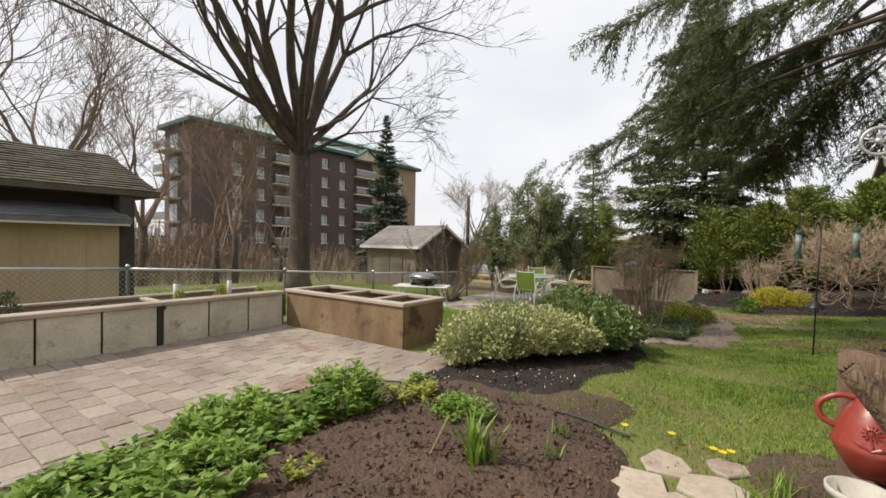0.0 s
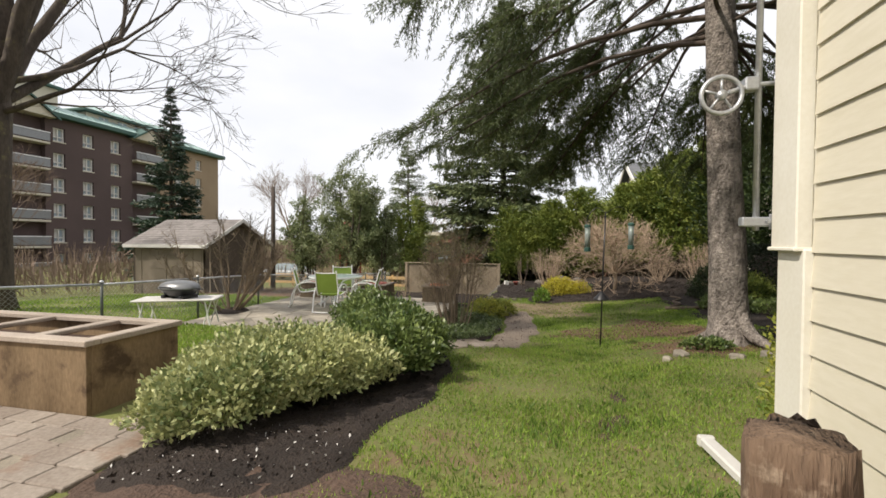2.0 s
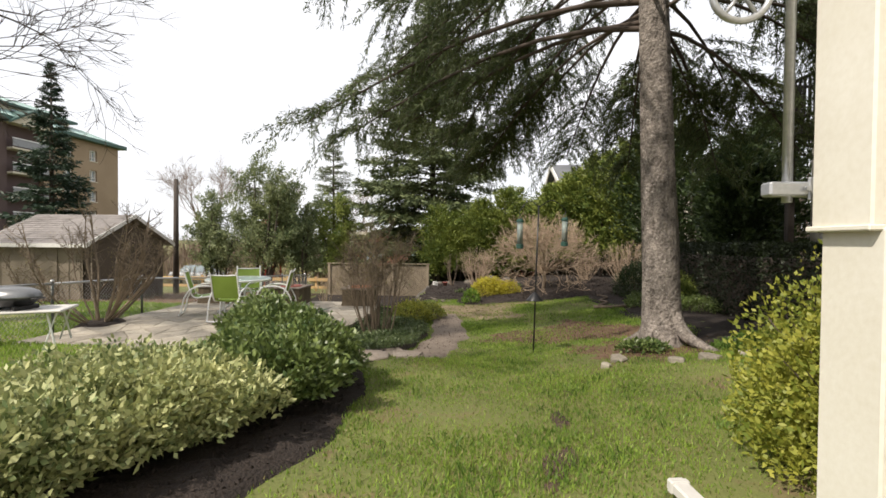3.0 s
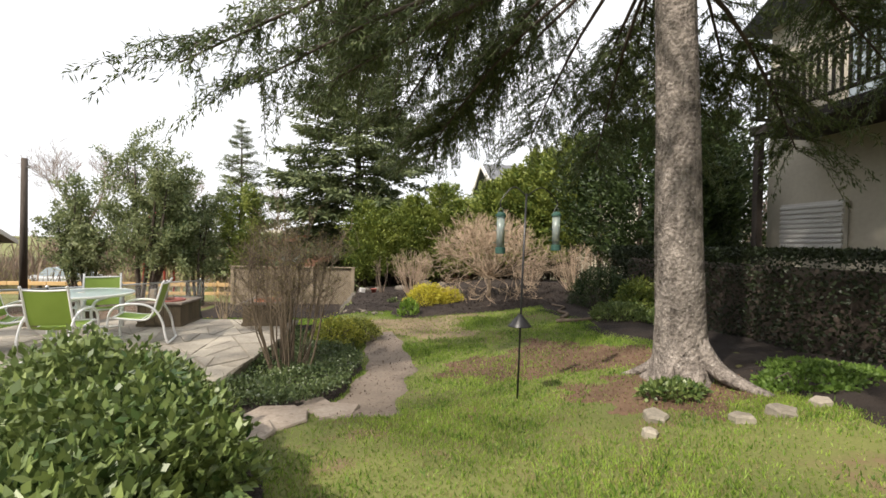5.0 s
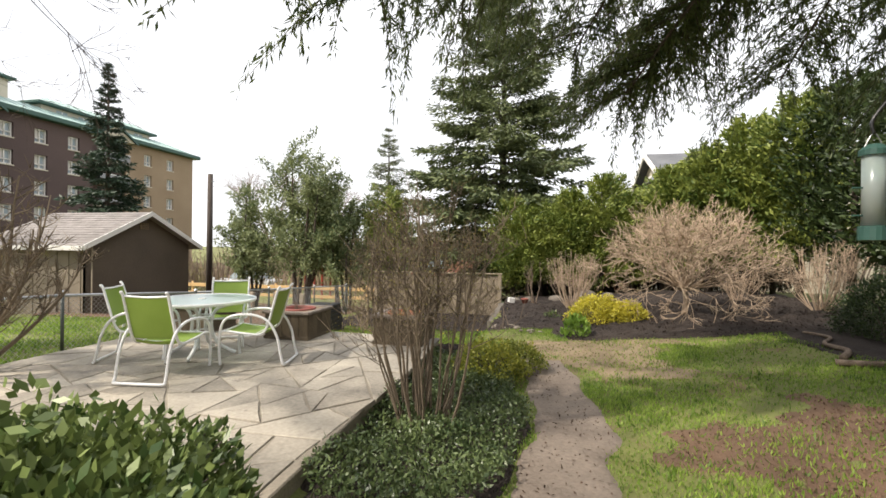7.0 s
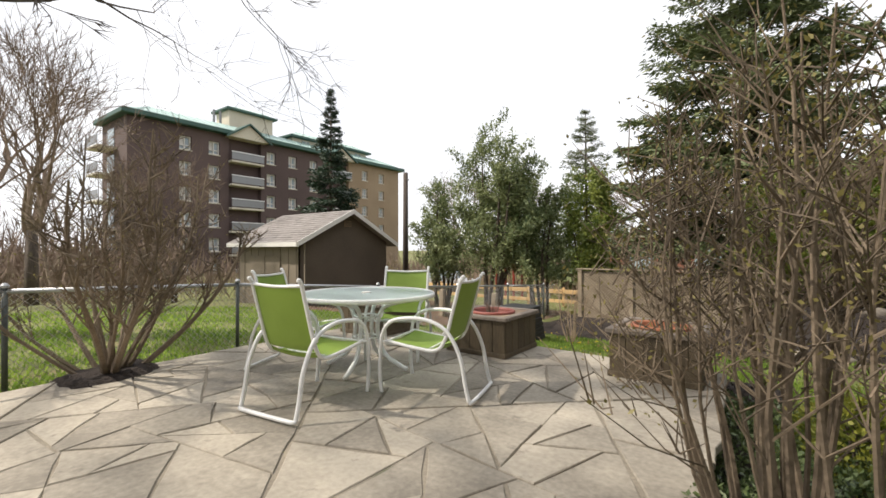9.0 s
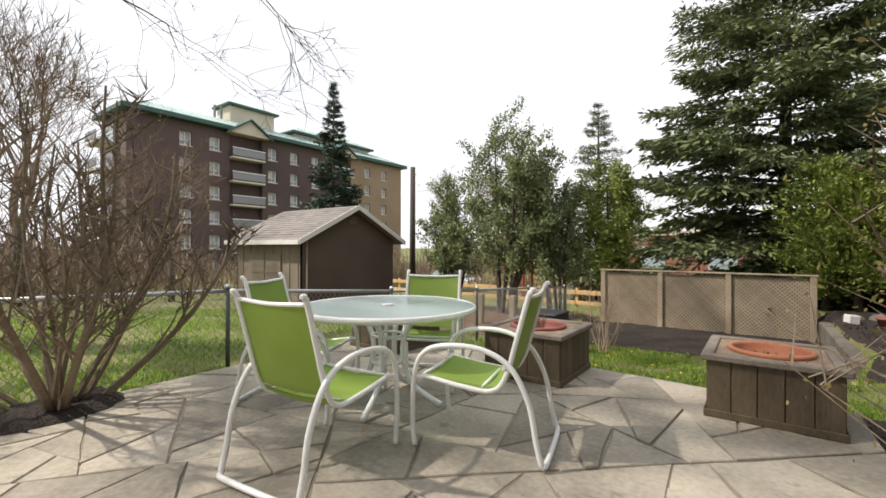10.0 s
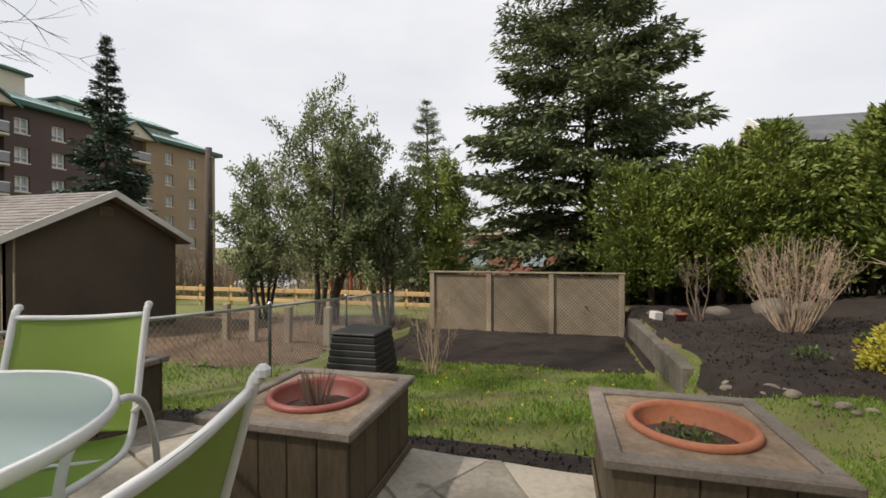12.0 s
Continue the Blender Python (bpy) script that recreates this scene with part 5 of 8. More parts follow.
hedge_rng = random.Random(12)
for k in range(17):
    cx = -1.5 + k * 0.52
    cy = 23.4 - 0.12 * max(0, cx - 2) ** 1.1 + hedge_rng.uniform(-0.5, 0.5)
    cedar((cx, cy), 2.8 + 0.28 * max(0, cx - 0.5) + hedge_rng.uniform(-0.7, 0.8), hedge_rng.uniform(0.75, 1.1), CEDAR, 50 + k, leaves=8600, label="tall yellow-green cedar of the back hedge", size=0.14, low=0.02 + 0.1 * hedge_rng.random())
# side cedars: CEDAR_DARK puts their shade into the foliage colour
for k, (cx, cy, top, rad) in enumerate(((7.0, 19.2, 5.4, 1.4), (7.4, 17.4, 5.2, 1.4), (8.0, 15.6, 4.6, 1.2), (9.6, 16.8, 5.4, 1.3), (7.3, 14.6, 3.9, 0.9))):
    cedar((cx, cy), top, rad, CEDAR_DARK, 70 + k, leaves=11000, label="cedar at the side boundary, shade put into its dark foliage colour")
for k, (cx, cy, top, rad) in enumerate(((3.7, 22.2, 3.9, 0.95), (4.6, 21.6, 4.4, 1.0), (5.5, 21.0, 5.0, 1.1), (6.4, 20.2, 5.4, 1.15))):
    cedar((cx, cy), top, rad, CEDAR, 90 + k, leaves=11000, label="tall shaded cedar at the corner of the garden")

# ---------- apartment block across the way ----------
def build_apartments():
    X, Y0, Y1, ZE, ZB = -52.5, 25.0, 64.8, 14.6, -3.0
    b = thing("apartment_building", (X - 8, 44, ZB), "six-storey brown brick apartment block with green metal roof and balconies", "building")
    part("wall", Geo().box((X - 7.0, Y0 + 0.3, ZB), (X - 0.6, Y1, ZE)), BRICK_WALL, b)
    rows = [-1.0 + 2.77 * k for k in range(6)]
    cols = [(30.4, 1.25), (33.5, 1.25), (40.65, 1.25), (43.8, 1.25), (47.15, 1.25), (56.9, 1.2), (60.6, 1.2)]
    balconies = [(35.15, 39.25), (49.4, 53.6)]
    TAN = 54.6
    # the brick skin is laid in strips so that every window and balcony is a real opening
    edges = sorted([(c - w / 2, c + w / 2, "window") for c, w in cols] + [(a, e, "balcony") for a, e in balconies])
    y = Y0
    for a, e, kind in edges + [(Y1, Y1, "")]:
        part("pier", Geo().box((X - 0.6, y, ZB), (X, a, ZE)), BRICK_WALL if a <= TAN + 1 else TAN_BRICK, b)
        if kind == "window":
            mat = BRICK_WALL if e < TAN else TAN_BRICK
            z = ZB
            for r in rows:
                part("spandrel", Geo().box((X - 0.6, a, z), (X - 0.002, e, r - 0.75)), mat, b)
                z = r + 0.75
                w = part("window", Geo().box((X - 0.5, a, r - 0.75), (X - 0.46, e, r + 0.75)), PANE, b)
                fr = Geo()
                for p, q in (((X - 0.46, a, r - 0.75), (X - 0.25, a + 0.12, r + 0.75)), ((X - 0.46, e - 0.12, r - 0.75), (X - 0.25, e, r + 0.75)), ((X - 0.46, a + 0.12, r + 0.63), (X - 0.25, e - 0.12, r + 0.75)),
                             ((X - 0.46, a + 0.12, r - 0.75), (X - 0.25, e - 0.12, r - 0.63)), ((X - 0.46, (a + e) / 2 - 0.05, r - 0.63), (X - 0.27, (a + e) / 2 + 0.05, r + 0.63)), ((X - 0.46, a + 0.12, r - 0.28), (X - 0.27, e - 0.12, r - 0.18))):
                    fr.box(p, q)
                part("window_frame", fr, WHITE_TRIM, w, "white window frame")
                part("blind", Geo().box((X - 0.455, a + 0.12, r - 0.15), (X - 0.44, (a + e) / 2 - 0.05, r + 0.63)), WHITE_PLASTIC, w)
                part("window_sill", Geo().box((X - 0.3, a - 0.05, r - 0.86), (X + 0.06, e + 0.05, r - 0.752)), STUCCO, w)
            part("spandrel", Geo().box((X - 0.6, a, z), (X - 0.002, e, ZE)), mat, b)
        elif kind == "balcony":
            part("recess", Geo().box((X - 1.9, a, ZB), (X - 1.8, e, ZE)), TAN_BRICK, b)
            for r in rows:
                bal = part("balcony", Geo().box((X - 1.8, a, r - 1.35), (X + 0.75, e, r - 1.12), 0.03), STUCCO, b)
                part("railing", Geo().box((X + 0.70, a + 0.02, r - 1.0), (X + 0.73, e - 0.02, r - 0.15)), GREY_METAL, bal)
                part("handrail", Geo().box((X + 0.67, a, r - 0.15), (X + 0.76, e, r - 0.07)), WHITE_METAL, bal)
                part("patio_door", Geo().box((X - 1.79, a + 0.6, r - 1.1), (X - 1.72, e - 1.2, r + 0.95)), PANE, bal)
            # small pediment over the stack of balconies
            m = (a + e) / 2
            g = Geo().add([(X + 0.9, a - 0.5, ZE - 0.2), (X + 0.9, e + 0.5, ZE - 0.2), (X + 0.9, m, ZE + 1.5), (X - 4, a - 0.5, ZE - 0.2), (X - 4, e + 0.5, ZE - 0.2), (X - 4, m, ZE + 1.5)], [(0, 1, 2), (3, 5, 4), (0, 2, 5, 3), (1, 4, 5, 2), (0, 3, 4, 1)])
            ped = part("pediment", g, STUCCO, b, "cream stucco pediment")
            g = Geo().add([(X + 1.2, a - 0.8, ZE - 0.2), (X + 1.2, m, ZE + 1.72), (X + 1.2, e + 0.8, ZE - 0.2), (X - 4, a - 0.8, ZE - 0.2), (X - 4, m, ZE + 1.72), (X - 4, e + 0.8, ZE - 0.2),
                           (X + 1.2, a - 0.8, ZE - 0.45), (X + 1.2, m, ZE + 1.5), (X + 1.2, e + 0.8, ZE - 0.45)], [(0, 1, 4, 3), (1, 2, 5, 4), (0, 6, 7, 1), (1, 7, 8, 2)])
            part("pediment_roof", g, GREEN_TRIM, ped)
        y = e
    # south end with its own balconies, in lighter brick
    part("south_wall", Geo().box((X - 7.0, Y0, ZB), (X - 0.6, Y0 + 0.3, ZE)), BRICK_WALL, b)
    for r in rows:
        for k, xa in enumerate((X - 6.0,)):
            bal = part("balcony", Geo().box((xa, Y0 - 1.7, r - 1.35), (xa + 3.4, Y0, r - 1.1), 0.03), STUCCO, b)
            part("railing", Geo().box((xa + 0.02, Y0 - 1.68, r - 1.0), (xa + 3.38, Y0 - 1.64, r - 0.1)), GREY_METAL, bal)
            part("patio_door", Geo().box((xa + 0.6, Y0 - 0.06, r - 1.08), (xa + 2.6, Y0 - 0.01, r + 0.95)), PANE, bal)
    # eaves band and hipped metal roof
    part("eave_band", Geo().box((X - 7.6, Y0 - 0.7, ZE), (X + 0.8, Y1 + 0.8, ZE + 0.55), 0.08), GREEN_TRIM, b)
    def hip(name, x0, x1, y0, y1, z0, h, inset, mat):
        g = Geo().add([(x0, y0, z0), (x1, y0, z0), (x1, y1, z0), (x0, y1, z0), (x0 + inset, y0 + inset, z0 + h), (x1 - inset, y0 + inset, z0 + h), (x1 - inset, y1 - inset, z0 + h), (x0 + inset, y1 - inset, z0 + h)],
                      [(0, 1, 5, 4), (1, 2, 6, 5), (2, 3, 7, 6), (3, 0, 4, 7), (4, 5, 6, 7), (3, 2, 1, 0)])
        r = part(name, g, mat, b)
        seams = Geo()
        yy = y0 + 1
        while yy < y1 - 1:
            yt = min(max(yy, y0 + inset), y1 - inset)
            seams.tube([(x1, yy, z0 + 0.03), (x1 - inset, yt, z0 + h + 0.03)], 0.05, 4)
            yy += 0.9
        tagged(part("seams", seams, mat, r), kind="stuff")
    hip("roof", X - 7.4, X + 0.5, Y0 - 0.4, Y1 + 0.4, ZE + 0.56, 1.5, 3.4, COPPER_ROOF)
    part("penthouse", Geo().box((X - 6.6, 37.0, ZE + 1.2), (X - 3.4, 43.0, ZE + 4.2)), STUCCO, b, "cream stucco roof house")
    part("penthouse_eave", Geo().box((X - 7.1, 36.5, ZE + 4.202), (X - 2.9, 43.5, ZE + 4.5), 0.05), GREEN_TRIM, b)
    hip("penthouse_roof", X - 7.0, X - 3.0, 36.6, 43.4, ZE + 4.51, 0.6, 1.6, COPPER_ROOF)
    part("upper_storey", Geo().box((X - 6.8, 45.6, ZE + 0.7), (X - 2.6, 59.6, ZE + 2.4)), STUCCO, b, "cream set-back top storey")
    for k in range(5):
        yy = 47.2 + k * 2.5
        w = part("window", Geo().box((X - 2.598, yy, ZE + 1.3), (X - 2.56, yy + 1.2, ZE + 2.2)), PANE, b)
        part("window_frame", Geo().box((X - 2.558, yy + 0.54, ZE + 1.3), (X - 2.52, yy + 0.66, ZE + 2.2)), WHITE_TRIM, w)
    part("upper_eave", Geo().box((X - 7.2, 44.9, ZE + 2.402), (X - 1.9, 60.3, ZE + 2.72), 0.05), GREEN_TRIM, b)
    hip("upper_roof", X - 7.1, X - 2.0, 45.0, 60.2, ZE + 2.73, 1.0, 2.2, COPPER_ROOF)
    for yy in (36.4, 37.2):
        part("flue", Geo().tube([(X - 4, yy - 1, ZE + 1.6), (X - 4, yy - 1, ZE + 3.9)], 0.16, 8), GREY_METAL, b)
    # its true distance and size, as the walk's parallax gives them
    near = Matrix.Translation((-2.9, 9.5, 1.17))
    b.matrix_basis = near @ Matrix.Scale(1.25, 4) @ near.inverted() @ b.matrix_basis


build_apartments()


# ---------- pole, low brick building, lumber, a parked car ----------
pole = thing("utility_pole", (-14.85, 23.4, -1.5), "dark wooden utility pole beyond the fence", "pole")
part("shaft", Geo().tube([(-14.85, 23.4, gz(-14.85, 23.4) - 0.2), (-14.83, 23.4, 4.62)], [0.14, 0.105], 10), POLE_WOOD, pole, smooth=True)
part("insulator", Geo().tube([(-14.83, 23.4, 4.25), (-14.6, 23.35, 4.28)], 0.025, 6), GREY_METAL, pole)

brick = thing("brick_building", (-6, 47, -2), "low orange brick building behind the garden trees", "building")
part("wall", Geo().box((-12.0, 46.0, -2.6), (8.0, 54.0, 2.1)), ORANGE_BRICK, brick)
part("roof_edge", Geo().box((-12.3, 45.7, 2.102), (8.3, 54.3, 2.5), 0.05), STUCCO, brick)
for k in range(4):
    xa = -10.5 + k * 4.6
    w = part("window", Geo().box((xa, 45.95, -0.4), (xa + 1.8, 45.998, 1.2)), PANE, brick)
    part("window_frame", Geo().box((xa - 0.1, 45.9, 1.2), (xa + 1.9, 45.948, 1.32)), WHITE_TRIM, w)
play = thing("red_play_structure", (-18.0, 33.0, -2), "red and blue play tower glimpsed through the trees", "play structure")
for dx in (0, 1.1):
    for dy in (0, 1.1):
        part("post", Geo().tube([(-14.4 + dx, 31 + dy, gz(-14, 31) - 0.1), (-14.4 + dx, 31 + dy, 2.9)], 0.07, 8), RED_CLAY, play)
part("platform", Geo().box((-14.5, 30.9, 0.2), (-13.2, 32.2, 0.32), 0.02), RED_CLAY, play)
part("panel", Geo().box((-14.35, 30.95, 0.34), (-13.35, 31.0, 1.1), 0.02), TERRACOTTA_RED, play)
part("canopy", Geo().add([(-14.6, 30.8, 2.6), (-13.1, 30.8, 2.6), (-13.1, 32.3, 2.6), (-14.6, 32.3, 2.6), (-13.85, 31.55, 3.2)], [(0, 1, 4), (1, 2, 4), (2, 3, 4), (3, 0, 4), (3, 2, 1, 0)]), RED_CLAY, play)

lumber = thing("timber_fence", (-16, 30, -2), "raw yellow timber fence across the lane", "fence")
for k in range(22):
    xa = -27 + k * 0.95
    part("rail", Geo().box((xa, 29.6, -1.05), (xa + 0.93, 29.68, -0.85), 0.01), NEW_WOOD, lumber)
    if k % 2 == 0:
        part("post", Geo().box((xa - 0.06, 29.69, gz(xa, 29.7) - 0.1), (xa + 0.06, 29.79, -0.75), 0.01), NEW_WOOD, lumber)
        part("rail", Geo().box((xa, 29.6, -0.62 - 0.9), (xa + 1.86, 29.66, -0.5 - 0.85), 0.01), NEW_WOOD, lumber)

car = thing("parked_car", (-21, 34, -2), "silver parked car half hidden beyond the fence", "car")
zc = gz(-21, 35)
part("body", Geo().box((-23.2, 34.2, zc + 0.3), (-18.9, 35.9, zc + 0.95), 0.16), CAR_PAINT, car)
part("cabin", Geo().add([(-22.4, 34.3, zc + 0.93), (-19.6, 34.3, zc + 0.93), (-19.6, 35.8, zc + 0.93), (-22.4, 35.8, zc + 0.93), (-21.9, 34.45, zc + 1.45), (-20.4, 34.45, zc + 1.45), (-20.4, 35.65, zc + 1.45), (-21.9, 35.65, zc + 1.45)],
                        [(0, 1, 5, 4), (1, 2, 6, 5), (2, 3, 7, 6), (3, 0, 4, 7), (4, 5, 6, 7)]), PANE, car)
for xa in (-22.4, -19.8):
    for yy in (34.15, 35.75):
        wh = part("wheel", Geo().tube([(xa, yy, zc + 0.32), (xa, yy + 0.2, zc + 0.32)], 0.32, 16), BLACK_PLASTIC, car)
        part("rim", Geo().tube([(xa, yy - 0.01, zc + 0.32), (xa, yy + 0.21, zc + 0.32)], 0.19, 12), GREY_METAL, wh)


# ---------- far house and the neighbour's house ----------
def gable_house(name, x0, x1, y0, y1, zb, ze, zp, label, wall, roof, ridge_x):
    h = thing(name, ((x0 + x1) / 2, (y0 + y1) / 2, zb), label, "house")
    part("wall", Geo().box((x0, y0, zb), (x1, y1, ze)), wall, h)
    o = 0.5
    if ridge_x:
        m = (y0 + y1) / 2
        g = Geo().add([(x0 - o, y0 - o, ze - 0.1), (x1 + o, y0 - o, ze - 0.1), (x1 + o, m, zp), (x0 - o, m, zp), (x1 + o, y1 + o, ze - 0.1), (x0 - o, y1 + o, ze - 0.1)], [(0, 1, 2, 3), (3, 2, 4, 5), (0, 5, 4, 1)])
        gg = Geo().add([(x0, y0, ze), (x0, y1, ze), (x0, m, zp - 0.25)], [(0, 1, 2)])
    else:
        m = (x0 + x1) / 2
        g = Geo().add([(x0 - o, y0 - o, ze - 0.1), (x0 - o, y1 + o, ze - 0.1), (m, y1 + o, zp), (m, y0 - o, zp), (x1 + o, y1 + o, ze - 0.1), (x1 + o, y0 - o, ze - 0.1)], [(0, 1, 2, 3), (3, 2, 4, 5), (0, 5, 4, 1)])
        gg = Geo().add([(x0, y0, ze), (x1, y0, ze), (m, y0, zp - 0.25)], [(0, 1, 2)])
    part("gable", gg, wall, h)
    part("roof", g, roof, h)
    if not ridge_x:
        for sgn in (-1, 1):
            xe = m + sgn * (x1 - x0 + 2 * o) / 2
            part("barge_board", Geo().add([(xe, y0 - o - 0.03, ze - 0.35), (xe, y0 - o - 0.03, ze), (m, y0 - o - 0.03, zp + 0.1), (m, y0 - o - 0.03, zp - 0.25), (xe, y0 - o, ze - 0.35), (xe, y0 - o, ze), (m, y0 - o, zp + 0.1), (m, y0 - o, zp - 0.25)],
                                          [(0, 1, 2, 3), (7, 6, 5, 4), (1, 5, 6, 2), (0, 3, 7, 4)]), WHITE_TRIM, h)
    return h


far = gable_house("far_house", 6.6, 17.0, 33.0, 39.0, -2.5, 5.7, 7.5, "distant house with grey gable roof above the cedars", STUCCO, SHINGLE_BLUE, True)
w = part("window", Geo().box((6.53, 35.2, 4.6), (6.58, 36.8, 6.0)), PANE, far)
for a, e in (((6.48, 35.1, 6.0), (6.528, 36.9, 6.12)), ((6.48, 35.1, 4.48), (6.528, 36.9, 4.6)), ((6.48, 35.95, 4.6), (6.528, 36.05, 6.0)), ((6.48, 35.1, 4.6), (6.528, 35.2, 6.0)), ((6.48, 36.8, 4.6), (6.528, 36.9, 6.0))):
    part("window_frame", Geo().box(a, e), WHITE_TRIM, w)
for ya, yb in ((32.5, 36.0), (39.5, 36.0)):
    part("barge_board", Geo().add([(6.02, ya, 5.35), (6.02, ya, 5.68), (6.02, yb, 7.6), (6.02, yb, 7.25), (6.1, ya, 5.35), (6.1, ya, 5.68), (6.1, yb, 7.6), (6.1, yb, 7.25)], [(0, 1, 2, 3), (7, 6, 5, 4), (1, 5, 6, 2), (0, 3, 7, 4)]), WHITE_TRIM, far)

nb = gable_house("neighbour_house", 8.6, 18.0, 5.0, 13.9, -0.3, 7.0, 9.4, "neighbour's cream house with an upper deck beyond the hedge", STUCCO, SHINGLE_BLUE, True)
deck = part("deck", Geo().box((7.2, 7.2, 4.0), (8.6, 12.95, 4.2), 0.02), DARK_BOARD, nb, "dark timber upper deck")
for y in (7.4, 10.1, 12.8):
    part("deck_post", Geo().box((7.25, y - 0.07, gz(7.3, y) - 0.1), (7.39, y + 0.07, 4.0), 0.01), DARK_BOARD, nb)
for zz in (4.35, 5.2):
    part("deck_rail", Geo().box((7.2, 7.2, zz), (7.28, 12.95, zz + 0.06), 0.008), DARK_BOARD, deck)
    part("deck_rail", Geo().box((7.282, 12.87, zz), (8.6, 12.95, zz + 0.06), 0.008), DARK_BOARD, deck)
for k in range(40):
    part("baluster", Geo().box((7.22, 7.25 + k * 0.14, 4.42), (7.26, 7.29 + k * 0.14, 5.19)), DARK_BOARD, deck)
for k in range(9):
    part("baluster", Geo().box((7.34 + k * 0.14, 12.89, 4.42), (7.38 + k * 0.14, 12.93, 5.19)), DARK_BOARD, deck)
blind = part("roller_shutter", Geo().box((8.48, 12.0, 1.62), (8.58, 13.4, 2.62)), WHITE_TRIM, nb, "ribbed white shutter")
for k in range(9):
    part("rib", Geo().box((8.44, 12.0, 1.65 + k * 0.105), (8.478, 13.4, 1.72 + k * 0.105), 0.008), WHITE_TRIM, blind)
part("lattice_skirt", Geo().box((7.3, 8.9, 1.2), (7.34, 9.3, 2.6)), DARK_BOARD, nb)
part("sliding_door", Geo().box((8.5, 8.2, 4.2), (8.58, 12.0, 6.2)), PANE, nb)


# ---------- thickets that close the distance ----------
def thicket(name, count, spread, height, colour, label, seed, leaf_mat=None, at=None):
    """A stand of leafless brush too fine to tell apart."""
    rng = np.random.default_rng(seed)
    cx, cy, dx, dy = spread
    x, y = rng.uniform(cx - dx, cx + dx, count), rng.uniform(cy - dy, cy + dy, count)
    z = ground_z(x, y) - 0.1
    c = np.stack([x, y, z], 1)
    a, b = leaf_axes(rng, count, np.array([0, 0, 2.2]), 0.5)
    ob = quads(name, c, a, b, rng.uniform(0.35, 1.0, count) * height, rng.uniform(0.03, 0.12, count) * height * 0.25, colour)
    tagged(ob, label, "shrubs", kind="stuff")
    m = count * 3
    x, y = rng.uniform(cx - dx, cx + dx, m), rng.uniform(cy - dy, cy + dy, m)
    c = np.stack([x, y, ground_z(x, y) + height * rng.uniform(0.1, 0.85, m) * (0.7 + 0.3 * np.sin(x * 1.1 + y * 0.7))], 1)
    a, b = leaf_axes(rng, m)
    ob = quads(name + "_twigs", c, a, b, rng.uniform(0.3, 0.9, m) * height * 0.2, rng.uniform(0.02, 0.08, m) * height * 0.2, leaf_mat or colour)
    tagged(ob, label, "shrubs", kind="stuff")


thicket("far_brush", 2600, (-36, 26, 12, 26), 4.0, TWIG, "grey-brown leafless brush before the apartment block", 1)
thicket("far_brush_north", 3000, (-14, 66, 30, 6), 6.0, TWIG, "grey-brown leafless woodland edge in the distance", 2)
thicket("far_brush_west", 2600, (-50, 4, 10, 22), 7.0, TWIG, "grey leafless woodland west of the yards", 3)
thicket("lane_brush", 1500, (-20, 36, 10, 3.5), 2.6, TWIG, "brown brush along the lane", 4, BUD)
thicket("far_brush_east", 2500, (22, 36, 9, 20), 7.0, TWIG_DARK, "dark woodland beyond the cedars", 5, CEDAR_DARK)
thicket("rough_weeds", 900, (-11.4, 20.9, 3.9, 4.2), 0.55, TWIG, "low dead weeds on rough ground beyond the fence", 7, TUFT)
# the strip behind the cedars is added to darken the gaps below them
thicket("cedar_gap_fill", 2400, (3.0, 24.7, 5.6, 0.6), 2.4, TWIG_DARK, "dark filler brush added for the shade under the cedar hedge", 8, CEDAR_DARK)
thicket("far_brush_south", 1200, (-2, -22, 34, 4), 6.0, TWIG_DARK, "trees along the street behind the house", 6, CEDAR_DARK)

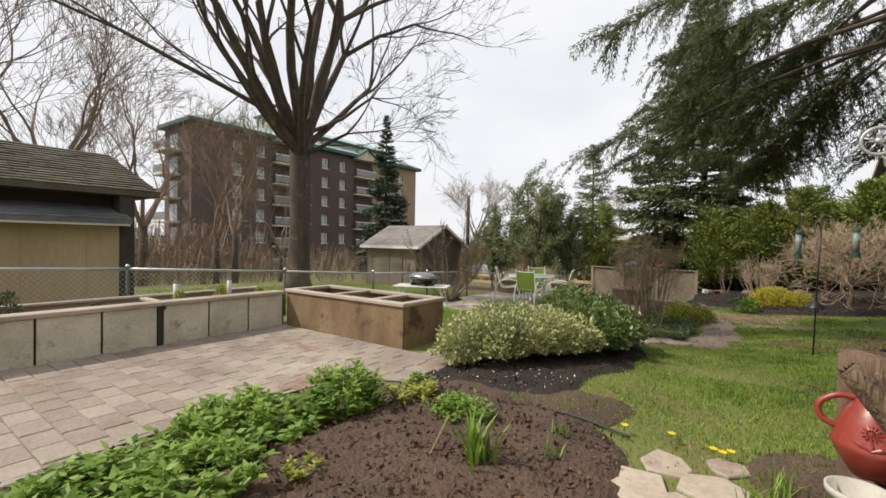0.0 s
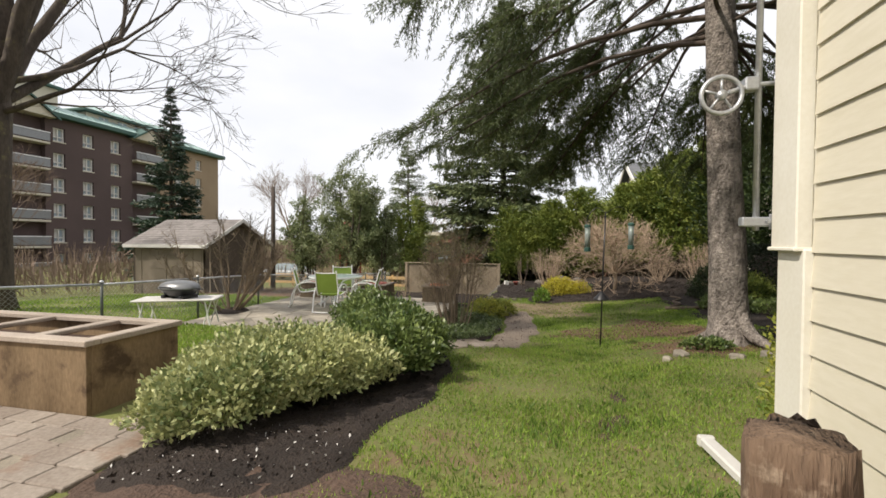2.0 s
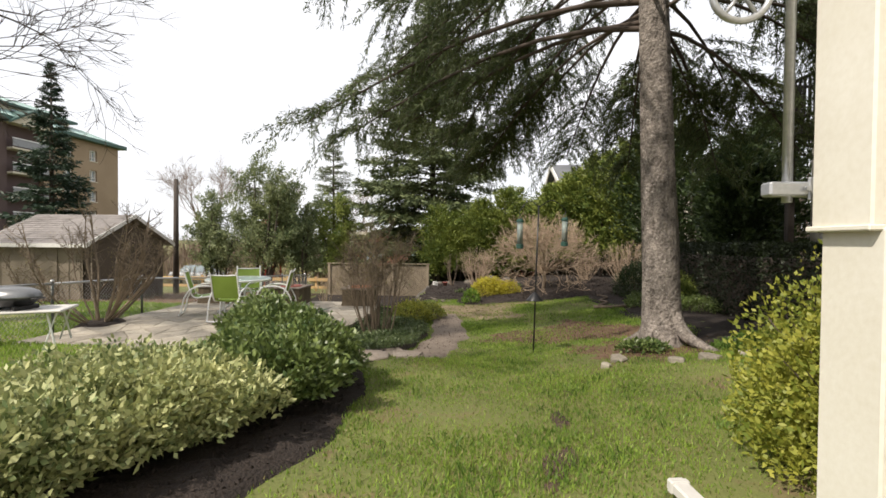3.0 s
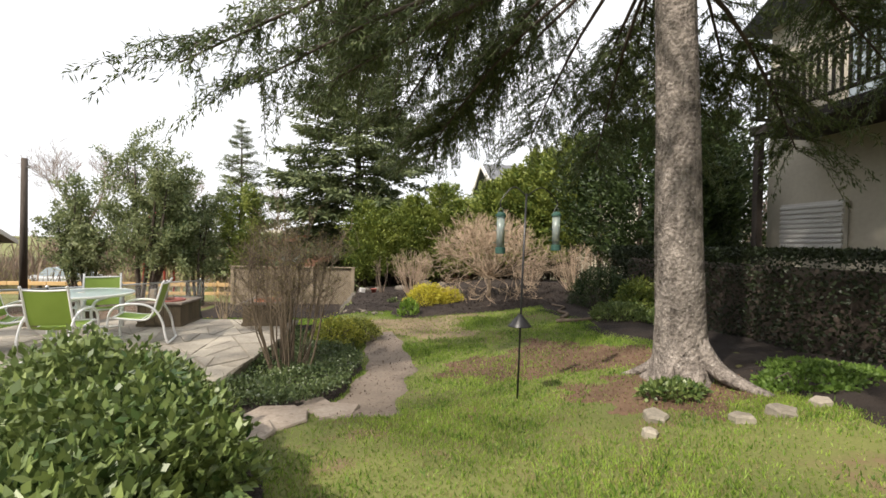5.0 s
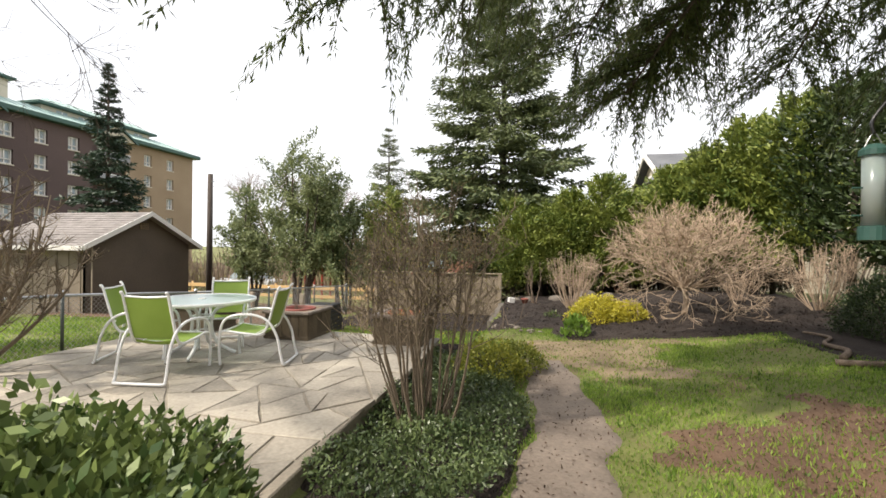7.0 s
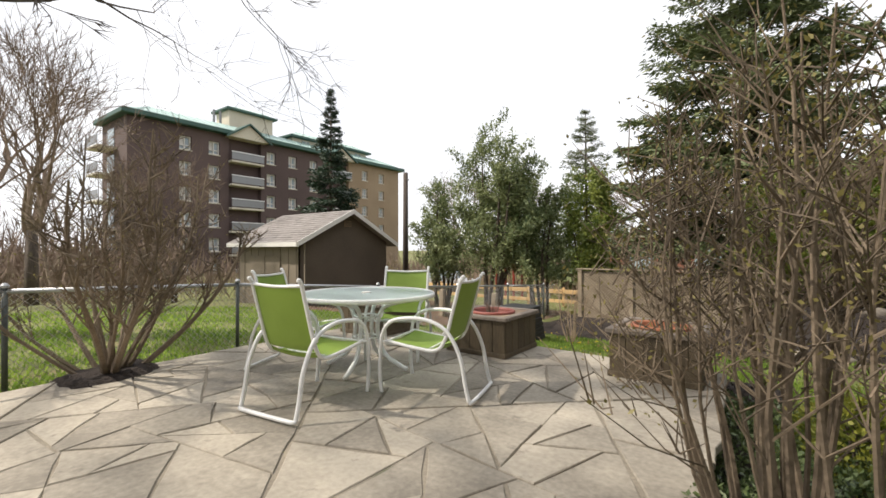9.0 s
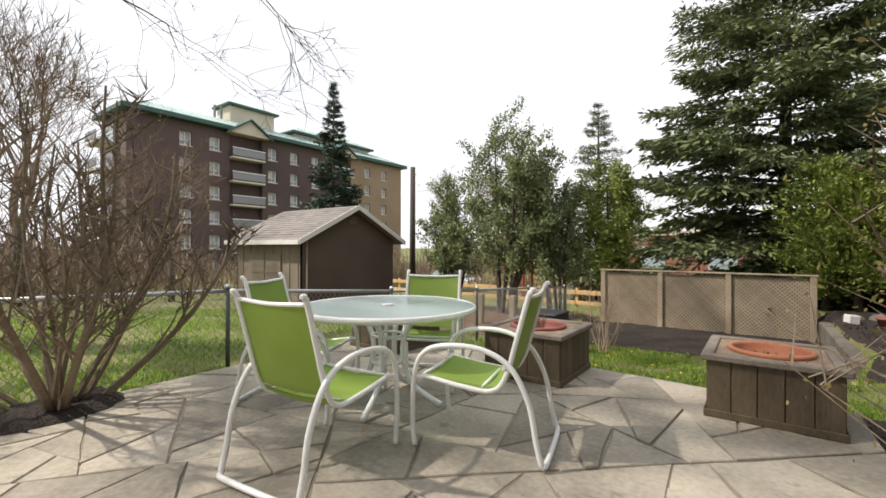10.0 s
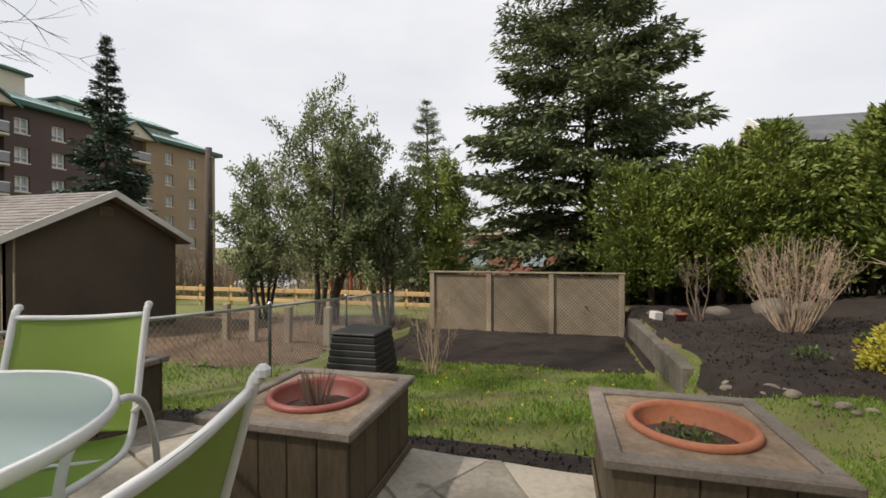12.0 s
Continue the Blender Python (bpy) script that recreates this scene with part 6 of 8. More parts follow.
# ---------- patio furniture ----------
def sling_chair():
    c = thing("patio_chair", (0, 0, 0), "white tubular patio chair with a lime green sling", "chair", "chairs round the patio table")
    w = 0.275
    for s in (-1, 1):
        x = s * w
        side = Geo().tube(arc([(x, 0.30, 0.012), (x, 0.315, 0.18), (x, 0.30, 0.44), (x, 0.235, 0.56), (x, 0.10, 0.605), (x, -0.10, 0.60), (x, -0.26, 0.52), (x, -0.36, 0.34), (x, -0.40, 0.14), (x, -0.43, 0.02)]), 0.0155, 8)
        part("arm_and_leg", side, WHITE_METAL, c, smooth=True)
        back = Geo().tube(arc([(s * 0.25, 0.27, 0.415), (s * 0.25, 0.0, 0.375), (s * 0.25, -0.16, 0.375), (s * 0.25, -0.235, 0.47), (s * 0.25, -0.30, 0.70), (s * 0.25, -0.355, 0.90), (s * 0.25, -0.375, 0.925)]), 0.0145, 8)
        part("seat_rail", back, WHITE_METAL, c, smooth=True)
        part("joint", Geo().tube([(s * 0.25, -0.22, 0.50), (x, -0.25, 0.525)], 0.012, 6), WHITE_METAL, c)
        part("joint", Geo().tube([(s * 0.25, 0.25, 0.41), (x, 0.305, 0.41)], 0.012, 6), WHITE_METAL, c)
        part("end_cap", Geo().lathe([(0.016, 0), (0.017, 0.015), (0.008, 0.024)], (s * 0.25, -0.378, 0.925), 8), WHITE_METAL, c)
    part("rear_runner", Geo().tube(arc([(-w, -0.43, 0.02), (-w + 0.03, -0.445, 0.016), (0, -0.45, 0.016), (w - 0.03, -0.445, 0.016), (w, -0.43, 0.02)], 4), 0.0155, 8), WHITE_METAL, c, smooth=True)
    part("front_bar", Geo().tube([(-0.25, 0.265, 0.412), (0.25, 0.265, 0.412)], 0.011, 8), WHITE_METAL, c, smooth=True)
    part("top_bar", Geo().tube(arc([(-0.25, -0.352, 0.895), (0, -0.365, 0.885), (0.25, -0.352, 0.895)], 4), 0.011, 8), WHITE_METAL, c, smooth=True)
    part("under_bar", Geo().tube([(-0.25, -0.08, 0.365), (0.25, -0.08, 0.365)], 0.010, 8), WHITE_METAL, c, smooth=True)
    def cloth(name, prof, dip):
        g, n = Geo(), 9
        vs, fs = [], []
        rows = arc(prof, 5)
        for lay in (0, 0.006):
            for p in rows:
                for k in range(n):
                    u = -1 + 2 * k / (n - 1)
                    vs.append((0.238 * u, p[1] - dip[1] * (1 - u * u), p[2] - dip[2] * (1 - u * u) - lay))
        m = len(rows)
        for i in range(m - 1):
            for k in range(n - 1):
                a = i * n + k
                fs.append((a, a + 1, a + n + 1, a + n))
                fs.append((m * n + a + n, m * n + a + n + 1, m * n + a + 1, m * n + a))
        g.add(vs, fs)
        return part(name, g, SLING, c, "lime green mesh sling", smooth=True)
    cloth("seat", [(0, 0.262, 0.418), (0, 0.0, 0.385), (0, -0.16, 0.382), (0, -0.20, 0.42)], (0, 0, 0.022))
    cloth("backrest", [(0, -0.212, 0.435), (0, -0.235, 0.49), (0, -0.30, 0.71), (0, -0.352, 0.895)], (0, 0.02, 0))
    return c


def facing(bx, by, fx, fy):
    """A chair whose back stands over (bx, by) and that faces (fx, fy)."""
    d = math.hypot(fx, fy)
    fx, fy = fx / d, fy / d
    return Matrix.Translation((bx + 0.36 * fx, by + 0.36 * fy, 0.012)) @ Matrix.Rotation(math.atan2(-fx, fy), 4, "Z")


chair = sling_chair()
chair.matrix_basis = facing(-4.70, 10.36, -0.12, 1.0)
for spot in ((-5.29, 12.44, 0.45, -0.89), (-3.83, 11.53, -1.0, -0.25), (-5.95, 11.10, 0.9, 0.43)):
    copy_thing(chair, facing(*spot))


def patio_table():
    x, y, z = -5.06, 11.57, 0.012
    t = thing("patio_table", (x, y, z), "round white patio table with a frosted glass top", "table")
    rim = Geo()
    rim.lathe([(0.632, 0.69), (0.656, 0.685), (0.666, 0.70), (0.663, 0.722), (0.652, 0.728), (0.646, 0.721)], (x, y, z), 56)
    rim.f = rim.f[:-2]
    part("rim", rim, WHITE_METAL, t, smooth=True)
    top = part("glass_top", Geo().lathe([(0.645, 0.712), (0.645, 0.720)], (x, y, z), 56), TABLE_GLASS, t, "frosted pale green glass")
    top.visible_shadow = True
    for k in range(4):
        a = math.radians(20 + 90 * k)
        ca, sa = math.cos(a), math.sin(a)
        prof = [(0.62, 0.695), (0.44, 0.665), (0.20, 0.60), (0.125, 0.46), (0.13, 0.30), (0.20, 0.14), (0.34, 0.05), (0.42, 0.012)]
        part("leg", Geo().tube(arc([(x + r * ca, y + r * sa, z + h) for r, h in prof], 4), 0.021, 8), WHITE_METAL, t, smooth=True)
    for h in (0.30, 0.50):
        part("leg_ring", Geo().tube([(x + 0.118 * math.cos(a), y + 0.118 * math.sin(a), z + h) for a in np.linspace(0, 2 * math.pi, 21)], 0.011, 6, cap=False), WHITE_METAL, t, smooth=True)
    hub = part("umbrella_hub", Geo().lathe([(0.018, 0.70), (0.045, 0.705), (0.045, 0.73), (0.03, 0.735), (0.02, 0.735)], (x, y, z), 16), WHITE_PLASTIC, t)


patio_table()


def square_planter(x0, x1, y0, y1, pot_mat, label, seed, growth):
    rng = random.Random(seed)
    z1, o = 0.437, 0.03
    x0, x1, y0, y1 = x0 + o, x1 - o, y0 + o, y1 - o
    p = thing("square_planter", ((x0 + x1) / 2, (y0 + y1) / 2, 0), label, "planter", "wooden planters on the patio")
    part("base", Geo().box((x0 + 0.03, y0 + 0.03, -0.01), (x1 - 0.03, y1 - 0.03, 0.02)), PLANTER_WOOD, p)
    n = 5
    for k in range(n):
        a, b = x0 + 0.002 + (x1 - x0 - 0.004) * k / n, x0 + 0.002 + (x1 - x0 - 0.004) * (k + 1) / n
        for yy in (y0, y1 - 0.022):
            part("board", Geo().box((a + 0.002, yy + rng.uniform(0, 0.003), 0.022), (b - 0.002, yy + 0.022, z1 - 0.045), 0.004), PLANTER_WOOD, p)
        a, b = y0 + 0.024 + (y1 - y0 - 0.048) * k / n, y0 + 0.024 + (y1 - y0 - 0.048) * (k + 1) / n
        for xx in (x0, x1 - 0.022):
            part("board", Geo().box((xx + rng.uniform(0, 0.003), a + 0.002, 0.022), (xx + 0.022, b - 0.002, z1 - 0.045), 0.004), PLANTER_WOOD, p)
    for a, b in (((x0 - 0.012, y0 - 0.014, 0.005), (x1 + 0.012, y0 - 0.002, 0.055)), ((x0 - 0.014, y0 - 0.001, 0.005), (x0 - 0.002, y1, 0.055)), ((x1 + 0.002, y0 - 0.001, 0.005), (x1 + 0.014, y1, 0.055))):
        part("skirting", Geo().box(a, b, 0.004), PLANTER_WOOD, p)
    f = 0.075
    for a, b in (((x0 - o, y0 - o, z1 - 0.043), (x1 + o, y0 + f - o, z1)), ((x0 - o, y1 - f + o, z1 - 0.043), (x1 + o, y1 + o, z1)), ((x0 - o, y0 + f - o + 0.002, z1 - 0.043), (x0 + f - o, y1 - f + o - 0.002, z1)), ((x1 - f + o, y0 + f - o + 0.002, z1 - 0.043), (x1 + o, y1 - f + o - 0.002, z1))):
        part("cap_board", Geo().box(a, b, 0.008), PLANTER_CAP, p)
    # inner deck of boards round the opening for the pot
    cx, cy, r = (x0 + x1) / 2, (y0 + y1) / 2, 0.238
    a0, a1, b0, b1, zt = x0 + f - o + 0.002, x1 - f + o - 0.002, y0 + f - o + 0.002, y1 - f + o - 0.002, z1 - 0.014
    g, n = Geo(), 32
    vs = []
    for z in (zt, zt - 0.02):
        for k in range(n):
            t = 2 * math.pi * k / n
            vs.append((cx + r * math.cos(t), cy + r * math.sin(t), z))
        for k in range(n):
            t = 2 * math.pi * k / n
            c, s = math.cos(t), math.sin(t)
            q = min((a1 - cx) / max(abs(c), 1e-6), (b1 - cy) / max(abs(s), 1e-6))
            vs.append((cx + q * c, cy + q * s, z))
    fs = [(k, n + k, n + (k + 1) % n, (k + 1) % n) for k in range(n)] + [(k, (k + 1) % n, 2 * n + (k + 1) % n, 2 * n + k) for k in range(n)]
    g.add(vs, fs)
    part("inner_top", g, PLANTER_TOP, p, "bleached flaking board top")
    pot = thing("round_pot", (cx, cy, 0.03), "round terracotta-coloured pot of dark soil set in a wooden planter", "pot", "pots set in planters")
    part("pot_body", Geo().lathe([(0.14, 0.03), (0.17, 0.035), (0.225, z1 - 0.02), (0.252, z1 - 0.022), (0.262, z1 - 0.002), (0.252, z1 + 0.014), (0.232, z1 + 0.014), (0.224, z1 - 0.006), (0.214, z1 - 0.10)], (cx, cy, 0), 36), pot_mat, pot, smooth=True)
    part("soil", Geo().lathe([(0.20, z1 - 0.13), (0.212, z1 - 0.085), (0.12, z1 - 0.07), (0.02, z1 - 0.062)], (cx, cy, 0), 24), SOIL, pot, "dark potting soil")
    r2 = np.random.default_rng(seed)
    if growth == "sprouts":
        c = np.stack([cx + r2.normal(size=160) * 0.075, cy + r2.normal(size=160) * 0.085, np.full(160, z1 - 0.07)], 1)
        a, b = leaf_axes(r2, 160, np.array([0, 0, 0.9]))
        tagged(quads("sprouts", c, a, b, r2.uniform(0.025, 0.055, 160), r2.uniform(0.012, 0.025, 160), EUONYMUS, pot, "small green sprouts"), kind="stuff")
    else:
        g = Geo()
        for k in range(26):
            a = r2.uniform(0, 6.28)
            rr = r2.uniform(0, 0.05)
            x, y = cx + rr * math.cos(a), cy + rr * math.sin(a)
            g.tube([(x, y, z1 - 0.08), (x + 0.06 * math.cos(a), y + 0.06 * math.sin(a), z1 + r2.uniform(0.05, 0.12))], [0.005, 0.002], 4)
        part("stubble", g, TWIG, pot, "cut dry stems")


square_planter(-3.12, -2.33, 12.66, 13.50, TERRACOTTA, "square stained wooden planter with an orange pot on the patio", 1, "sprouts")
square_planter(-4.89, -4.10, 12.62, 13.46, TERRACOTTA_RED, "square stained wooden planter with a dull red pot beside the table", 2, "stubble")
square_planter(-6.75, -5.95, 12.66, 13.50, TERRACOTTA_RED, "square stained wooden planter at the fence side of the patio", 3, "stubble")


# ---------- grill on its folding table ----------
def grill_table():
    x, y, z = -5.95, 7.62, gz(-5.9, 7.6)
    t = thing("folding_table", (x, y, z), "low white folding table on the grass holding a grill", "table")
    h = 0.46
    m = Matrix.Translation((x, y, 0)) @ Matrix.Rotation(0.45, 4, "Z")
    part("tabletop", Geo().box((-0.62, -0.30, z + h - 0.035), (0.62, 0.30, z + h), 0.012, m), WHITE_PLASTIC, t)
    for s in (-1, 1):
        for q in (-1, 1):
            part("leg", Geo().tube([m @ Vector((s * 0.45, q * 0.24, z + h - 0.03)), m @ Vector((s * 0.54, q * 0.25, z - 0.01))], 0.013, 7), WHITE_METAL, t)
            part("leg", Geo().tube([m @ Vector((s * 0.55, q * 0.22, z + h - 0.03)), m @ Vector((s * 0.42, q * 0.23, z - 0.01))], 0.010, 7), WHITE_METAL, t)
    g = thing("portable_grill", (x, y, z + h), "black portable gas grill with a grey domed lid", "grill")
    zt = z + h
    part("firebox", Geo().lathe([(0.14, 0.035), (0.22, 0.06), (0.29, 0.14), (0.31, 0.155)], (x, y, zt), 24, 1.15, 0.8), BLACK_METAL, g, smooth=True)
    lid = part("lid", Geo().lathe([(0.315, 0.16), (0.315, 0.175), (0.28, 0.235), (0.20, 0.275), (0.08, 0.293), (0.02, 0.295)], (x, y, zt), 24, 1.15, 0.8), GREY_METAL, g, "grey domed lid", smooth=True)
    part("handle", Geo().tube([(x + 0.10, y - 0.27, zt + 0.19), (x + 0.10, y - 0.30, zt + 0.20), (x - 0.10, y - 0.30, zt + 0.20), (x - 0.10, y - 0.27, zt + 0.19)], 0.012, 6), BLACK_METAL, lid)
    for s in (-1, 1):
        part("foot", Geo().box((x + s * 0.2 - 0.03, y - 0.16, zt), (x + s * 0.2 + 0.03, y + 0.16, zt + 0.06), 0.01), BLACK_METAL, g)
        part("side_handle", Geo().tube([(x + s * 0.33, y - 0.07, zt + 0.14), (x + s * 0.40, y - 0.06, zt + 0.15), (x + s * 0.40, y + 0.06, zt + 0.15), (x + s * 0.33, y + 0.07, zt + 0.14)], 0.011, 6), BLACK_METAL, g)


grill_table()


# ---------- composter ----------
def composter():
    x, y = -6.15, 17.1
    z = gz(x, y)
    c = thing("compost_bin", (x, y, z), "black slatted plastic compost bin by the fence", "compost bin")
    for k in range(7):
        s = 0.42 - k * 0.012
        part("panel", Geo().box((x - s, y - s, z + k * 0.095 - 0.02), (x + s, y + s, z + k * 0.095 + 0.07), 0.012), BLACK_PLASTIC, c)
    part("lid", Geo().box((x - 0.36, y - 0.36, z + 0.652), (x + 0.36, y + 0.36, z + 0.70), 0.02), BLACK_PLASTIC, c)


composter()


# ---------- bird-feeder pole ----------
def feeders():
    x, y = 0.98, 8.96
    z0 = gz(x, y)
    p = thing("feeder_pole", (x, y, z0), "thin black shepherd's-hook pole with a cone baffle", "pole")
    part("rod", Geo().tube([(x, y, z0 - 0.05), (x + 0.03, y + 0.01, 1.2), (x + 0.06, y + 0.02, 2.15)], 0.012, 8), BLACK_METAL, p, smooth=True)
    part("baffle", Geo().lathe([(0.015, 0.10), (0.03, 0.085), (0.125, -0.02), (0.13, -0.03), (0.12, -0.03)], (x + 0.01, y, 0.74), 20), BLACK_METAL, p, "dark cone squirrel baffle", smooth=True)
    top = Vector((x + 0.06, y + 0.02, 2.12))
    for nm, dx, dy, hz in (("r", 0.50, 0.27, 2.03), ("l", -0.22, 0.02, 1.99)):
        end = Vector((x + dx, y + dy, hz))
        mid = (top + end) / 2 + Vector((0, 0, 0.16))
        part("hook", Geo().tube(arc([top, mid, end + Vector((0, 0, 0.08)), end]), 0.007, 6), BLACK_METAL, p, smooth=True)
        f = thing("bird_feeder", tuple(end), "green tube bird feeder hanging from a hook", "bird feeder", "feeders on the pole")
        b = end.z - 0.50
        c = (end.x, end.y, 0)
        part("tube", Geo().lathe([(0.043, b + 0.07), (0.043, b + 0.40)], c, 16), TABLE_GLASS, f, "clear seed tube", smooth=True)
        part("seed", Geo().lathe([(0.036, b + 0.072), (0.036, b + 0.28)], c, 12), NEEDLES, f)
        part("lid", Geo().lathe([(0.055, b + 0.40), (0.055, b + 0.425), (0.03, b + 0.45), (0.008, b + 0.455)], c, 16), GREEN_TRIM, f)
        part("base", Geo().lathe([(0.03, b), (0.055, b + 0.005), (0.055, b + 0.07), (0.04, b + 0.072)], c, 16), GREEN_TRIM, f)
        part("bail", Geo().tube(arc([(end.x - 0.045, end.y, b + 0.42), (end.x, end.y, b + 0.505), (end.x + 0.045, end.y, b + 0.42)], 4), 0.003, 5), GREY_METAL, f)
        for k in range(2):
            part("perch", Geo().tube([(end.x - 0.085, end.y, b + 0.12 + 0.13 * k), (end.x + 0.085, end.y, b + 0.12 + 0.13 * k)], 0.004, 5), GREEN_TRIM, f)


feeders()

# ---------- shrubs ----------
def cane_shrub(name, at, top, spread, canes, colour, label, seed, r0=0.013, sides_n=7, twigs=4, buds=None, bud_n=0, start=0.10, flat=0.12, clear=0.3):
    """Many canes from one root, each carrying side shoots and fine twigs towards a clipped top."""
    x, y = at
    z = gz(x, y) - 0.03
    t = thing(name, (x, y, z), label, "shrub")
    rng = random.Random(seed)
    tips, H = [], top - z
    for k in range(canes):
        g = Geo()
        a, q = rng.uniform(0, 2 * math.pi), math.sqrt(rng.random())
        s0 = start * q
        h = H * (1 - flat * rng.random() - 0.22 * q * q)
        e = Vector((x + spread * q * math.cos(a), y + spread * q * math.sin(a), z + h))
        p0 = Vector((x + s0 * math.cos(a), y + s0 * math.sin(a), z))
        def cane(f):
            bow = Vector((math.cos(a), math.sin(a), 0)) * spread * q * 0.18 * math.sin(f * math.pi)
            return p0 + (e - p0) * f + bow + Vector((0.03 * math.sin(7 * f + k), 0.03 * math.cos(6 * f + 2 * k), 0))
        rr = r0 * rng.uniform(0.65, 1.15)
        g.tube([cane(i / 6) for i in range(7)], [rr * (1 - 0.75 * i / 6) for i in range(7)], 5, cap=False)
        for m in range(sides_n):
            f = rng.uniform(clear, 0.92)
            b = cane(f)
            w = Vector((rng.gauss(0, 0.5) + 0.4 * math.cos(a), rng.gauss(0, 0.5) + 0.4 * math.sin(a), rng.uniform(0.5, 1.2))).normalized()
            L = H * rng.uniform(0.14, 0.30) * (1.15 - 0.6 * f)
            mid, end = b + w * L * 0.5, b + w * L + Vector((0, 0, 0.06 * L))
            g.tube([b, mid + Vector((0, 0, -0.02)), end], [rr * 0.34, rr * 0.22, 0.0014], 4, cap=False)
            tips.append(end)
            for n in range(twigs):
                c = b + (end - b) * rng.uniform(0.25, 0.95)
                v = Vector((rng.gauss(0, 0.6), rng.gauss(0, 0.6), rng.uniform(0.2, 1.0))).normalized()
                tip = c + v * L * rng.uniform(0.25, 0.55)
                g.tube([c, tip], [rr * 0.2 + 0.001, 0.0012], 3, cap=False)
                tips.append(tip)
        part("cane", g, colour, t)
    if buds:
        r = np.random.default_rng(seed)
        pick = np.array([tuple(tips[i]) for i in r.integers(0, len(tips), bud_n)])
        c = pick + r.normal(size=(bud_n, 3)) * 0.04
        d, e = leaf_axes(r, bud_n, np.array([0, 0, 0.8]))
        tagged(quads("bud_mass", c, d, e, r.uniform(0.012, 0.028, bud_n), r.uniform(0.006, 0.014, bud_n), buds, t), kind="stuff")
    return t


cane_shrub("bare_shrub", (-1.80, 10.62), 2.14, 0.68, 32, TWIG_BROWN, "clipped leafless shrub with many upright brown stems", 41, r0=0.0165, start=0.26, sides_n=9, twigs=6, buds=BUD, bud_n=4200, clear=0.38, flat=0.2)
cane_shrub("bare_shrub", (-6.92, 10.05), 2.45, 1.35, 16, TWIG_BROWN, "spreading leafless shrub in a soil pocket by the fence", 42, r0=0.03, sides_n=12, twigs=6, buds=BUD, bud_n=900, clear=0.22, flat=0.3)
cane_shrub("beige_shrub", (0.3, 19.0), 1.48, 0.72, 46, TWIG_PALE, "dense upright shrub of pale dry stems", 43, r0=0.011, sides_n=6, twigs=3)
cane_shrub("beige_shrub", (4.3, 18.8), 1.15, 0.5, 30, TWIG_PALE, "small upright shrub of pale dry stems", 44, r0=0.010, sides_n=6, twigs=3)
cane_shrub("russet_shrub", (5.1, 17.0), 1.75, 0.75, 40, TWIG_PALE, "russet leafless shrub beside the dark hedge", 45, r0=0.011, sides_n=6, twigs=3)
cane_shrub("low_twig_shrub", (-5.2, 17.6), 0.62, 0.42, 16, TWIG_PALE, "thin leafless shrub on the lower lawn", 46, r0=0.011, sides_n=5, twigs=3)
cane_shrub("white_stem_shrub", (-0.7, 20.0), 1.15, 0.35, 5, GREY_LOG, "pale-barked sapling in the back bed", 47, r0=0.02, sides_n=5, twigs=2)


def umbrella_shrub():
    """A grafted weeping shrub: short stem and a dome of fine pale twigs."""
    x, y = 2.42, 16.8
    z = gz(x, y) - 0.03
    t = thing("dome_shrub", (x, y, z), "leafless dome-shaped shrub of fine pinkish-beige twigs", "shrub")
    rng = random.Random(51)
    part("trunk", Geo().tube([(x, y, z), (x + 0.05, y, z + 0.4), (x - 0.02, y, z + 0.75)], [0.07, 0.055, 0.05], 8), TWIG_PALE, t, smooth=True)
    for k in range(46):
        g, tips = Geo(), []
        a = k * 2.4
        lean = 0.3 + 2.3 * (k % 7) / 6
        branching(g, (x, y, z + 0.62), (math.cos(a) * lean, math.sin(a) * lean, 0.75), 0.74, 0.019, 5, rng, 0.62, tips, rise=0.06, kids=(2, 3), shrink=0.70, sides=4, bend=0.16, least=0.0058)
        part("branch", g, TWIG_PALE, t)


umbrella_shrub()


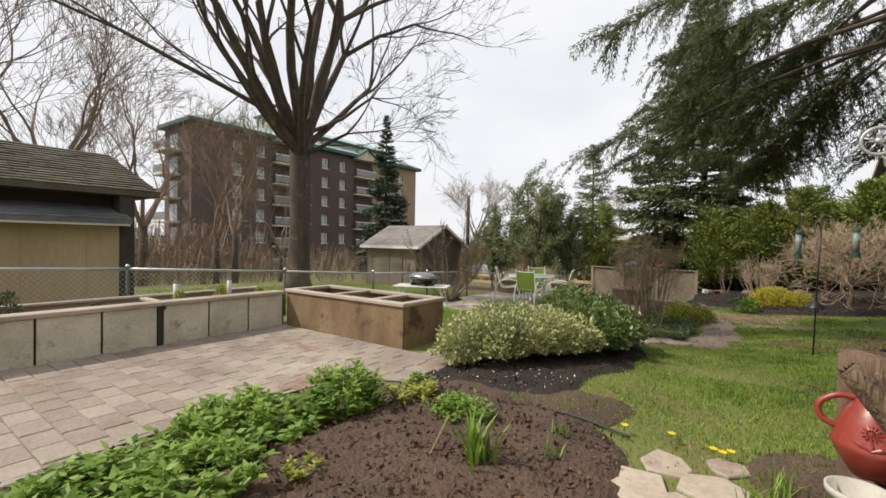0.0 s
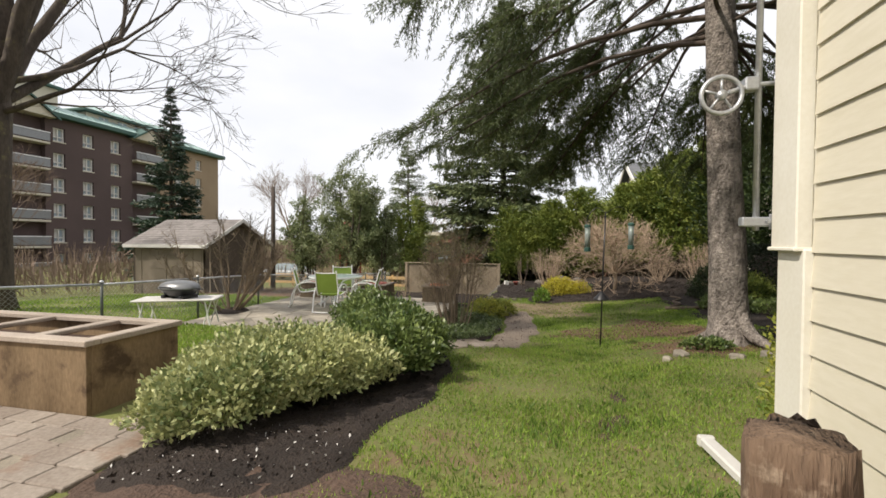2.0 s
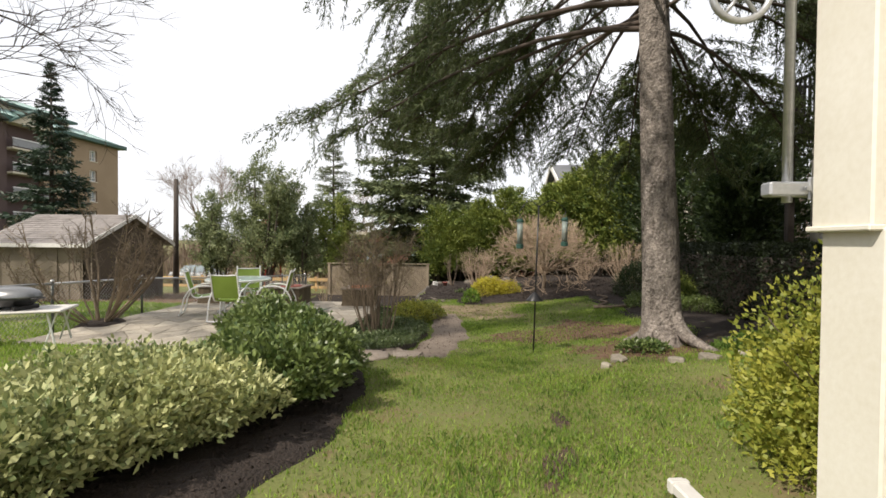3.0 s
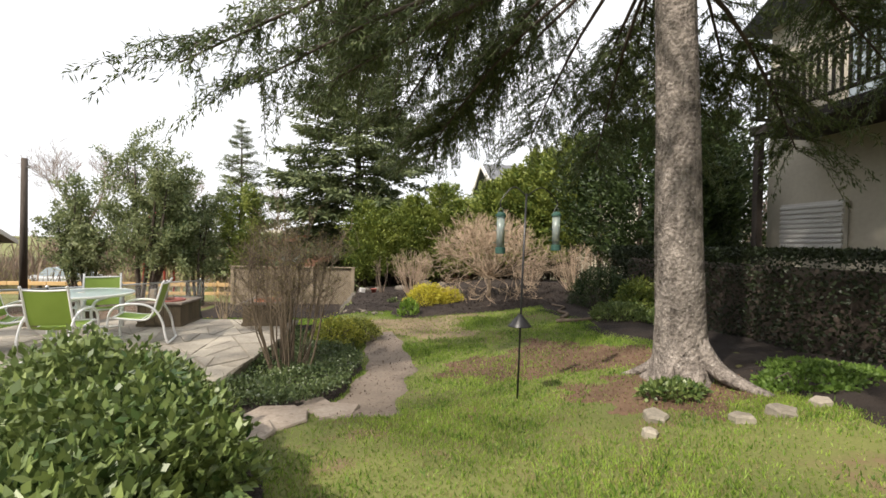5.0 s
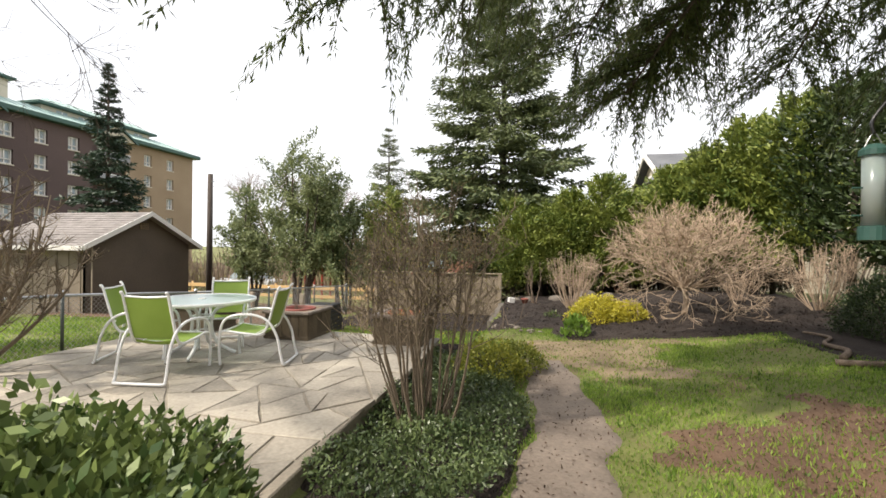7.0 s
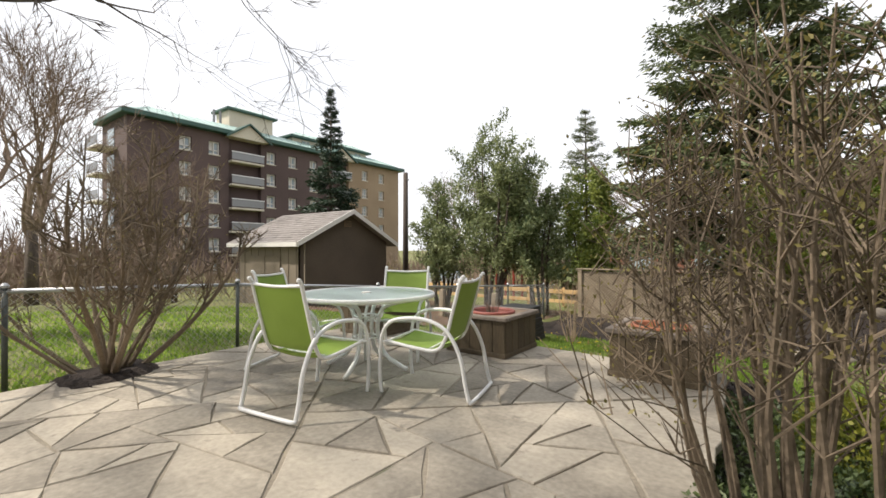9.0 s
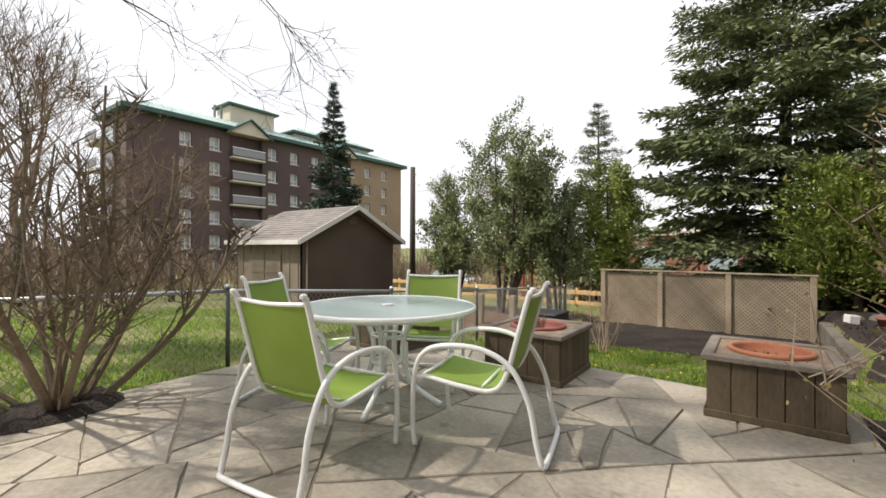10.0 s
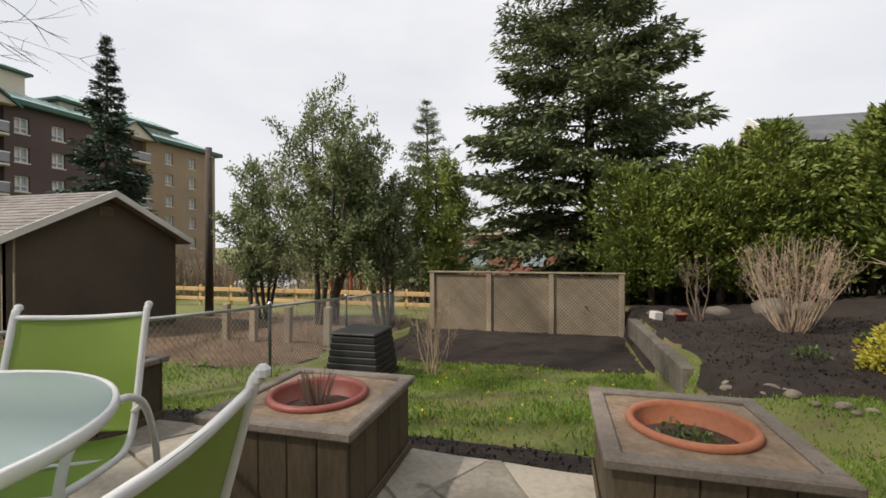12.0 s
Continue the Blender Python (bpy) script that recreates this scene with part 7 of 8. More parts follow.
def mound(name, lobes, foliage, label, seed, leaves, size, category="shrub", stems=10, upward=0.5, hollow=0.55, group="", boxy=2.2, foot=0.0):
    """A leafy shrub: lobes of (x, y, rx, ry, top) over the ground, stems inside, leaves thick near the skin."""
    rng = np.random.default_rng(seed)
    x0, y0 = lobes[0][0], lobes[0][1]
    t = thing(name, (x0, y0, gz(x0, y0)), label, category, group)
    wood = Geo()
    weights = np.array([l[2] * l[3] for l in lobes])
    cs, outs = [], []
    for (x, y, rx, ry, top), w in zip(lobes, weights / weights.sum()):
        n = int(leaves * w)
        a, u = rng.uniform(0, 2 * math.pi, n), rng.uniform(foot, 1.0, n)
        h = np.sqrt(1 - u ** boxy)
        lump = 1 + 0.10 * np.sin(4 * a + 5 * u + seed) + 0.07 * np.sin(9 * a - 6 * u) + 0.06 * np.sin(17 * a + 13 * u + seed) * np.sin(19 * u + 5 * a)
        r = rng.uniform(hollow, 1.03, n) ** 0.5 * lump
        px, py = x + rx * r * h * np.cos(a), y + ry * r * h * np.sin(a)
        base = ground_z(px, py)
        pz = base + 0.05 + (top - gz(x, y)) * u * r * 0.98
        cs.append(np.stack([px, py, pz], 1))
        outs.append(np.stack([np.cos(a) * h, np.sin(a) * h, u + upward], 1))
        for k in range(stems):
            q = k * 2.4
            e = (x + rx * 0.7 * math.cos(q), y + ry * 0.7 * math.sin(q), gz(x, y) + (top - gz(x, y)) * 0.75)
            wood.tube([(x + 0.1 * math.cos(q), y + 0.1 * math.sin(q), gz(x, y) - 0.05), tuple((np.array(e) + np.array([x, y, gz(x, y)])) / 2 + np.array([0, 0, 0.1])), e], [0.014, 0.009, 0.003], 5, cap=False)
    tagged(part("stem_mass", wood, TWIG_DARK, t), kind="stuff")
    c, o = np.concatenate(cs), np.concatenate(outs)
    n = len(c)
    al, ac = leaf_axes(rng, n, o * 0.7, 0.75)
    quads("leaves", c, al, ac, rng.uniform(0.6, 1.25, n) * size, rng.uniform(0.4, 0.65, n) * size, foliage, t)
    return t


mound("variegated_hedge", [(-2.30, 4.30, 0.58, 0.62, 0.74), (-2.15, 5.10, 0.76, 0.80, 0.77), (-2.42, 4.85, 0.62, 0.75, 0.77)], VARIEGATED, "low clipped hedge of cream-edged green leaves", 61, 44000, 0.050, "hedge", stems=14, boxy=4.6, foot=0.2, hollow=0.4)
mound("evergreen_hedge", [(-1.72, 6.00, 0.62, 0.55, 0.76), (-1.82, 6.75, 0.66, 0.66, 0.77), (-2.20, 7.45, 0.72, 0.66, 0.75), (-2.42, 8.02, 0.62, 0.52, 0.72)], EUONYMUS, "low hedge of glossy dark green leaves", 62, 34000, 0.066, "hedge", stems=14, boxy=3.8, hollow=0.4, foot=0.22)
mound("golden_shrub", [(2.45, 5.2, 0.68, 0.74, 1.40), (2.28, 4.95, 0.56, 0.55, 1.1)], LIME_LEAF, "yellow-green evergreen shrub beside the house corner", 63, 20000, 0.047, stems=10, hollow=0.3)
mound("gold_ground_shrub", [(-1.35, 12.45, 0.5, 0.5, 0.16), (-1.0, 12.9, 0.4, 0.4, 0.05)], GOLDEN, "low golden-green shrub beside the path", 64, 7000, 0.045)
mound("yellow_mound", [(0.60, 16.7, 0.60, 0.55, 0.36), (1.15, 16.75, 0.52, 0.48, 0.24)], GOLD_YELLOW, "bright yellow low shrub in the mulched bed", 65, 6500, 0.06)
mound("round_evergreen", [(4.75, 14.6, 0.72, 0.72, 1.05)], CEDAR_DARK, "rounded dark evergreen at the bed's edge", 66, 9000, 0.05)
mound("lime_shrub", [(5.0, 13.3, 0.55, 0.5, 0.82)], CEDAR, "small lime-green shrub before the hedge", 67, 6000, 0.06)
mound("low_evergreen", [(4.3, 12.9, 0.6, 0.4, 0.38), (5.1, 12.4, 0.5, 0.35, 0.36)], EUONYMUS, "low dark ground shrub at the shaded bed", 68, 6000, 0.05)
mound("leafy_clump", [(3.75, 8.25, 0.5, 0.4, 0.22), (4.3, 8.6, 0.6, 0.5, 0.28)], TUFT, "bright low leaves at the foot of the conifer", 69, 2600, 0.06, stems=2)
mound("leafy_clump", [(2.35, 8.35, 0.30, 0.22, 0.22)], EUONYMUS, "small dark leaves at the foot of the conifer", 70, 700, 0.07, stems=2)
mound("bulb_clump", [(0.05, 15.3, 0.25, 0.2, 0.12)], FRESH, "small green bulb leaves at the bed's edge", 71, 400, 0.09, stems=0, upward=1.6)
mound("back_clump", [(0.9, 18.1, 0.22, 0.18, -0.02), (-0.3, 17.2, 0.2, 0.15, -0.1), (1.7, 18.4, 0.2, 0.2, 0.0)], EUONYMUS, "low green plants in the back bed", 72, 420, 0.06, stems=3)


def dark_hedge():
    x0, x1, y0, y1, top = 5.4, 6.5, 7.6, 15.4, 1.6
    rng = np.random.default_rng(81)
    t = thing("boundary_hedge", (5.95, 11.5, 0), "tall clipped hedge between the gardens, shade put into its leaf colour", "hedge")
    n = 26000
    x, y = rng.uniform(x0, x1, n), rng.uniform(y0, y1, n)
    z0 = ground_z(x, y)
    f = rng.uniform(0, 1, n)
    face = rng.integers(0, 3, n)
    x = np.where(face == 0, x0 + np.abs(rng.normal(size=n)) * 0.10 + 0.05 * np.sin(y * 3), x)
    f = np.where(face == 1, 1 - np.abs(rng.normal(size=n)) * 0.05, f)
    y = np.where(face == 2, np.where(rng.random(n) < 0.6, y1 - np.abs(rng.normal(size=n)) * 0.1, y0 + np.abs(rng.normal(size=n)) * 0.1), y)
    c = np.stack([x, y, z0 + (top - z0) * f], 1)
    a, b = leaf_axes(rng, n, np.array([-0.5, 0, 0.5]))
    quads("leaves", c, a, b, rng.uniform(0.04, 0.085, n), rng.uniform(0.025, 0.05, n), YEW_SHADED, t)
    # added dark box: stands for inner shade and stops light showing through
    part("core", Geo().box((x0 + 0.3, y0 + 0.3, gz(5.9, 11) - 0.2), (x1 - 0.25, y1 - 0.3, top - 0.28), 0.1), TWIG_DARK, t, "solid dark box added for the shade inside the hedge")
    for k in range(15):
        yy = y0 + 0.3 + k * 0.51
        g, tips = Geo(), []
        branching(g, (5.95, yy, gz(5.95, yy) - 0.05), (0.1, 0.05, 1), 0.65, 0.03, 3, random.Random(k), 0.5, tips)
        part("stem", g, TWIG_DARK, t)


dark_hedge()


# ---------- ground cover, bulbs and clumps ----------
def scatter(mask, bounds, n, rng, margin=0.05):
    x0, x1, y0, y1 = bounds
    x, y = rng.uniform(x0, x1, n), rng.uniform(y0, y1, n)
    keep = mask(x, y) > margin
    return x[keep], y[keep]


def periwinkle():
    rng = np.random.default_rng(91)
    x, y = scatter(ivy_bed, (-2.25, -0.6, 8.9, 13.3), 26000, rng, 0.02)
    h = 0.04 + 0.10 * rng.random(len(x)) + 0.05 * np.sin(x * 5) * np.cos(y * 4)
    c = np.stack([x, y, ground_z(x, y) + 0.03 + np.maximum(h, 0.01)], 1)
    a, b = leaf_axes(rng, len(x), np.array([0, 0, 0.35]), 0.8)
    ob = quads("periwinkle_cover", c, a, b, rng.uniform(0.03, 0.055, len(x)), rng.uniform(0.014, 0.026, len(x)), IVY)
    tagged(ob, "creeping dark green ground cover beside the path", "ground cover", kind="stuff")


periwinkle()


def blade_clump(name, at, n, height, spread, mat, label, seed, width=0.02, group=""):
    x, y = at
    rng = np.random.default_rng(seed)
    z = gz(x, y) + 0.03
    t = thing(name, (x, y, z), label, "plant", group)
    g = Geo()
    for k in range(n):
        a, lean = rng.uniform(0, 6.28), rng.uniform(0.08, 0.6)
        h = height * rng.uniform(0.55, 1.0)
        px, py = x + rng.normal() * spread, y + rng.normal() * spread
        ca, sa = math.cos(a), math.sin(a)
        pts = [(px + ca * lean * h * s ** 1.8, py + sa * lean * h * s ** 1.8, z - 0.03 + h * (s - 0.22 * lean * s ** 3)) for s in (0, 0.35, 0.7, 1.0)]
        w = [width * 0.7, width, width * 0.7, 0.001]
        vs = []
        for p, q in zip(pts, w):
            vs += [(p[0] - sa * q / 2, p[1] + ca * q / 2, p[2]), (p[0] + sa * q / 2, p[1] - ca * q / 2, p[2])]
        g.add(vs, [(0, 1, 3, 2), (2, 3, 5, 4), (4, 5, 7, 6)])
    tagged(part("blades", g, mat, t), kind="stuff")


blade_clump("bulb_leaves", (-1.04, 1.95), 46, 0.38, 0.035, FRESH, "tall strappy green bulb leaves in the bed", 1, 0.022)
blade_clump("bulb_leaves", (-0.72, 2.30), 12, 0.17, 0.03, FRESH, "short strappy bulb leaves in the bed", 2, 0.012, "bulb leaves in the bed")
blade_clump("bulb_leaves", (-0.80, 2.62), 12, 0.18, 0.03, FRESH, "short strappy bulb leaves in the bed", 3, 0.012, "bulb leaves in the bed")
blade_clump("bulb_leaves", (-1.75, 2.75), 14, 0.14, 0.05, FRESH, "short strappy bulb leaves in the bed", 4, 0.014, "bulb leaves in the bed")
blade_clump("grass_tuft", (0.26, 2.42), 60, 0.20, 0.06, BLADE, "long grass tuft beside the stepping stones", 5, 0.009)
blade_clump("grass_tuft", (0.34, 2.72), 60, 0.17, 0.07, BLADE, "long grass tuft by the stumps", 6, 0.009)


def leafy_clump(name, at, r, h, n, size, mat, label, seed, stretch=1.0):
    """A herbaceous clump: stalks with whorls of fresh leaves."""
    x, y = at
    rng = np.random.default_rng(seed)
    z = gz(x, y) + 0.03
    t = thing(name, (x, y, z), label, "plant", "perennials in the flower bed")
    stalk, cs, al = Geo(), [], []
    for k in range(n):
        a, q = rng.uniform(0, 6.28), math.sqrt(rng.random())
        px, py = x + r * q * math.cos(a), y + r * q * math.sin(a) * stretch
        top = h * (1.05 - 0.45 * q * q) * rng.uniform(0.8, 1.1)
        e = np.array([px + 0.05 * math.cos(a), py + 0.05 * math.sin(a), z + top])
        stalk.tube([(x + (px - x) * 0.7, y + (py - y) * 0.7, z - 0.05), tuple(e)], [0.004, 0.002], 4, cap=False)
        m = 16
        s = rng.uniform(0.35, 1.0, m)
        base = np.array([x + (px - x) * 0.75, y + (py - y) * 0.75, z])
        cs.append(base + (e - base) * s[:, None])
        th = rng.uniform(0, 6.28, m)
        al.append(np.stack([np.cos(th), np.sin(th), rng.uniform(-0.25, 0.6, m)], 1))
    tagged(part("stalks", stalk, FRESH, t), kind="stuff")
    c, a = np.concatenate(cs), unit(np.concatenate(al))
    b = unit(np.cross(a, np.array([0, 0, 1.0]) + rng.normal(size=a.shape) * 0.35))
    quads("leaves", c, a, b, rng.uniform(0.6, 1.2, len(c)) * size, rng.uniform(0.35, 0.5, len(c)) * size, mat, t)


leafy_clump("perennial_clump", (-2.50, 1.38), 0.42, 0.36, 150, 0.085, FRESH, "lush light green perennial clump at the terrace edge", 1, 1.15)
leafy_clump("perennial_clump", (-2.34, 2.12), 0.26, 0.42, 85, 0.085, FRESH, "upright light green perennial clump in the bed", 2)
leafy_clump("perennial_clump", (-2.42, 0.66), 0.50, 0.22, 150, 0.085, FRESH, "low spreading light green perennials along the terrace", 3, 1.0)
leafy_clump("perennial_clump", (-2.05, 0.95), 0.30, 0.18, 60, 0.075, FRESH, "low light green perennials in the bed", 8)
leafy_clump("perennial_clump", (-1.50, 2.50), 0.20, 0.14, 50, 0.05, FRESH, "low feathery green clump in the bed", 4)
leafy_clump("perennial_clump", (-2.02, 2.56), 0.17, 0.15, 26, 0.06, LIME_LEAF, "small yellow-green clump in the bed", 5)
leafy_clump("perennial_clump", (-1.74, 1.32), 0.06, 0.09, 16, 0.04, LIME_LEAF, "tiny yellow-green sprout in bare soil", 6)
leafy_clump("perennial_clump", (-2.10, 2.78), 0.10, 0.16, 20, 0.055, FRESH, "small green clump by the edging", 7)


def daffodils():
    rng = np.random.default_rng(17)
    spots = [(0.02, 3.0), (0.07, 2.98), (-0.22, 3.08), (0.11, 3.03), (-0.5, 3.02)]
    for k, (x, y) in enumerate(spots):
        z = gz(x, y)
        t = thing("yellow_flower", (x, y, z), "small bright yellow spring flower in the grass", "flower", "yellow flowers")
        part("stalk", Geo().tube([(x, y, z - 0.02), (x, y, z + 0.07)], 0.003, 5), FRESH, t)
        th = np.linspace(0, 2 * math.pi, 9)[:-1]
        c = np.tile(np.array([x, y, z + 0.07]), (8, 1))
        a = unit(np.stack([np.cos(th), np.sin(th), 0.35 + 0 * th], 1))
        quads("petals", c, a, unit(np.cross(a, np.array([0, 0, 1.0]))), np.full(8, 0.032), np.full(8, 0.024), PETAL, t)
    x, y = scatter(lambda u, v: inside_box(u, v, -6.6, -2.0, 14.4, 18.8), (-6.7, -1.9, 14.3, 19), 150, rng)
    c = np.stack([x, y, ground_z(x, y) + 0.05], 1)
    a, b = leaf_axes(rng, len(x), np.array([0, 0, 0.5]))
    tagged(quads("dandelions", c, a, b, np.full(len(x), 0.035), np.full(len(x), 0.03), PETAL), "yellow dandelions dotted in the lower lawn", "flowers", kind="stuff")


daffodils()


# little evergreens in the planting trough
for k, (ty, hh, mat) in enumerate(((0.95, 0.34, CEDAR_DARK), (1.75, 0.13, EUONYMUS), (2.75, 0.20, LIME_LEAF), (3.35, 0.24, LIME_LEAF), (4.0, 0.16, LIME_LEAF))):
    x, z = -6.6, 0.67
    rng = np.random.default_rng(200 + k)
    t = thing("trough_plant", (x, ty, z), "small evergreen plant in the planting trough", "plant", "plants in the trough")
    n = 420
    f, a = rng.random(n), rng.uniform(0, 6.28, n)
    r = 0.15 * (hh / 0.25) ** 0.6 * (1 - 0.75 * f) * np.sqrt(rng.random(n))
    c = np.stack([x + r * np.cos(a), ty + r * np.sin(a), z + hh * f], 1)
    al, ac = leaf_axes(rng, n, np.stack([np.cos(a), np.sin(a), 0.7 + 0 * a], 1))
    quads("leaves", c, al, ac, rng.uniform(0.025, 0.05, n), rng.uniform(0.012, 0.02, n), mat, t)
    part("stem", Geo().tube([(x, ty, z - 0.03), (x, ty, z + hh * 0.8)], 0.008, 5), TWIG, t)


# ---------- lawn ----------
def bare_ground(x, y):
    d = np.maximum.reduce([flower_bed(x, y), hedge_bed(x, y), ivy_bed(x, y), dirt_path(x, y), back_bed(x, y), patio_soil(x, y), panel_soil(x, y), shade_bed(x, y) - 0.3,
                           inside_box(x, y, -7.15, -2.0, 7.75, 13.4, 0.1), inside_box(x, y, -6.3, -2.45, -8, 5.2, 0.1), inside_box(x, y, -3.35, -2.45, 5, 8, 0.05), inside_box(x, y, 1.0, 9, -8, 3.8, 0.02)])
    return d


def lawn(name, bounds, per_m2, height, width, seed, label, mat=None, thin=None):
    rng = np.random.default_rng(seed)
    x0, x1, y0, y1 = bounds
    n = int((x1 - x0) * (y1 - y0) * per_m2)
    x, y = rng.uniform(x0, x1, n), rng.uniform(y0, y1, n)
    keep = bare_ground(x, y) < 0.02
    drift = 0.5 + 0.28 * np.sin(2.1 * x + 1.5 * np.sin(1.7 * y)) + 0.22 * np.sin(3.7 * y + 2.0 * np.sin(1.3 * x + 1))
    keep &= rng.random(n) < np.clip(0.12 + 0.95 * drift, 0.1, 1)
    worn = np.maximum(needle_patch(x, y), straw_patch(x, y))
    keep &= rng.random(n) > np.clip(worn * 4, 0, 0.66)
    if mat is TUFT:
        keep &= np.sin(6.3 * x + 2 * np.sin(3.1 * y)) * np.sin(5.7 * y + 2 * np.sin(2.3 * x)) > 0.15
    x, y, drift = x[keep], y[keep], drift[keep]
    m = len(x)
    c = np.stack([x, y, ground_z(x, y) - 0.004], 1)
    a, b = leaf_axes(rng, m, np.array([0, 0, 1.5]), 0.55)
    ob = quads(name, c, a, b, height * rng.uniform(0.5, 1.25, m) * (0.7 + 0.5 * drift), width * rng.uniform(0.7, 1.3, m), mat or BLADE)
    tagged(ob, label, "grass", kind="stuff")


lawn("lawn_grass", (-1.5, 3.4, 2.3, 9.4), 3400, 0.042, 0.008, 301, "short spring grass with bare patches")
lawn("lawn_grass_dry", (-1.5, 3.4, 2.3, 9.4), 700, 0.036, 0.008, 302, "dry blades among the spring grass", BLADE_DRY)
lawn("lawn_tufts", (-1.5, 3.4, 2.3, 9.4), 900, 0.066, 0.010, 311, "taller green tufts in the lawn", TUFT)
lawn("lawn_tufts_far", (-1.6, 4.4, 9.4, 16.0), 600, 0.075, 0.013, 312, "taller green tufts in the far lawn", TUFT)
lawn("lower_lawn_tufts", (-7.0, -1.7, 13.9, 19.6), 700, 0.085, 0.015, 313, "green weeds in the lower lawn", TUFT)
lawn("lawn_grass_far", (-1.75, 5.0, 9.4, 17.0), 2100, 0.05, 0.012, 303, "shaded spring grass beyond the conifer")
lawn("lower_lawn_grass", (-7.0, -1.7, 13.9, 19.6), 1500, 0.06, 0.013, 304, "weedy grass on the lower lawn")
lawn("side_lawn_grass", (-7.3, -2.4, 5.1, 8.6), 1700, 0.06, 0.012, 305, "grass beside the terrace box")
lawn("next_yard_grass", (-14.0, -7.1, 2.0, 16.8), 480, 0.085, 0.026, 306, "bright grass in the next yard")
lawn("patio_edge_grass", (-7.4, -6.5, 8.0, 13.0), 900, 0.06, 0.012, 307, "grass creeping along the fence foot")


# ---------- litter ----------
def crumbs(name, mask, bounds, n, size, mat, label, seed, lift=0.045):
    rng = np.random.default_rng(seed)
    x, y = scatter(mask, bounds, n, rng, 0.06)
    c = np.stack([x, y, ground_z(x, y) + lift], 1)
    a, b = leaf_axes(rng, len(x), np.array([0, 0, 0.15]))
    tagged(quads(name, c, a, b, rng.uniform(0.4, 1.4, len(x)) * size, rng.uniform(0.2, 0.8, len(x)) * size, mat), label, "litter", kind="stuff")


crumbs("soil_crumbs", flower_bed, (-3.2, 0, -0.5, 3.2), 7500, 0.045, SOIL, "clods of brown garden soil", 401)
crumbs("bark_chips", flower_bed, (-3.2, 0, -0.5, 3.2), 3600, 0.032, NEEDLES, "scattered bark chips on the soil", 402, 0.052)
crumbs("mulch_chips", hedge_bed, (-3, -0.8, 3.2, 8.2), 3500, 0.035, MULCH, "chips of black mulch under the hedge", 403, 0.035)
crumbs("pale_pebbles", lambda x, y: np.minimum(hedge_bed(x, y), 4.3 - y), (-3, -0.8, 3.2, 4.4), 260, 0.022, WHITE_TRIM, "pale petals and pebbles on the mulch", 404, 0.04)
crumbs("bed_chips", back_bed, (-1.8, 6, 14.6, 20), 6500, 0.05, MULCH, "chips of dark mulch in the back bed", 405, 0.055)
crumbs("patio_bed_chips", patio_soil, (-7, -1.6, 12.9, 14.5), 2600, 0.04, MULCH, "dark soil clods below the patio", 406, 0.045)
crumbs("fallen_needles", needle_patch, (0.2, 4, 7.5, 12), 9000, 0.03, NEEDLES, "fallen brown needles under the conifer", 407, 0.016)
crumbs("path_grit", dirt_path, (-1.4, 0.2, 8.5, 14), 1500, 0.03, SOIL, "clods and cones on the earth path", 408, 0.018)
crumbs("straw_litter", straw_patch, (-1.2, 1.9, 13, 15.6), 2600, 0.035, BLADE_DRY, "dry straw on the worn lawn", 409, 0.016)

# ---------- stumps, jug and pot at the house corner ----------
def rough_log(g, a, b, r0, r1, n=14, seed=0, rings=7):
    rng = random.Random(seed)
    a, b = Vector(a), Vector(b)
    d = (b - a).normalized()
    u = d.orthogonal().normalized()
    v = d.cross(u)
    ph = [rng.uniform(0, 6.28) for _ in range(3)]
    furrow = [rng.choice((-0.06, -0.02, 0.0, 0.02, 0.035)) for _ in range(n)]
    vs, fs = [], []
    for i in range(rings):
        t = i / (rings - 1)
        r = r0 + (r1 - r0) * t
        for s in range(n):
            q = 2 * math.pi * s / n
            rr = r * (1 + 0.08 * math.sin(3 * q + ph[0]) + 0.05 * math.sin(5 * q + ph[1] + t * 2) + 0.05 * abs(math.sin(6.5 * q + ph[2] - t)) + furrow[s] + rng.uniform(-0.012, 0.012))
            vs.append(a + (b - a) * t + (u * math.cos(q) + v * math.sin(q)) * rr + d * (rng.uniform(-0.015, 0.02) if i == rings - 1 else 0))
    for i in range(rings - 1):
        for s in range(n):
            fs.append((i * n + s, i * n + (s + 1) % n, (i + 1) * n + (s + 1) % n, (i + 1) * n + s))
    fs += [tuple(range(n))[::-1], tuple(range((rings - 1) * n, rings * n))]
    g.add(vs, fs)
    return g


zg = gz(0.75, 2.65)
tall = thing("tall_stump", (0.68, 2.82, zg), "tall split log stump with rough bark by the house corner", "stump")
part("log", rough_log(Geo(), (0.72, 2.80, zg - 0.04), (0.668, 2.755, 1.155), 0.148, 0.112, 40, seed=1, rings=12), SPLIT_WOOD, tall, smooth=True)
fork = thing("forked_log", (0.86, 2.40, zg), "weathered brown forked log standing beside the clay jug", "log")
part("log", rough_log(Geo(), (0.88, 2.39, zg - 0.04), (0.85, 2.41, 1.19), 0.125, 0.098, 36, seed=2, rings=12), DRIFTWOOD, fork, smooth=True)
arm = Geo()
rough_log(arm, (0.87, 2.37, 0.745), (0.535, 2.33, 1.155), 0.078, 0.040, 32, seed=3, rings=12)
part("fork_arm", arm, DRIFTWOOD, fork, smooth=True)
low = thing("low_stump", (0.665, 2.53, zg), "low cut stump under the clay jug", "stump")
part("log", rough_log(Geo(), (0.665, 2.54, zg - 0.04), (0.665, 2.54, 0.655), 0.10, 0.095, seed=5), SPLIT_WOOD, low, smooth=True)


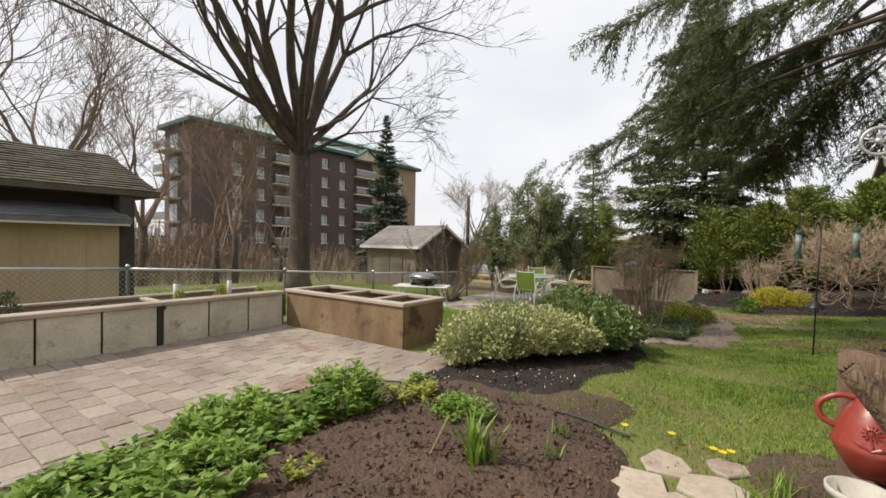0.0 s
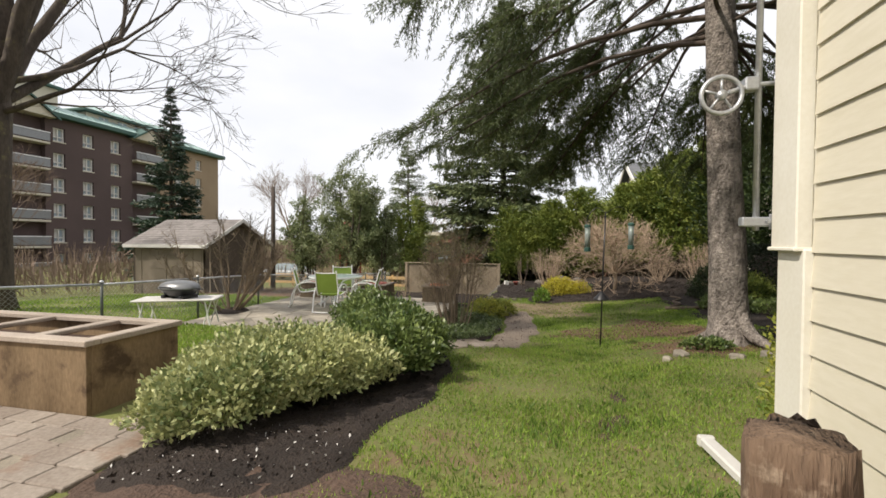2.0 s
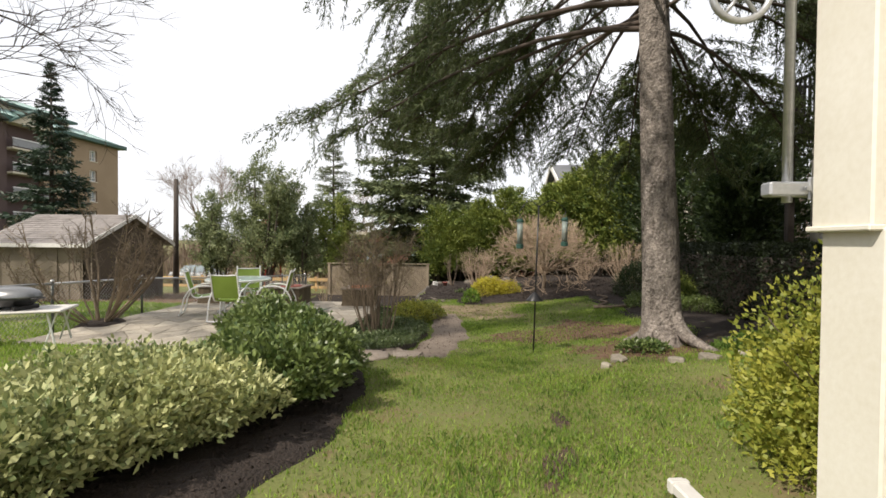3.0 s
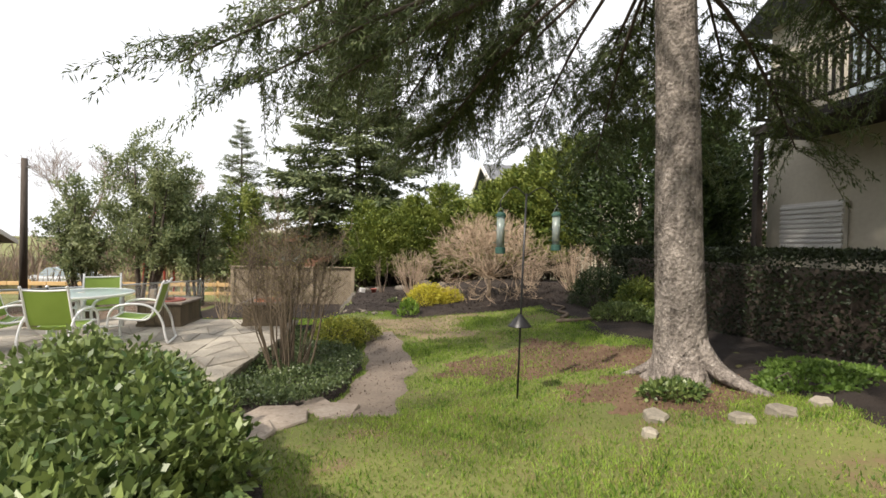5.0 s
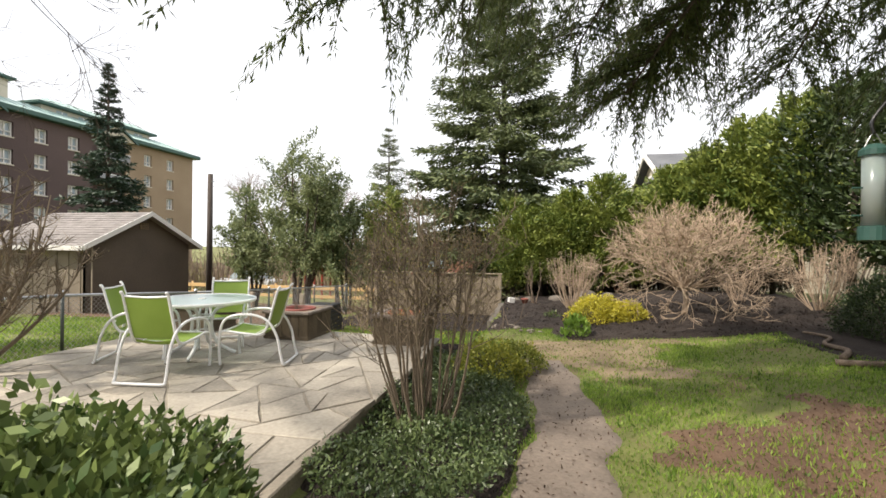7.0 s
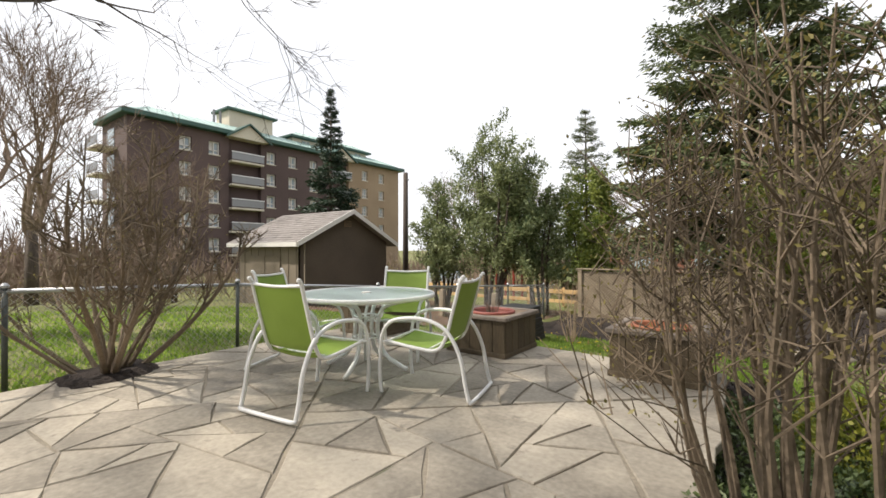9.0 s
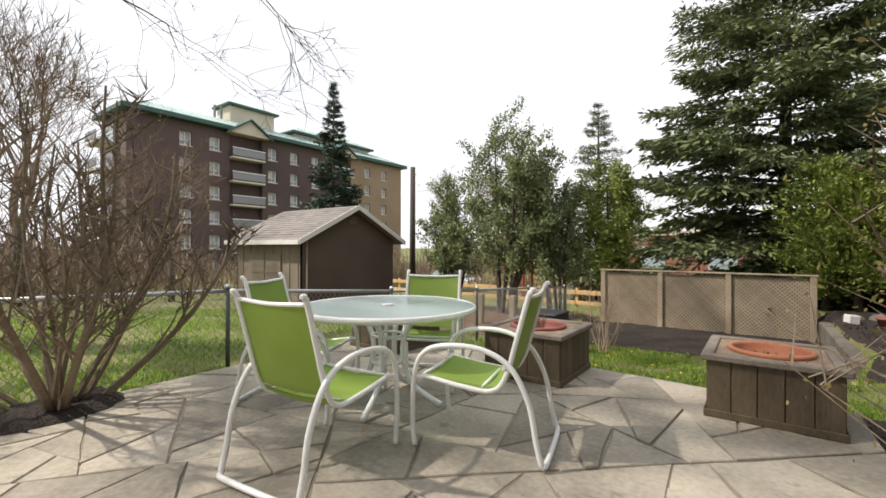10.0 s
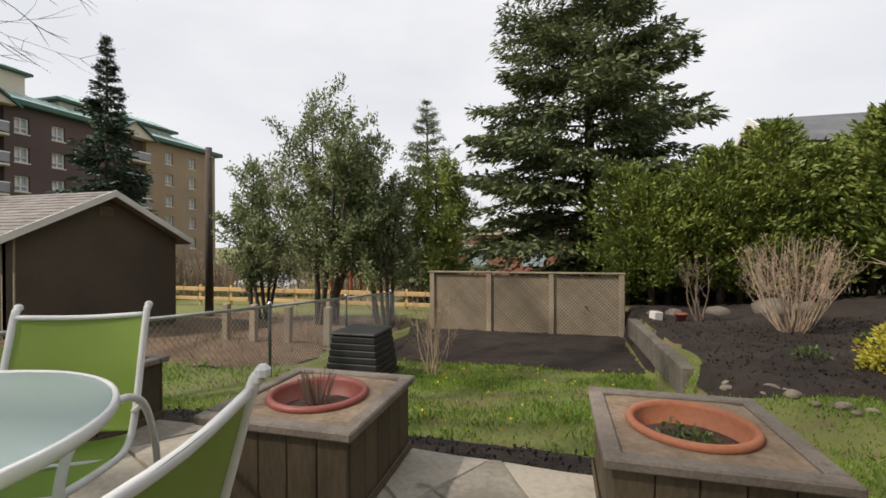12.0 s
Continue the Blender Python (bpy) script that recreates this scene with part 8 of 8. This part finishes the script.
def jug():
    x, y, z = 0.655, 2.53, 0.66
    j = thing("clay_jug", (x, y, z), "round red clay jug with handles and an embossed flower", "jug")
    prof = [(0.07, 0), (0.088, 0.008), (0.135, 0.085), (0.153, 0.128), (0.157, 0.138), (0.153, 0.148), (0.137, 0.215), (0.112, 0.28), (0.084, 0.322), (0.070, 0.338), (0.064, 0.346), (0.070, 0.362), (0.058, 0.364), (0.05, 0.34)]
    part("body", Geo().lathe(prof, (x, y, z), 36), RED_CLAY, j, smooth=True)
    for s in (-1, 1):
        part("handle", Geo().tube(arc([(x + s * 0.066, y, z + 0.335), (x + s * 0.135, y, z + 0.335), (x + s * 0.196, y, z + 0.285), (x + s * 0.188, y, z + 0.225), (x + s * 0.138, y, z + 0.195)]), 0.014, 8), RED_CLAY, j, smooth=True)

    def on_skin(q, h, lift=0.004):
        rr = float(np.interp(h, [0.148, 0.215, 0.28], [0.153, 0.137, 0.112])) + lift
        return Vector((x + rr * math.cos(q), y + rr * math.sin(q), z + h))
    q0 = -1.86
    for k in range(12):
        w = 2 * math.pi * k / 12
        part("petal", Geo().tube([on_skin(q0 + 0.10 * math.cos(w), 0.225 + 0.014 * math.sin(w)), on_skin(q0 + 0.24 * math.cos(w), 0.225 + 0.032 * math.sin(w))], [0.007, 0.004], 6), RED_CLAY, j)
    part("flower_eye", Geo().tube([on_skin(q0, 0.217, 0.0), on_skin(q0, 0.233, 0.004)], [0.012, 0.012], 8), RED_CLAY, j)
    part("flower_stem", Geo().tube([on_skin(q0, 0.20), on_skin(q0 + 0.05, 0.175), on_skin(q0 + 0.02, 0.152)], [0.004, 0.004, 0.003], 6), RED_CLAY, j)
    for s in (-1, 1):
        part("leaf", Geo().tube([on_skin(q0 + 0.03, 0.156), on_skin(q0 + s * 0.22, 0.170), on_skin(q0 + s * 0.40, 0.180)], [0.004, 0.009, 0.003], 6), RED_CLAY, j)


jug()
px, py, pz = 0.565, 2.25, gz(0.565, 2.25)
white_pot = thing("white_pot", (px, py, pz), "weathered white plastic pot on the ground", "pot")
part("pot_body", Geo().lathe([(0.075, -0.01), (0.082, 0.0), (0.102, 0.30), (0.109, 0.30), (0.110, 0.33), (0.098, 0.33), (0.092, 0.26)], (px, py, pz), 28), POT_PLASTIC, white_pot, smooth=True)
green_pot = thing("green_pot", (0.735, 2.19, gz(0.735, 2.19)), "dark green plastic pot beside the white pot", "pot")
part("pot_body", Geo().lathe([(0.06, -0.01), (0.062, 0.0), (0.078, 0.27), (0.086, 0.27), (0.087, 0.30), (0.076, 0.30), (0.07, 0.22), (0.01, 0.215)], (0.735, 2.19, gz(0.735, 2.19)), 24), GREEN_TRIM, green_pot, smooth=True)
part("soil", Geo().lathe([(0.085, 0.22), (0.092, 0.25), (0.01, 0.255)], (px, py, pz), 20), SOIL, white_pot)


# ---------- loose stones ----------
def flat_stone(name, x, y, r, h, seed, label, group, tilt=0.0, sides=7, mat=None, rise=0.0):
    rng = random.Random(seed)
    pts = [(r * rng.uniform(0.75, 1.1) * math.cos(2 * math.pi * k / sides + rng.uniform(-0.2, 0.2)), r * rng.uniform(0.7, 1.05) * math.sin(2 * math.pi * k / sides)) for k in range(sides)]
    g = Geo().prism(pts, -0.05, h, min(0.02, h * 0.5))
    ob = part(name, g, mat or FLAG)
    ob.matrix_basis = Matrix.Translation((x, y, gz(x, y) + rise)) @ Euler((tilt, tilt * 0.5, rng.uniform(0, 6.28))).to_matrix().to_4x4()
    return tagged(ob, label, "stone", group)


for k, (x, y, r) in enumerate(((-0.20, 2.74, 0.17), (-0.32, 2.38, 0.22), (0.06, 2.58, 0.20), (-0.08, 2.30, 0.15), (0.10, 2.90, 0.13), (0.02, 2.16, 0.18))):
    flat_stone("stepping_stone", x, y, r, 0.016, 10 + k, "irregular pale flat stepping stone by the bed", "stepping stones", rise=0.006, sides=6, mat=PINK_FLAG)
for k, (x, y, r) in enumerate(((-1.50, 8.75, 0.34), (-1.20, 9.15, 0.26), (-0.95, 8.95, 0.24), (-1.65, 8.35, 0.28))):
    flat_stone("edge_stone", x, y, r, 0.03, 30 + k, "broad flat stone at the end of the hedge", "flat stones at the hedge end", rise=0.008, mat=PINK_FLAG)
for k, (x, y, r) in enumerate(((1.86, 7.85, 0.13), (2.45, 7.60, 0.11), (2.85, 7.62, 0.13), (1.62, 7.55, 0.07), (3.3, 7.7, 0.10))):
    flat_stone("border_stone", x, y, r, 0.06, 50 + k, "pale rough stone in the grass by the conifer", "stones by the conifer", tilt=0.12, sides=5, mat=FLAG)


def boulder(x, y, r, seed, label="rounded grey fieldstone at the bed's edge", group="fieldstones", mat=None):
    rng = np.random.default_rng(seed)
    g, vs, fs, n, m = Geo(), [], [], 10, 6
    ph = rng.uniform(0, 6, 4)
    for i in range(m):
        t = i / (m - 1) * math.pi * 0.93 + 0.03
        for s in range(n):
            a = 2 * math.pi * s / n
            rr = r * (1 + 0.16 * math.sin(2 * a + ph[0] + t) + 0.12 * math.sin(3 * a + ph[1] - 2 * t) + 0.07 * math.sin(5 * t + ph[2]))
            vs.append((rr * math.sin(t) * math.cos(a), rr * 0.85 * math.sin(t) * math.sin(a), r * 0.62 * math.cos(t)))
    for i in range(m - 1):
        for s in range(n):
            fs.append((i * n + s, (i + 1) * n + s, (i + 1) * n + (s + 1) % n, i * n + (s + 1) % n))
    fs += [tuple(range(n)), tuple(range((m - 1) * n, m * n))[::-1]]
    g.add(vs, fs)
    ob = part("fieldstone", g, mat or ROCK, smooth=True)
    ob.matrix_basis = Matrix.Translation((x, y, gz(x, y) + r * 0.28))
    tagged(ob, label, "stone", group)


rs = random.Random(7)
for k in range(13):
    boulder(-1.55 + 0.075 * k + rs.uniform(-0.08, 0.08), 16.22 + rs.uniform(-0.2, 0.2) - 0.05 * k, rs.uniform(0.035, 0.085), 600 + k)
for k, (x, y, r) in enumerate(((-0.9, 21.0, 0.2), (0.0, 21.3, 0.24), (0.9, 21.0, 0.4), (-1.3, 20.8, 0.16), (1.6, 21.2, 0.25))):
    boulder(x, y, r, 640 + k, "grey rock at the back of the shrub bed", mat=KERB)
for k in range(6):
    x, y = -1.72 + rs.uniform(-0.02, 0.02), 17.15 + k * 0.66
    ob = part("wall_stone", Geo().box((-0.10, -0.32, -0.30), (0.10, 0.32, 0.10), 0.02), KERB)
    ob.matrix_basis = Matrix.Translation((x, y, gz(-1.0, y) - 0.14)) @ Euler((0, 0, rs.uniform(-0.05, 0.05))).to_matrix().to_4x4()
    tagged(ob, "long grey stone block edging the raised bed", "stone", "blocks edging the raised bed")
ob = part("white_block", Geo().box((-0.09, -0.09, -0.02), (0.09, 0.09, 0.16), 0.015), WHITE_TRIM)
ob.matrix_basis = Matrix.Translation((-1.42, 20.2, gz(-1.42, 20.2) + 0.04)) @ Euler((0, 0.1, 0.4)).to_matrix().to_4x4()
tagged(ob, "small white block at the end of the bed edging", "block")
ob = part("red_pot", Geo().lathe([(0.07, 0), (0.10, 0.13), (0.115, 0.13), (0.115, 0.16), (0.09, 0.16), (0.08, 0.1), (0.01, 0.09)], (0, 0, 0), 16), TERRACOTTA_RED, smooth=True)
ob.matrix_basis = Matrix.Translation((-1.0, 20.1, gz(-1.0, 20.1) + 0.04))
tagged(ob, "small red flower pot standing in dark mulch", "pot")
for x in (-10.3, -9.6, -8.75, -7.83):
    ob = part("timber_post", Geo().box((-0.07, -0.07, -0.3), (0.07, 0.07, 0.82), 0.012), LATTICE)
    ob.matrix_basis = Matrix.Translation((x, 19.0, gz(x, 19.0))) @ Euler((0, 0.02, 0.1)).to_matrix().to_4x4()
    tagged(ob, "short weathered timber post in rough ground", "post", "posts beyond the fence")

for k, pts in enumerate(([(3.2, 13.2), (3.5, 13.6), (3.45, 14.0), (3.75, 14.4), (3.6, 14.8)], [(3.9, 12.9), (4.0, 13.3), (4.25, 13.6)], [(3.0, 13.0), (3.45, 12.85), (3.9, 13.0)])):
    dw = thing("pale_branch", (*pts[0], gz(*pts[0])), "bleached fallen branch edging the shaded bed", "branch", "bleached branches")
    part("wood", Geo().tube(arc([(x, y, gz(x, y) + 0.05) for x, y in pts], 4), [0.045 - 0.0015 * i for i in range((len(pts) - 1) * 4 + 1)], 7), GREY_LOG, dw, smooth=True)

stick = thing("dry_stick", (-1.25, 2.05, gz(-1.25, 2.05) + 0.05), "dry bent stick lying on the soil", "stick")
part("wood", Geo().tube(arc([(-1.42, 2.22, gz(-1.4, 2.2) + 0.14), (-1.36, 2.05, gz(-1.36, 2.05) + 0.10), (-1.30, 1.86, gz(-1.3, 1.86) + 0.055)]), 0.006, 6), BLADE_DRY, stick)

edge = part("bed_edging", Geo().tube(arc([(x, y, gz(x, y) + 0.030) for x, y in ((-3.27, -1.0), (-3.28, 0.6), (-3.27, 2.0), (-3.18, 2.75), (-2.85, 3.08), (-2.2, 3.1), (-1.5, 3.05), (-0.9, 3.08), (-0.45, 2.95))], 6), 0.009, 6), BLACK_PLASTIC, smooth=True)
tagged(edge, "black plastic edging round the flower bed", "edging", kind="structure")

for k, y in enumerate((2.75, 3.55)):
    s = thing("metal_stake", (-6.72, y, 0.65), "short pale marker post in the planting trough", "post", "trough markers")
    part("tube", Geo().tube([(-6.72, y, 0.6), (-6.72, y, 0.98)], 0.035, 10), WHITE_PLASTIC, s, smooth=True)
    part("cap", Geo().lathe([(0.038, 0.98), (0.038, 1.0), (0.01, 1.01)], (-6.72, y, 0), 10), GREY_METAL, s)

# soil pocket for the shrub by the fence, and neighbour's scraps
cover_sheet("shrub_pocket", lambda x, y: 0.5 - np.hypot(x + 6.85, (y - 10.05) * 0.9) + wobble(x, y, 0.04, 5), (-7.6, -6.2, 9.3, 10.8), MULCH, "dark soil pocket round the fence-side shrub", "garden bed", rise=0.11, rough=0.012, seed=20)

# ---------- flagstone patio: every stone its own piece ----------
def clip_half(poly, px, py, nx, ny):
    """The part of a convex outline on the inner side of a line."""
    out = []
    for i in range(len(poly)):
        a, b = poly[i], poly[(i + 1) % len(poly)]
        da, db = (a[0] - px) * nx + (a[1] - py) * ny, (b[0] - px) * nx + (b[1] - py) * ny
        if da <= 0:
            out.append(a)
        if da * db < 0:
            t = da / (da - db)
            out.append((a[0] + (b[0] - a[0]) * t, a[1] + (b[1] - a[1]) * t))
    return out


def build_patio():
    x0, x1, y0, y1 = -6.95, -2.22, 7.9, 13.45
    base = part("patio_base", Geo().box((x0 + 0.05, y0 + 0.1, -0.6), (x1 - 0.04, y1 - 0.03, -0.007), 0.01), JOINT)
    tagged(base, "irregular flagstone patio with sandy joints", "patio", kind="structure")
    rng = random.Random(77)
    outline = [(x0 + 0.05, y0 + 0.2), (-5.2, y0), (-3.4, y0 + 0.05), (-2.35, y0 + 0.55), (x1 - 0.12, 9.4), (x1, 10.6), (x1 + 0.06, 11.8), (x1, y1 - 0.1), (-4.4, y1 + 0.03), (x0, y1 - 0.05), (x0 - 0.02, 11.0)]
    todo, stones = [outline], []

    def area(p):
        return abs(sum(p[i][0] * p[(i + 1) % len(p)][1] - p[(i + 1) % len(p)][0] * p[i][1] for i in range(len(p)))) / 2

    while todo:
        poly = todo.pop()
        if area(poly) < rng.uniform(0.10, 0.40):
            stones.append(poly)
            continue
        n = len(poly)
        cx, cy = sum(p[0] for p in poly) / n, sum(p[1] for p in poly) / n
        far = max(((a, b) for a in poly for b in poly), key=lambda q: math.hypot(q[0][0] - q[1][0], q[0][1] - q[1][1]))
        ang = math.atan2(far[1][1] - far[0][1], far[1][0] - far[0][0]) + rng.uniform(-0.27, 0.27)
        nx, ny = math.cos(ang), math.sin(ang)
        d = math.hypot(far[1][0] - far[0][0], far[1][1] - far[0][1]) * rng.uniform(-0.09, 0.09)
        px, py, half = cx + nx * d, cy + ny * d, rng.uniform(0.002, 0.007)
        a, b = clip_half(poly, px - nx * half, py - ny * half, nx, ny), clip_half(poly, px + nx * half, py + ny * half, -nx, -ny)
        for piece in (a, b):
            if len(piece) >= 3 and area(piece) > 0.012:
                todo.append(piece)
    for poly in stones:
        n = len(poly)
        p = (sum(q[0] for q in poly) / n, sum(q[1] for q in poly) / n)
        clean = []
        for k, a in enumerate(poly):
            b = poly[(k + 1) % n]
            if clean and math.hypot(a[0] - clean[-1][0], a[1] - clean[-1][1]) < 0.035:
                continue
            clean.append((a[0] + rng.uniform(-0.006, 0.006), a[1] + rng.uniform(-0.006, 0.006)))
            length = math.hypot(b[0] - a[0], b[1] - a[1])
            if length > 0.3:      # long edges are never quite straight
                t, w = rng.uniform(0.35, 0.65), rng.uniform(0.002, 0.014)
                mx, my = a[0] + (b[0] - a[0]) * t, a[1] + (b[1] - a[1]) * t
                q = math.hypot(p[0] - mx, p[1] - my) or 1
                clean.append((mx + (p[0] - mx) / q * w, my + (p[1] - my) / q * w))
        if len(clean) < 3:
            continue
        stone = part("flagstone", Geo().prism([(a[0] - p[0], a[1] - p[1]) for a in clean], -0.05, 0.0, 0.006), FLAG, base)
        stone.matrix_basis = Matrix.Translation((p[0], p[1], rng.uniform(-0.002, 0.008))) @ Euler((rng.uniform(-0.006, 0.006), rng.uniform(-0.006, 0.006), 0)).to_matrix().to_4x4()


build_patio()
crumbs("patio_litter", lambda x, y: inside_box(x, y, -6.9, -2.3, 7.9, 13.4), (-7, -2.2, 7.8, 13.5), 260, 0.016, NEEDLES, "bits of leaf litter on the flagstones", 410, 0.0)


# ---------- concrete paver terrace ----------
def build_terrace():
    base = part("paver_base", Geo().box((-6.2, -7.0, 0.02), (-3.24, 4.2, 0.226)), JOINT)
    tagged(base, "terrace of tumbled tan concrete pavers", "pavement", kind="structure")
    link_base = part("paver_path_base", Geo().box((-3.30, 3.1, 0.0), (-2.62, 8.0, 0.2)), JOINT)
    tagged(link_base, "narrow paved path from the terrace to the patio", "pavement", kind="structure")
    w, d = 0.30, 0.20
    g = Geo().box((-w / 2 + 0.004, -d / 2 + 0.004, -0.05), (w / 2 - 0.004, d / 2 - 0.004, 0.0), 0.007)
    first, rest, k = None, Geo(), 0
    rng = random.Random(5)
    row = 0
    y = 4.09
    while y > -6.9:
        x = -6.06 + (0.15 if row % 2 else 0.0)
        while x < -3.27:
            z = 0.236 + rng.uniform(-0.0025, 0.003)
            m = Matrix.Translation((x, y, z)) @ Matrix.Rotation(rng.uniform(-0.012, 0.012), 4, "Z")
            if y > -0.35 and k < 300:
                if first is None:
                    first = part("paver", g, PAVER, base)
                    first.matrix_parent_inverse = Matrix()
                    first.matrix_basis = m
                else:
                    c = first.copy()
                    scene.collection.objects.link(c)
                    c.matrix_basis = m
                k += 1
            else:
                rest.box((-w / 2 + 0.004, -d / 2 + 0.004, -0.05), (w / 2 - 0.004, d / 2 - 0.004, 0.0), 0.007, m)
            x += w
        y -= d
        row += 1
    tagged(part("pavers_beyond", rest, PAVER, base), kind="stuff")
    y = 3.25
    while y < 7.95:
        for i, x in enumerate((-3.12, -2.82)):
            zz = 0.236 if y < 6.6 else 0.236 - (y - 6.6) * 0.16
            c = first.copy()
            scene.collection.objects.link(c)
            c.parent = link_base
            c.matrix_basis = Matrix.Translation((x + (0.04 if int(y * 5) % 2 else 0), y, max(zz, 0.215))) @ Matrix.Rotation(rng.uniform(-0.015, 0.015), 4, "Z")
        y += d


build_terrace()
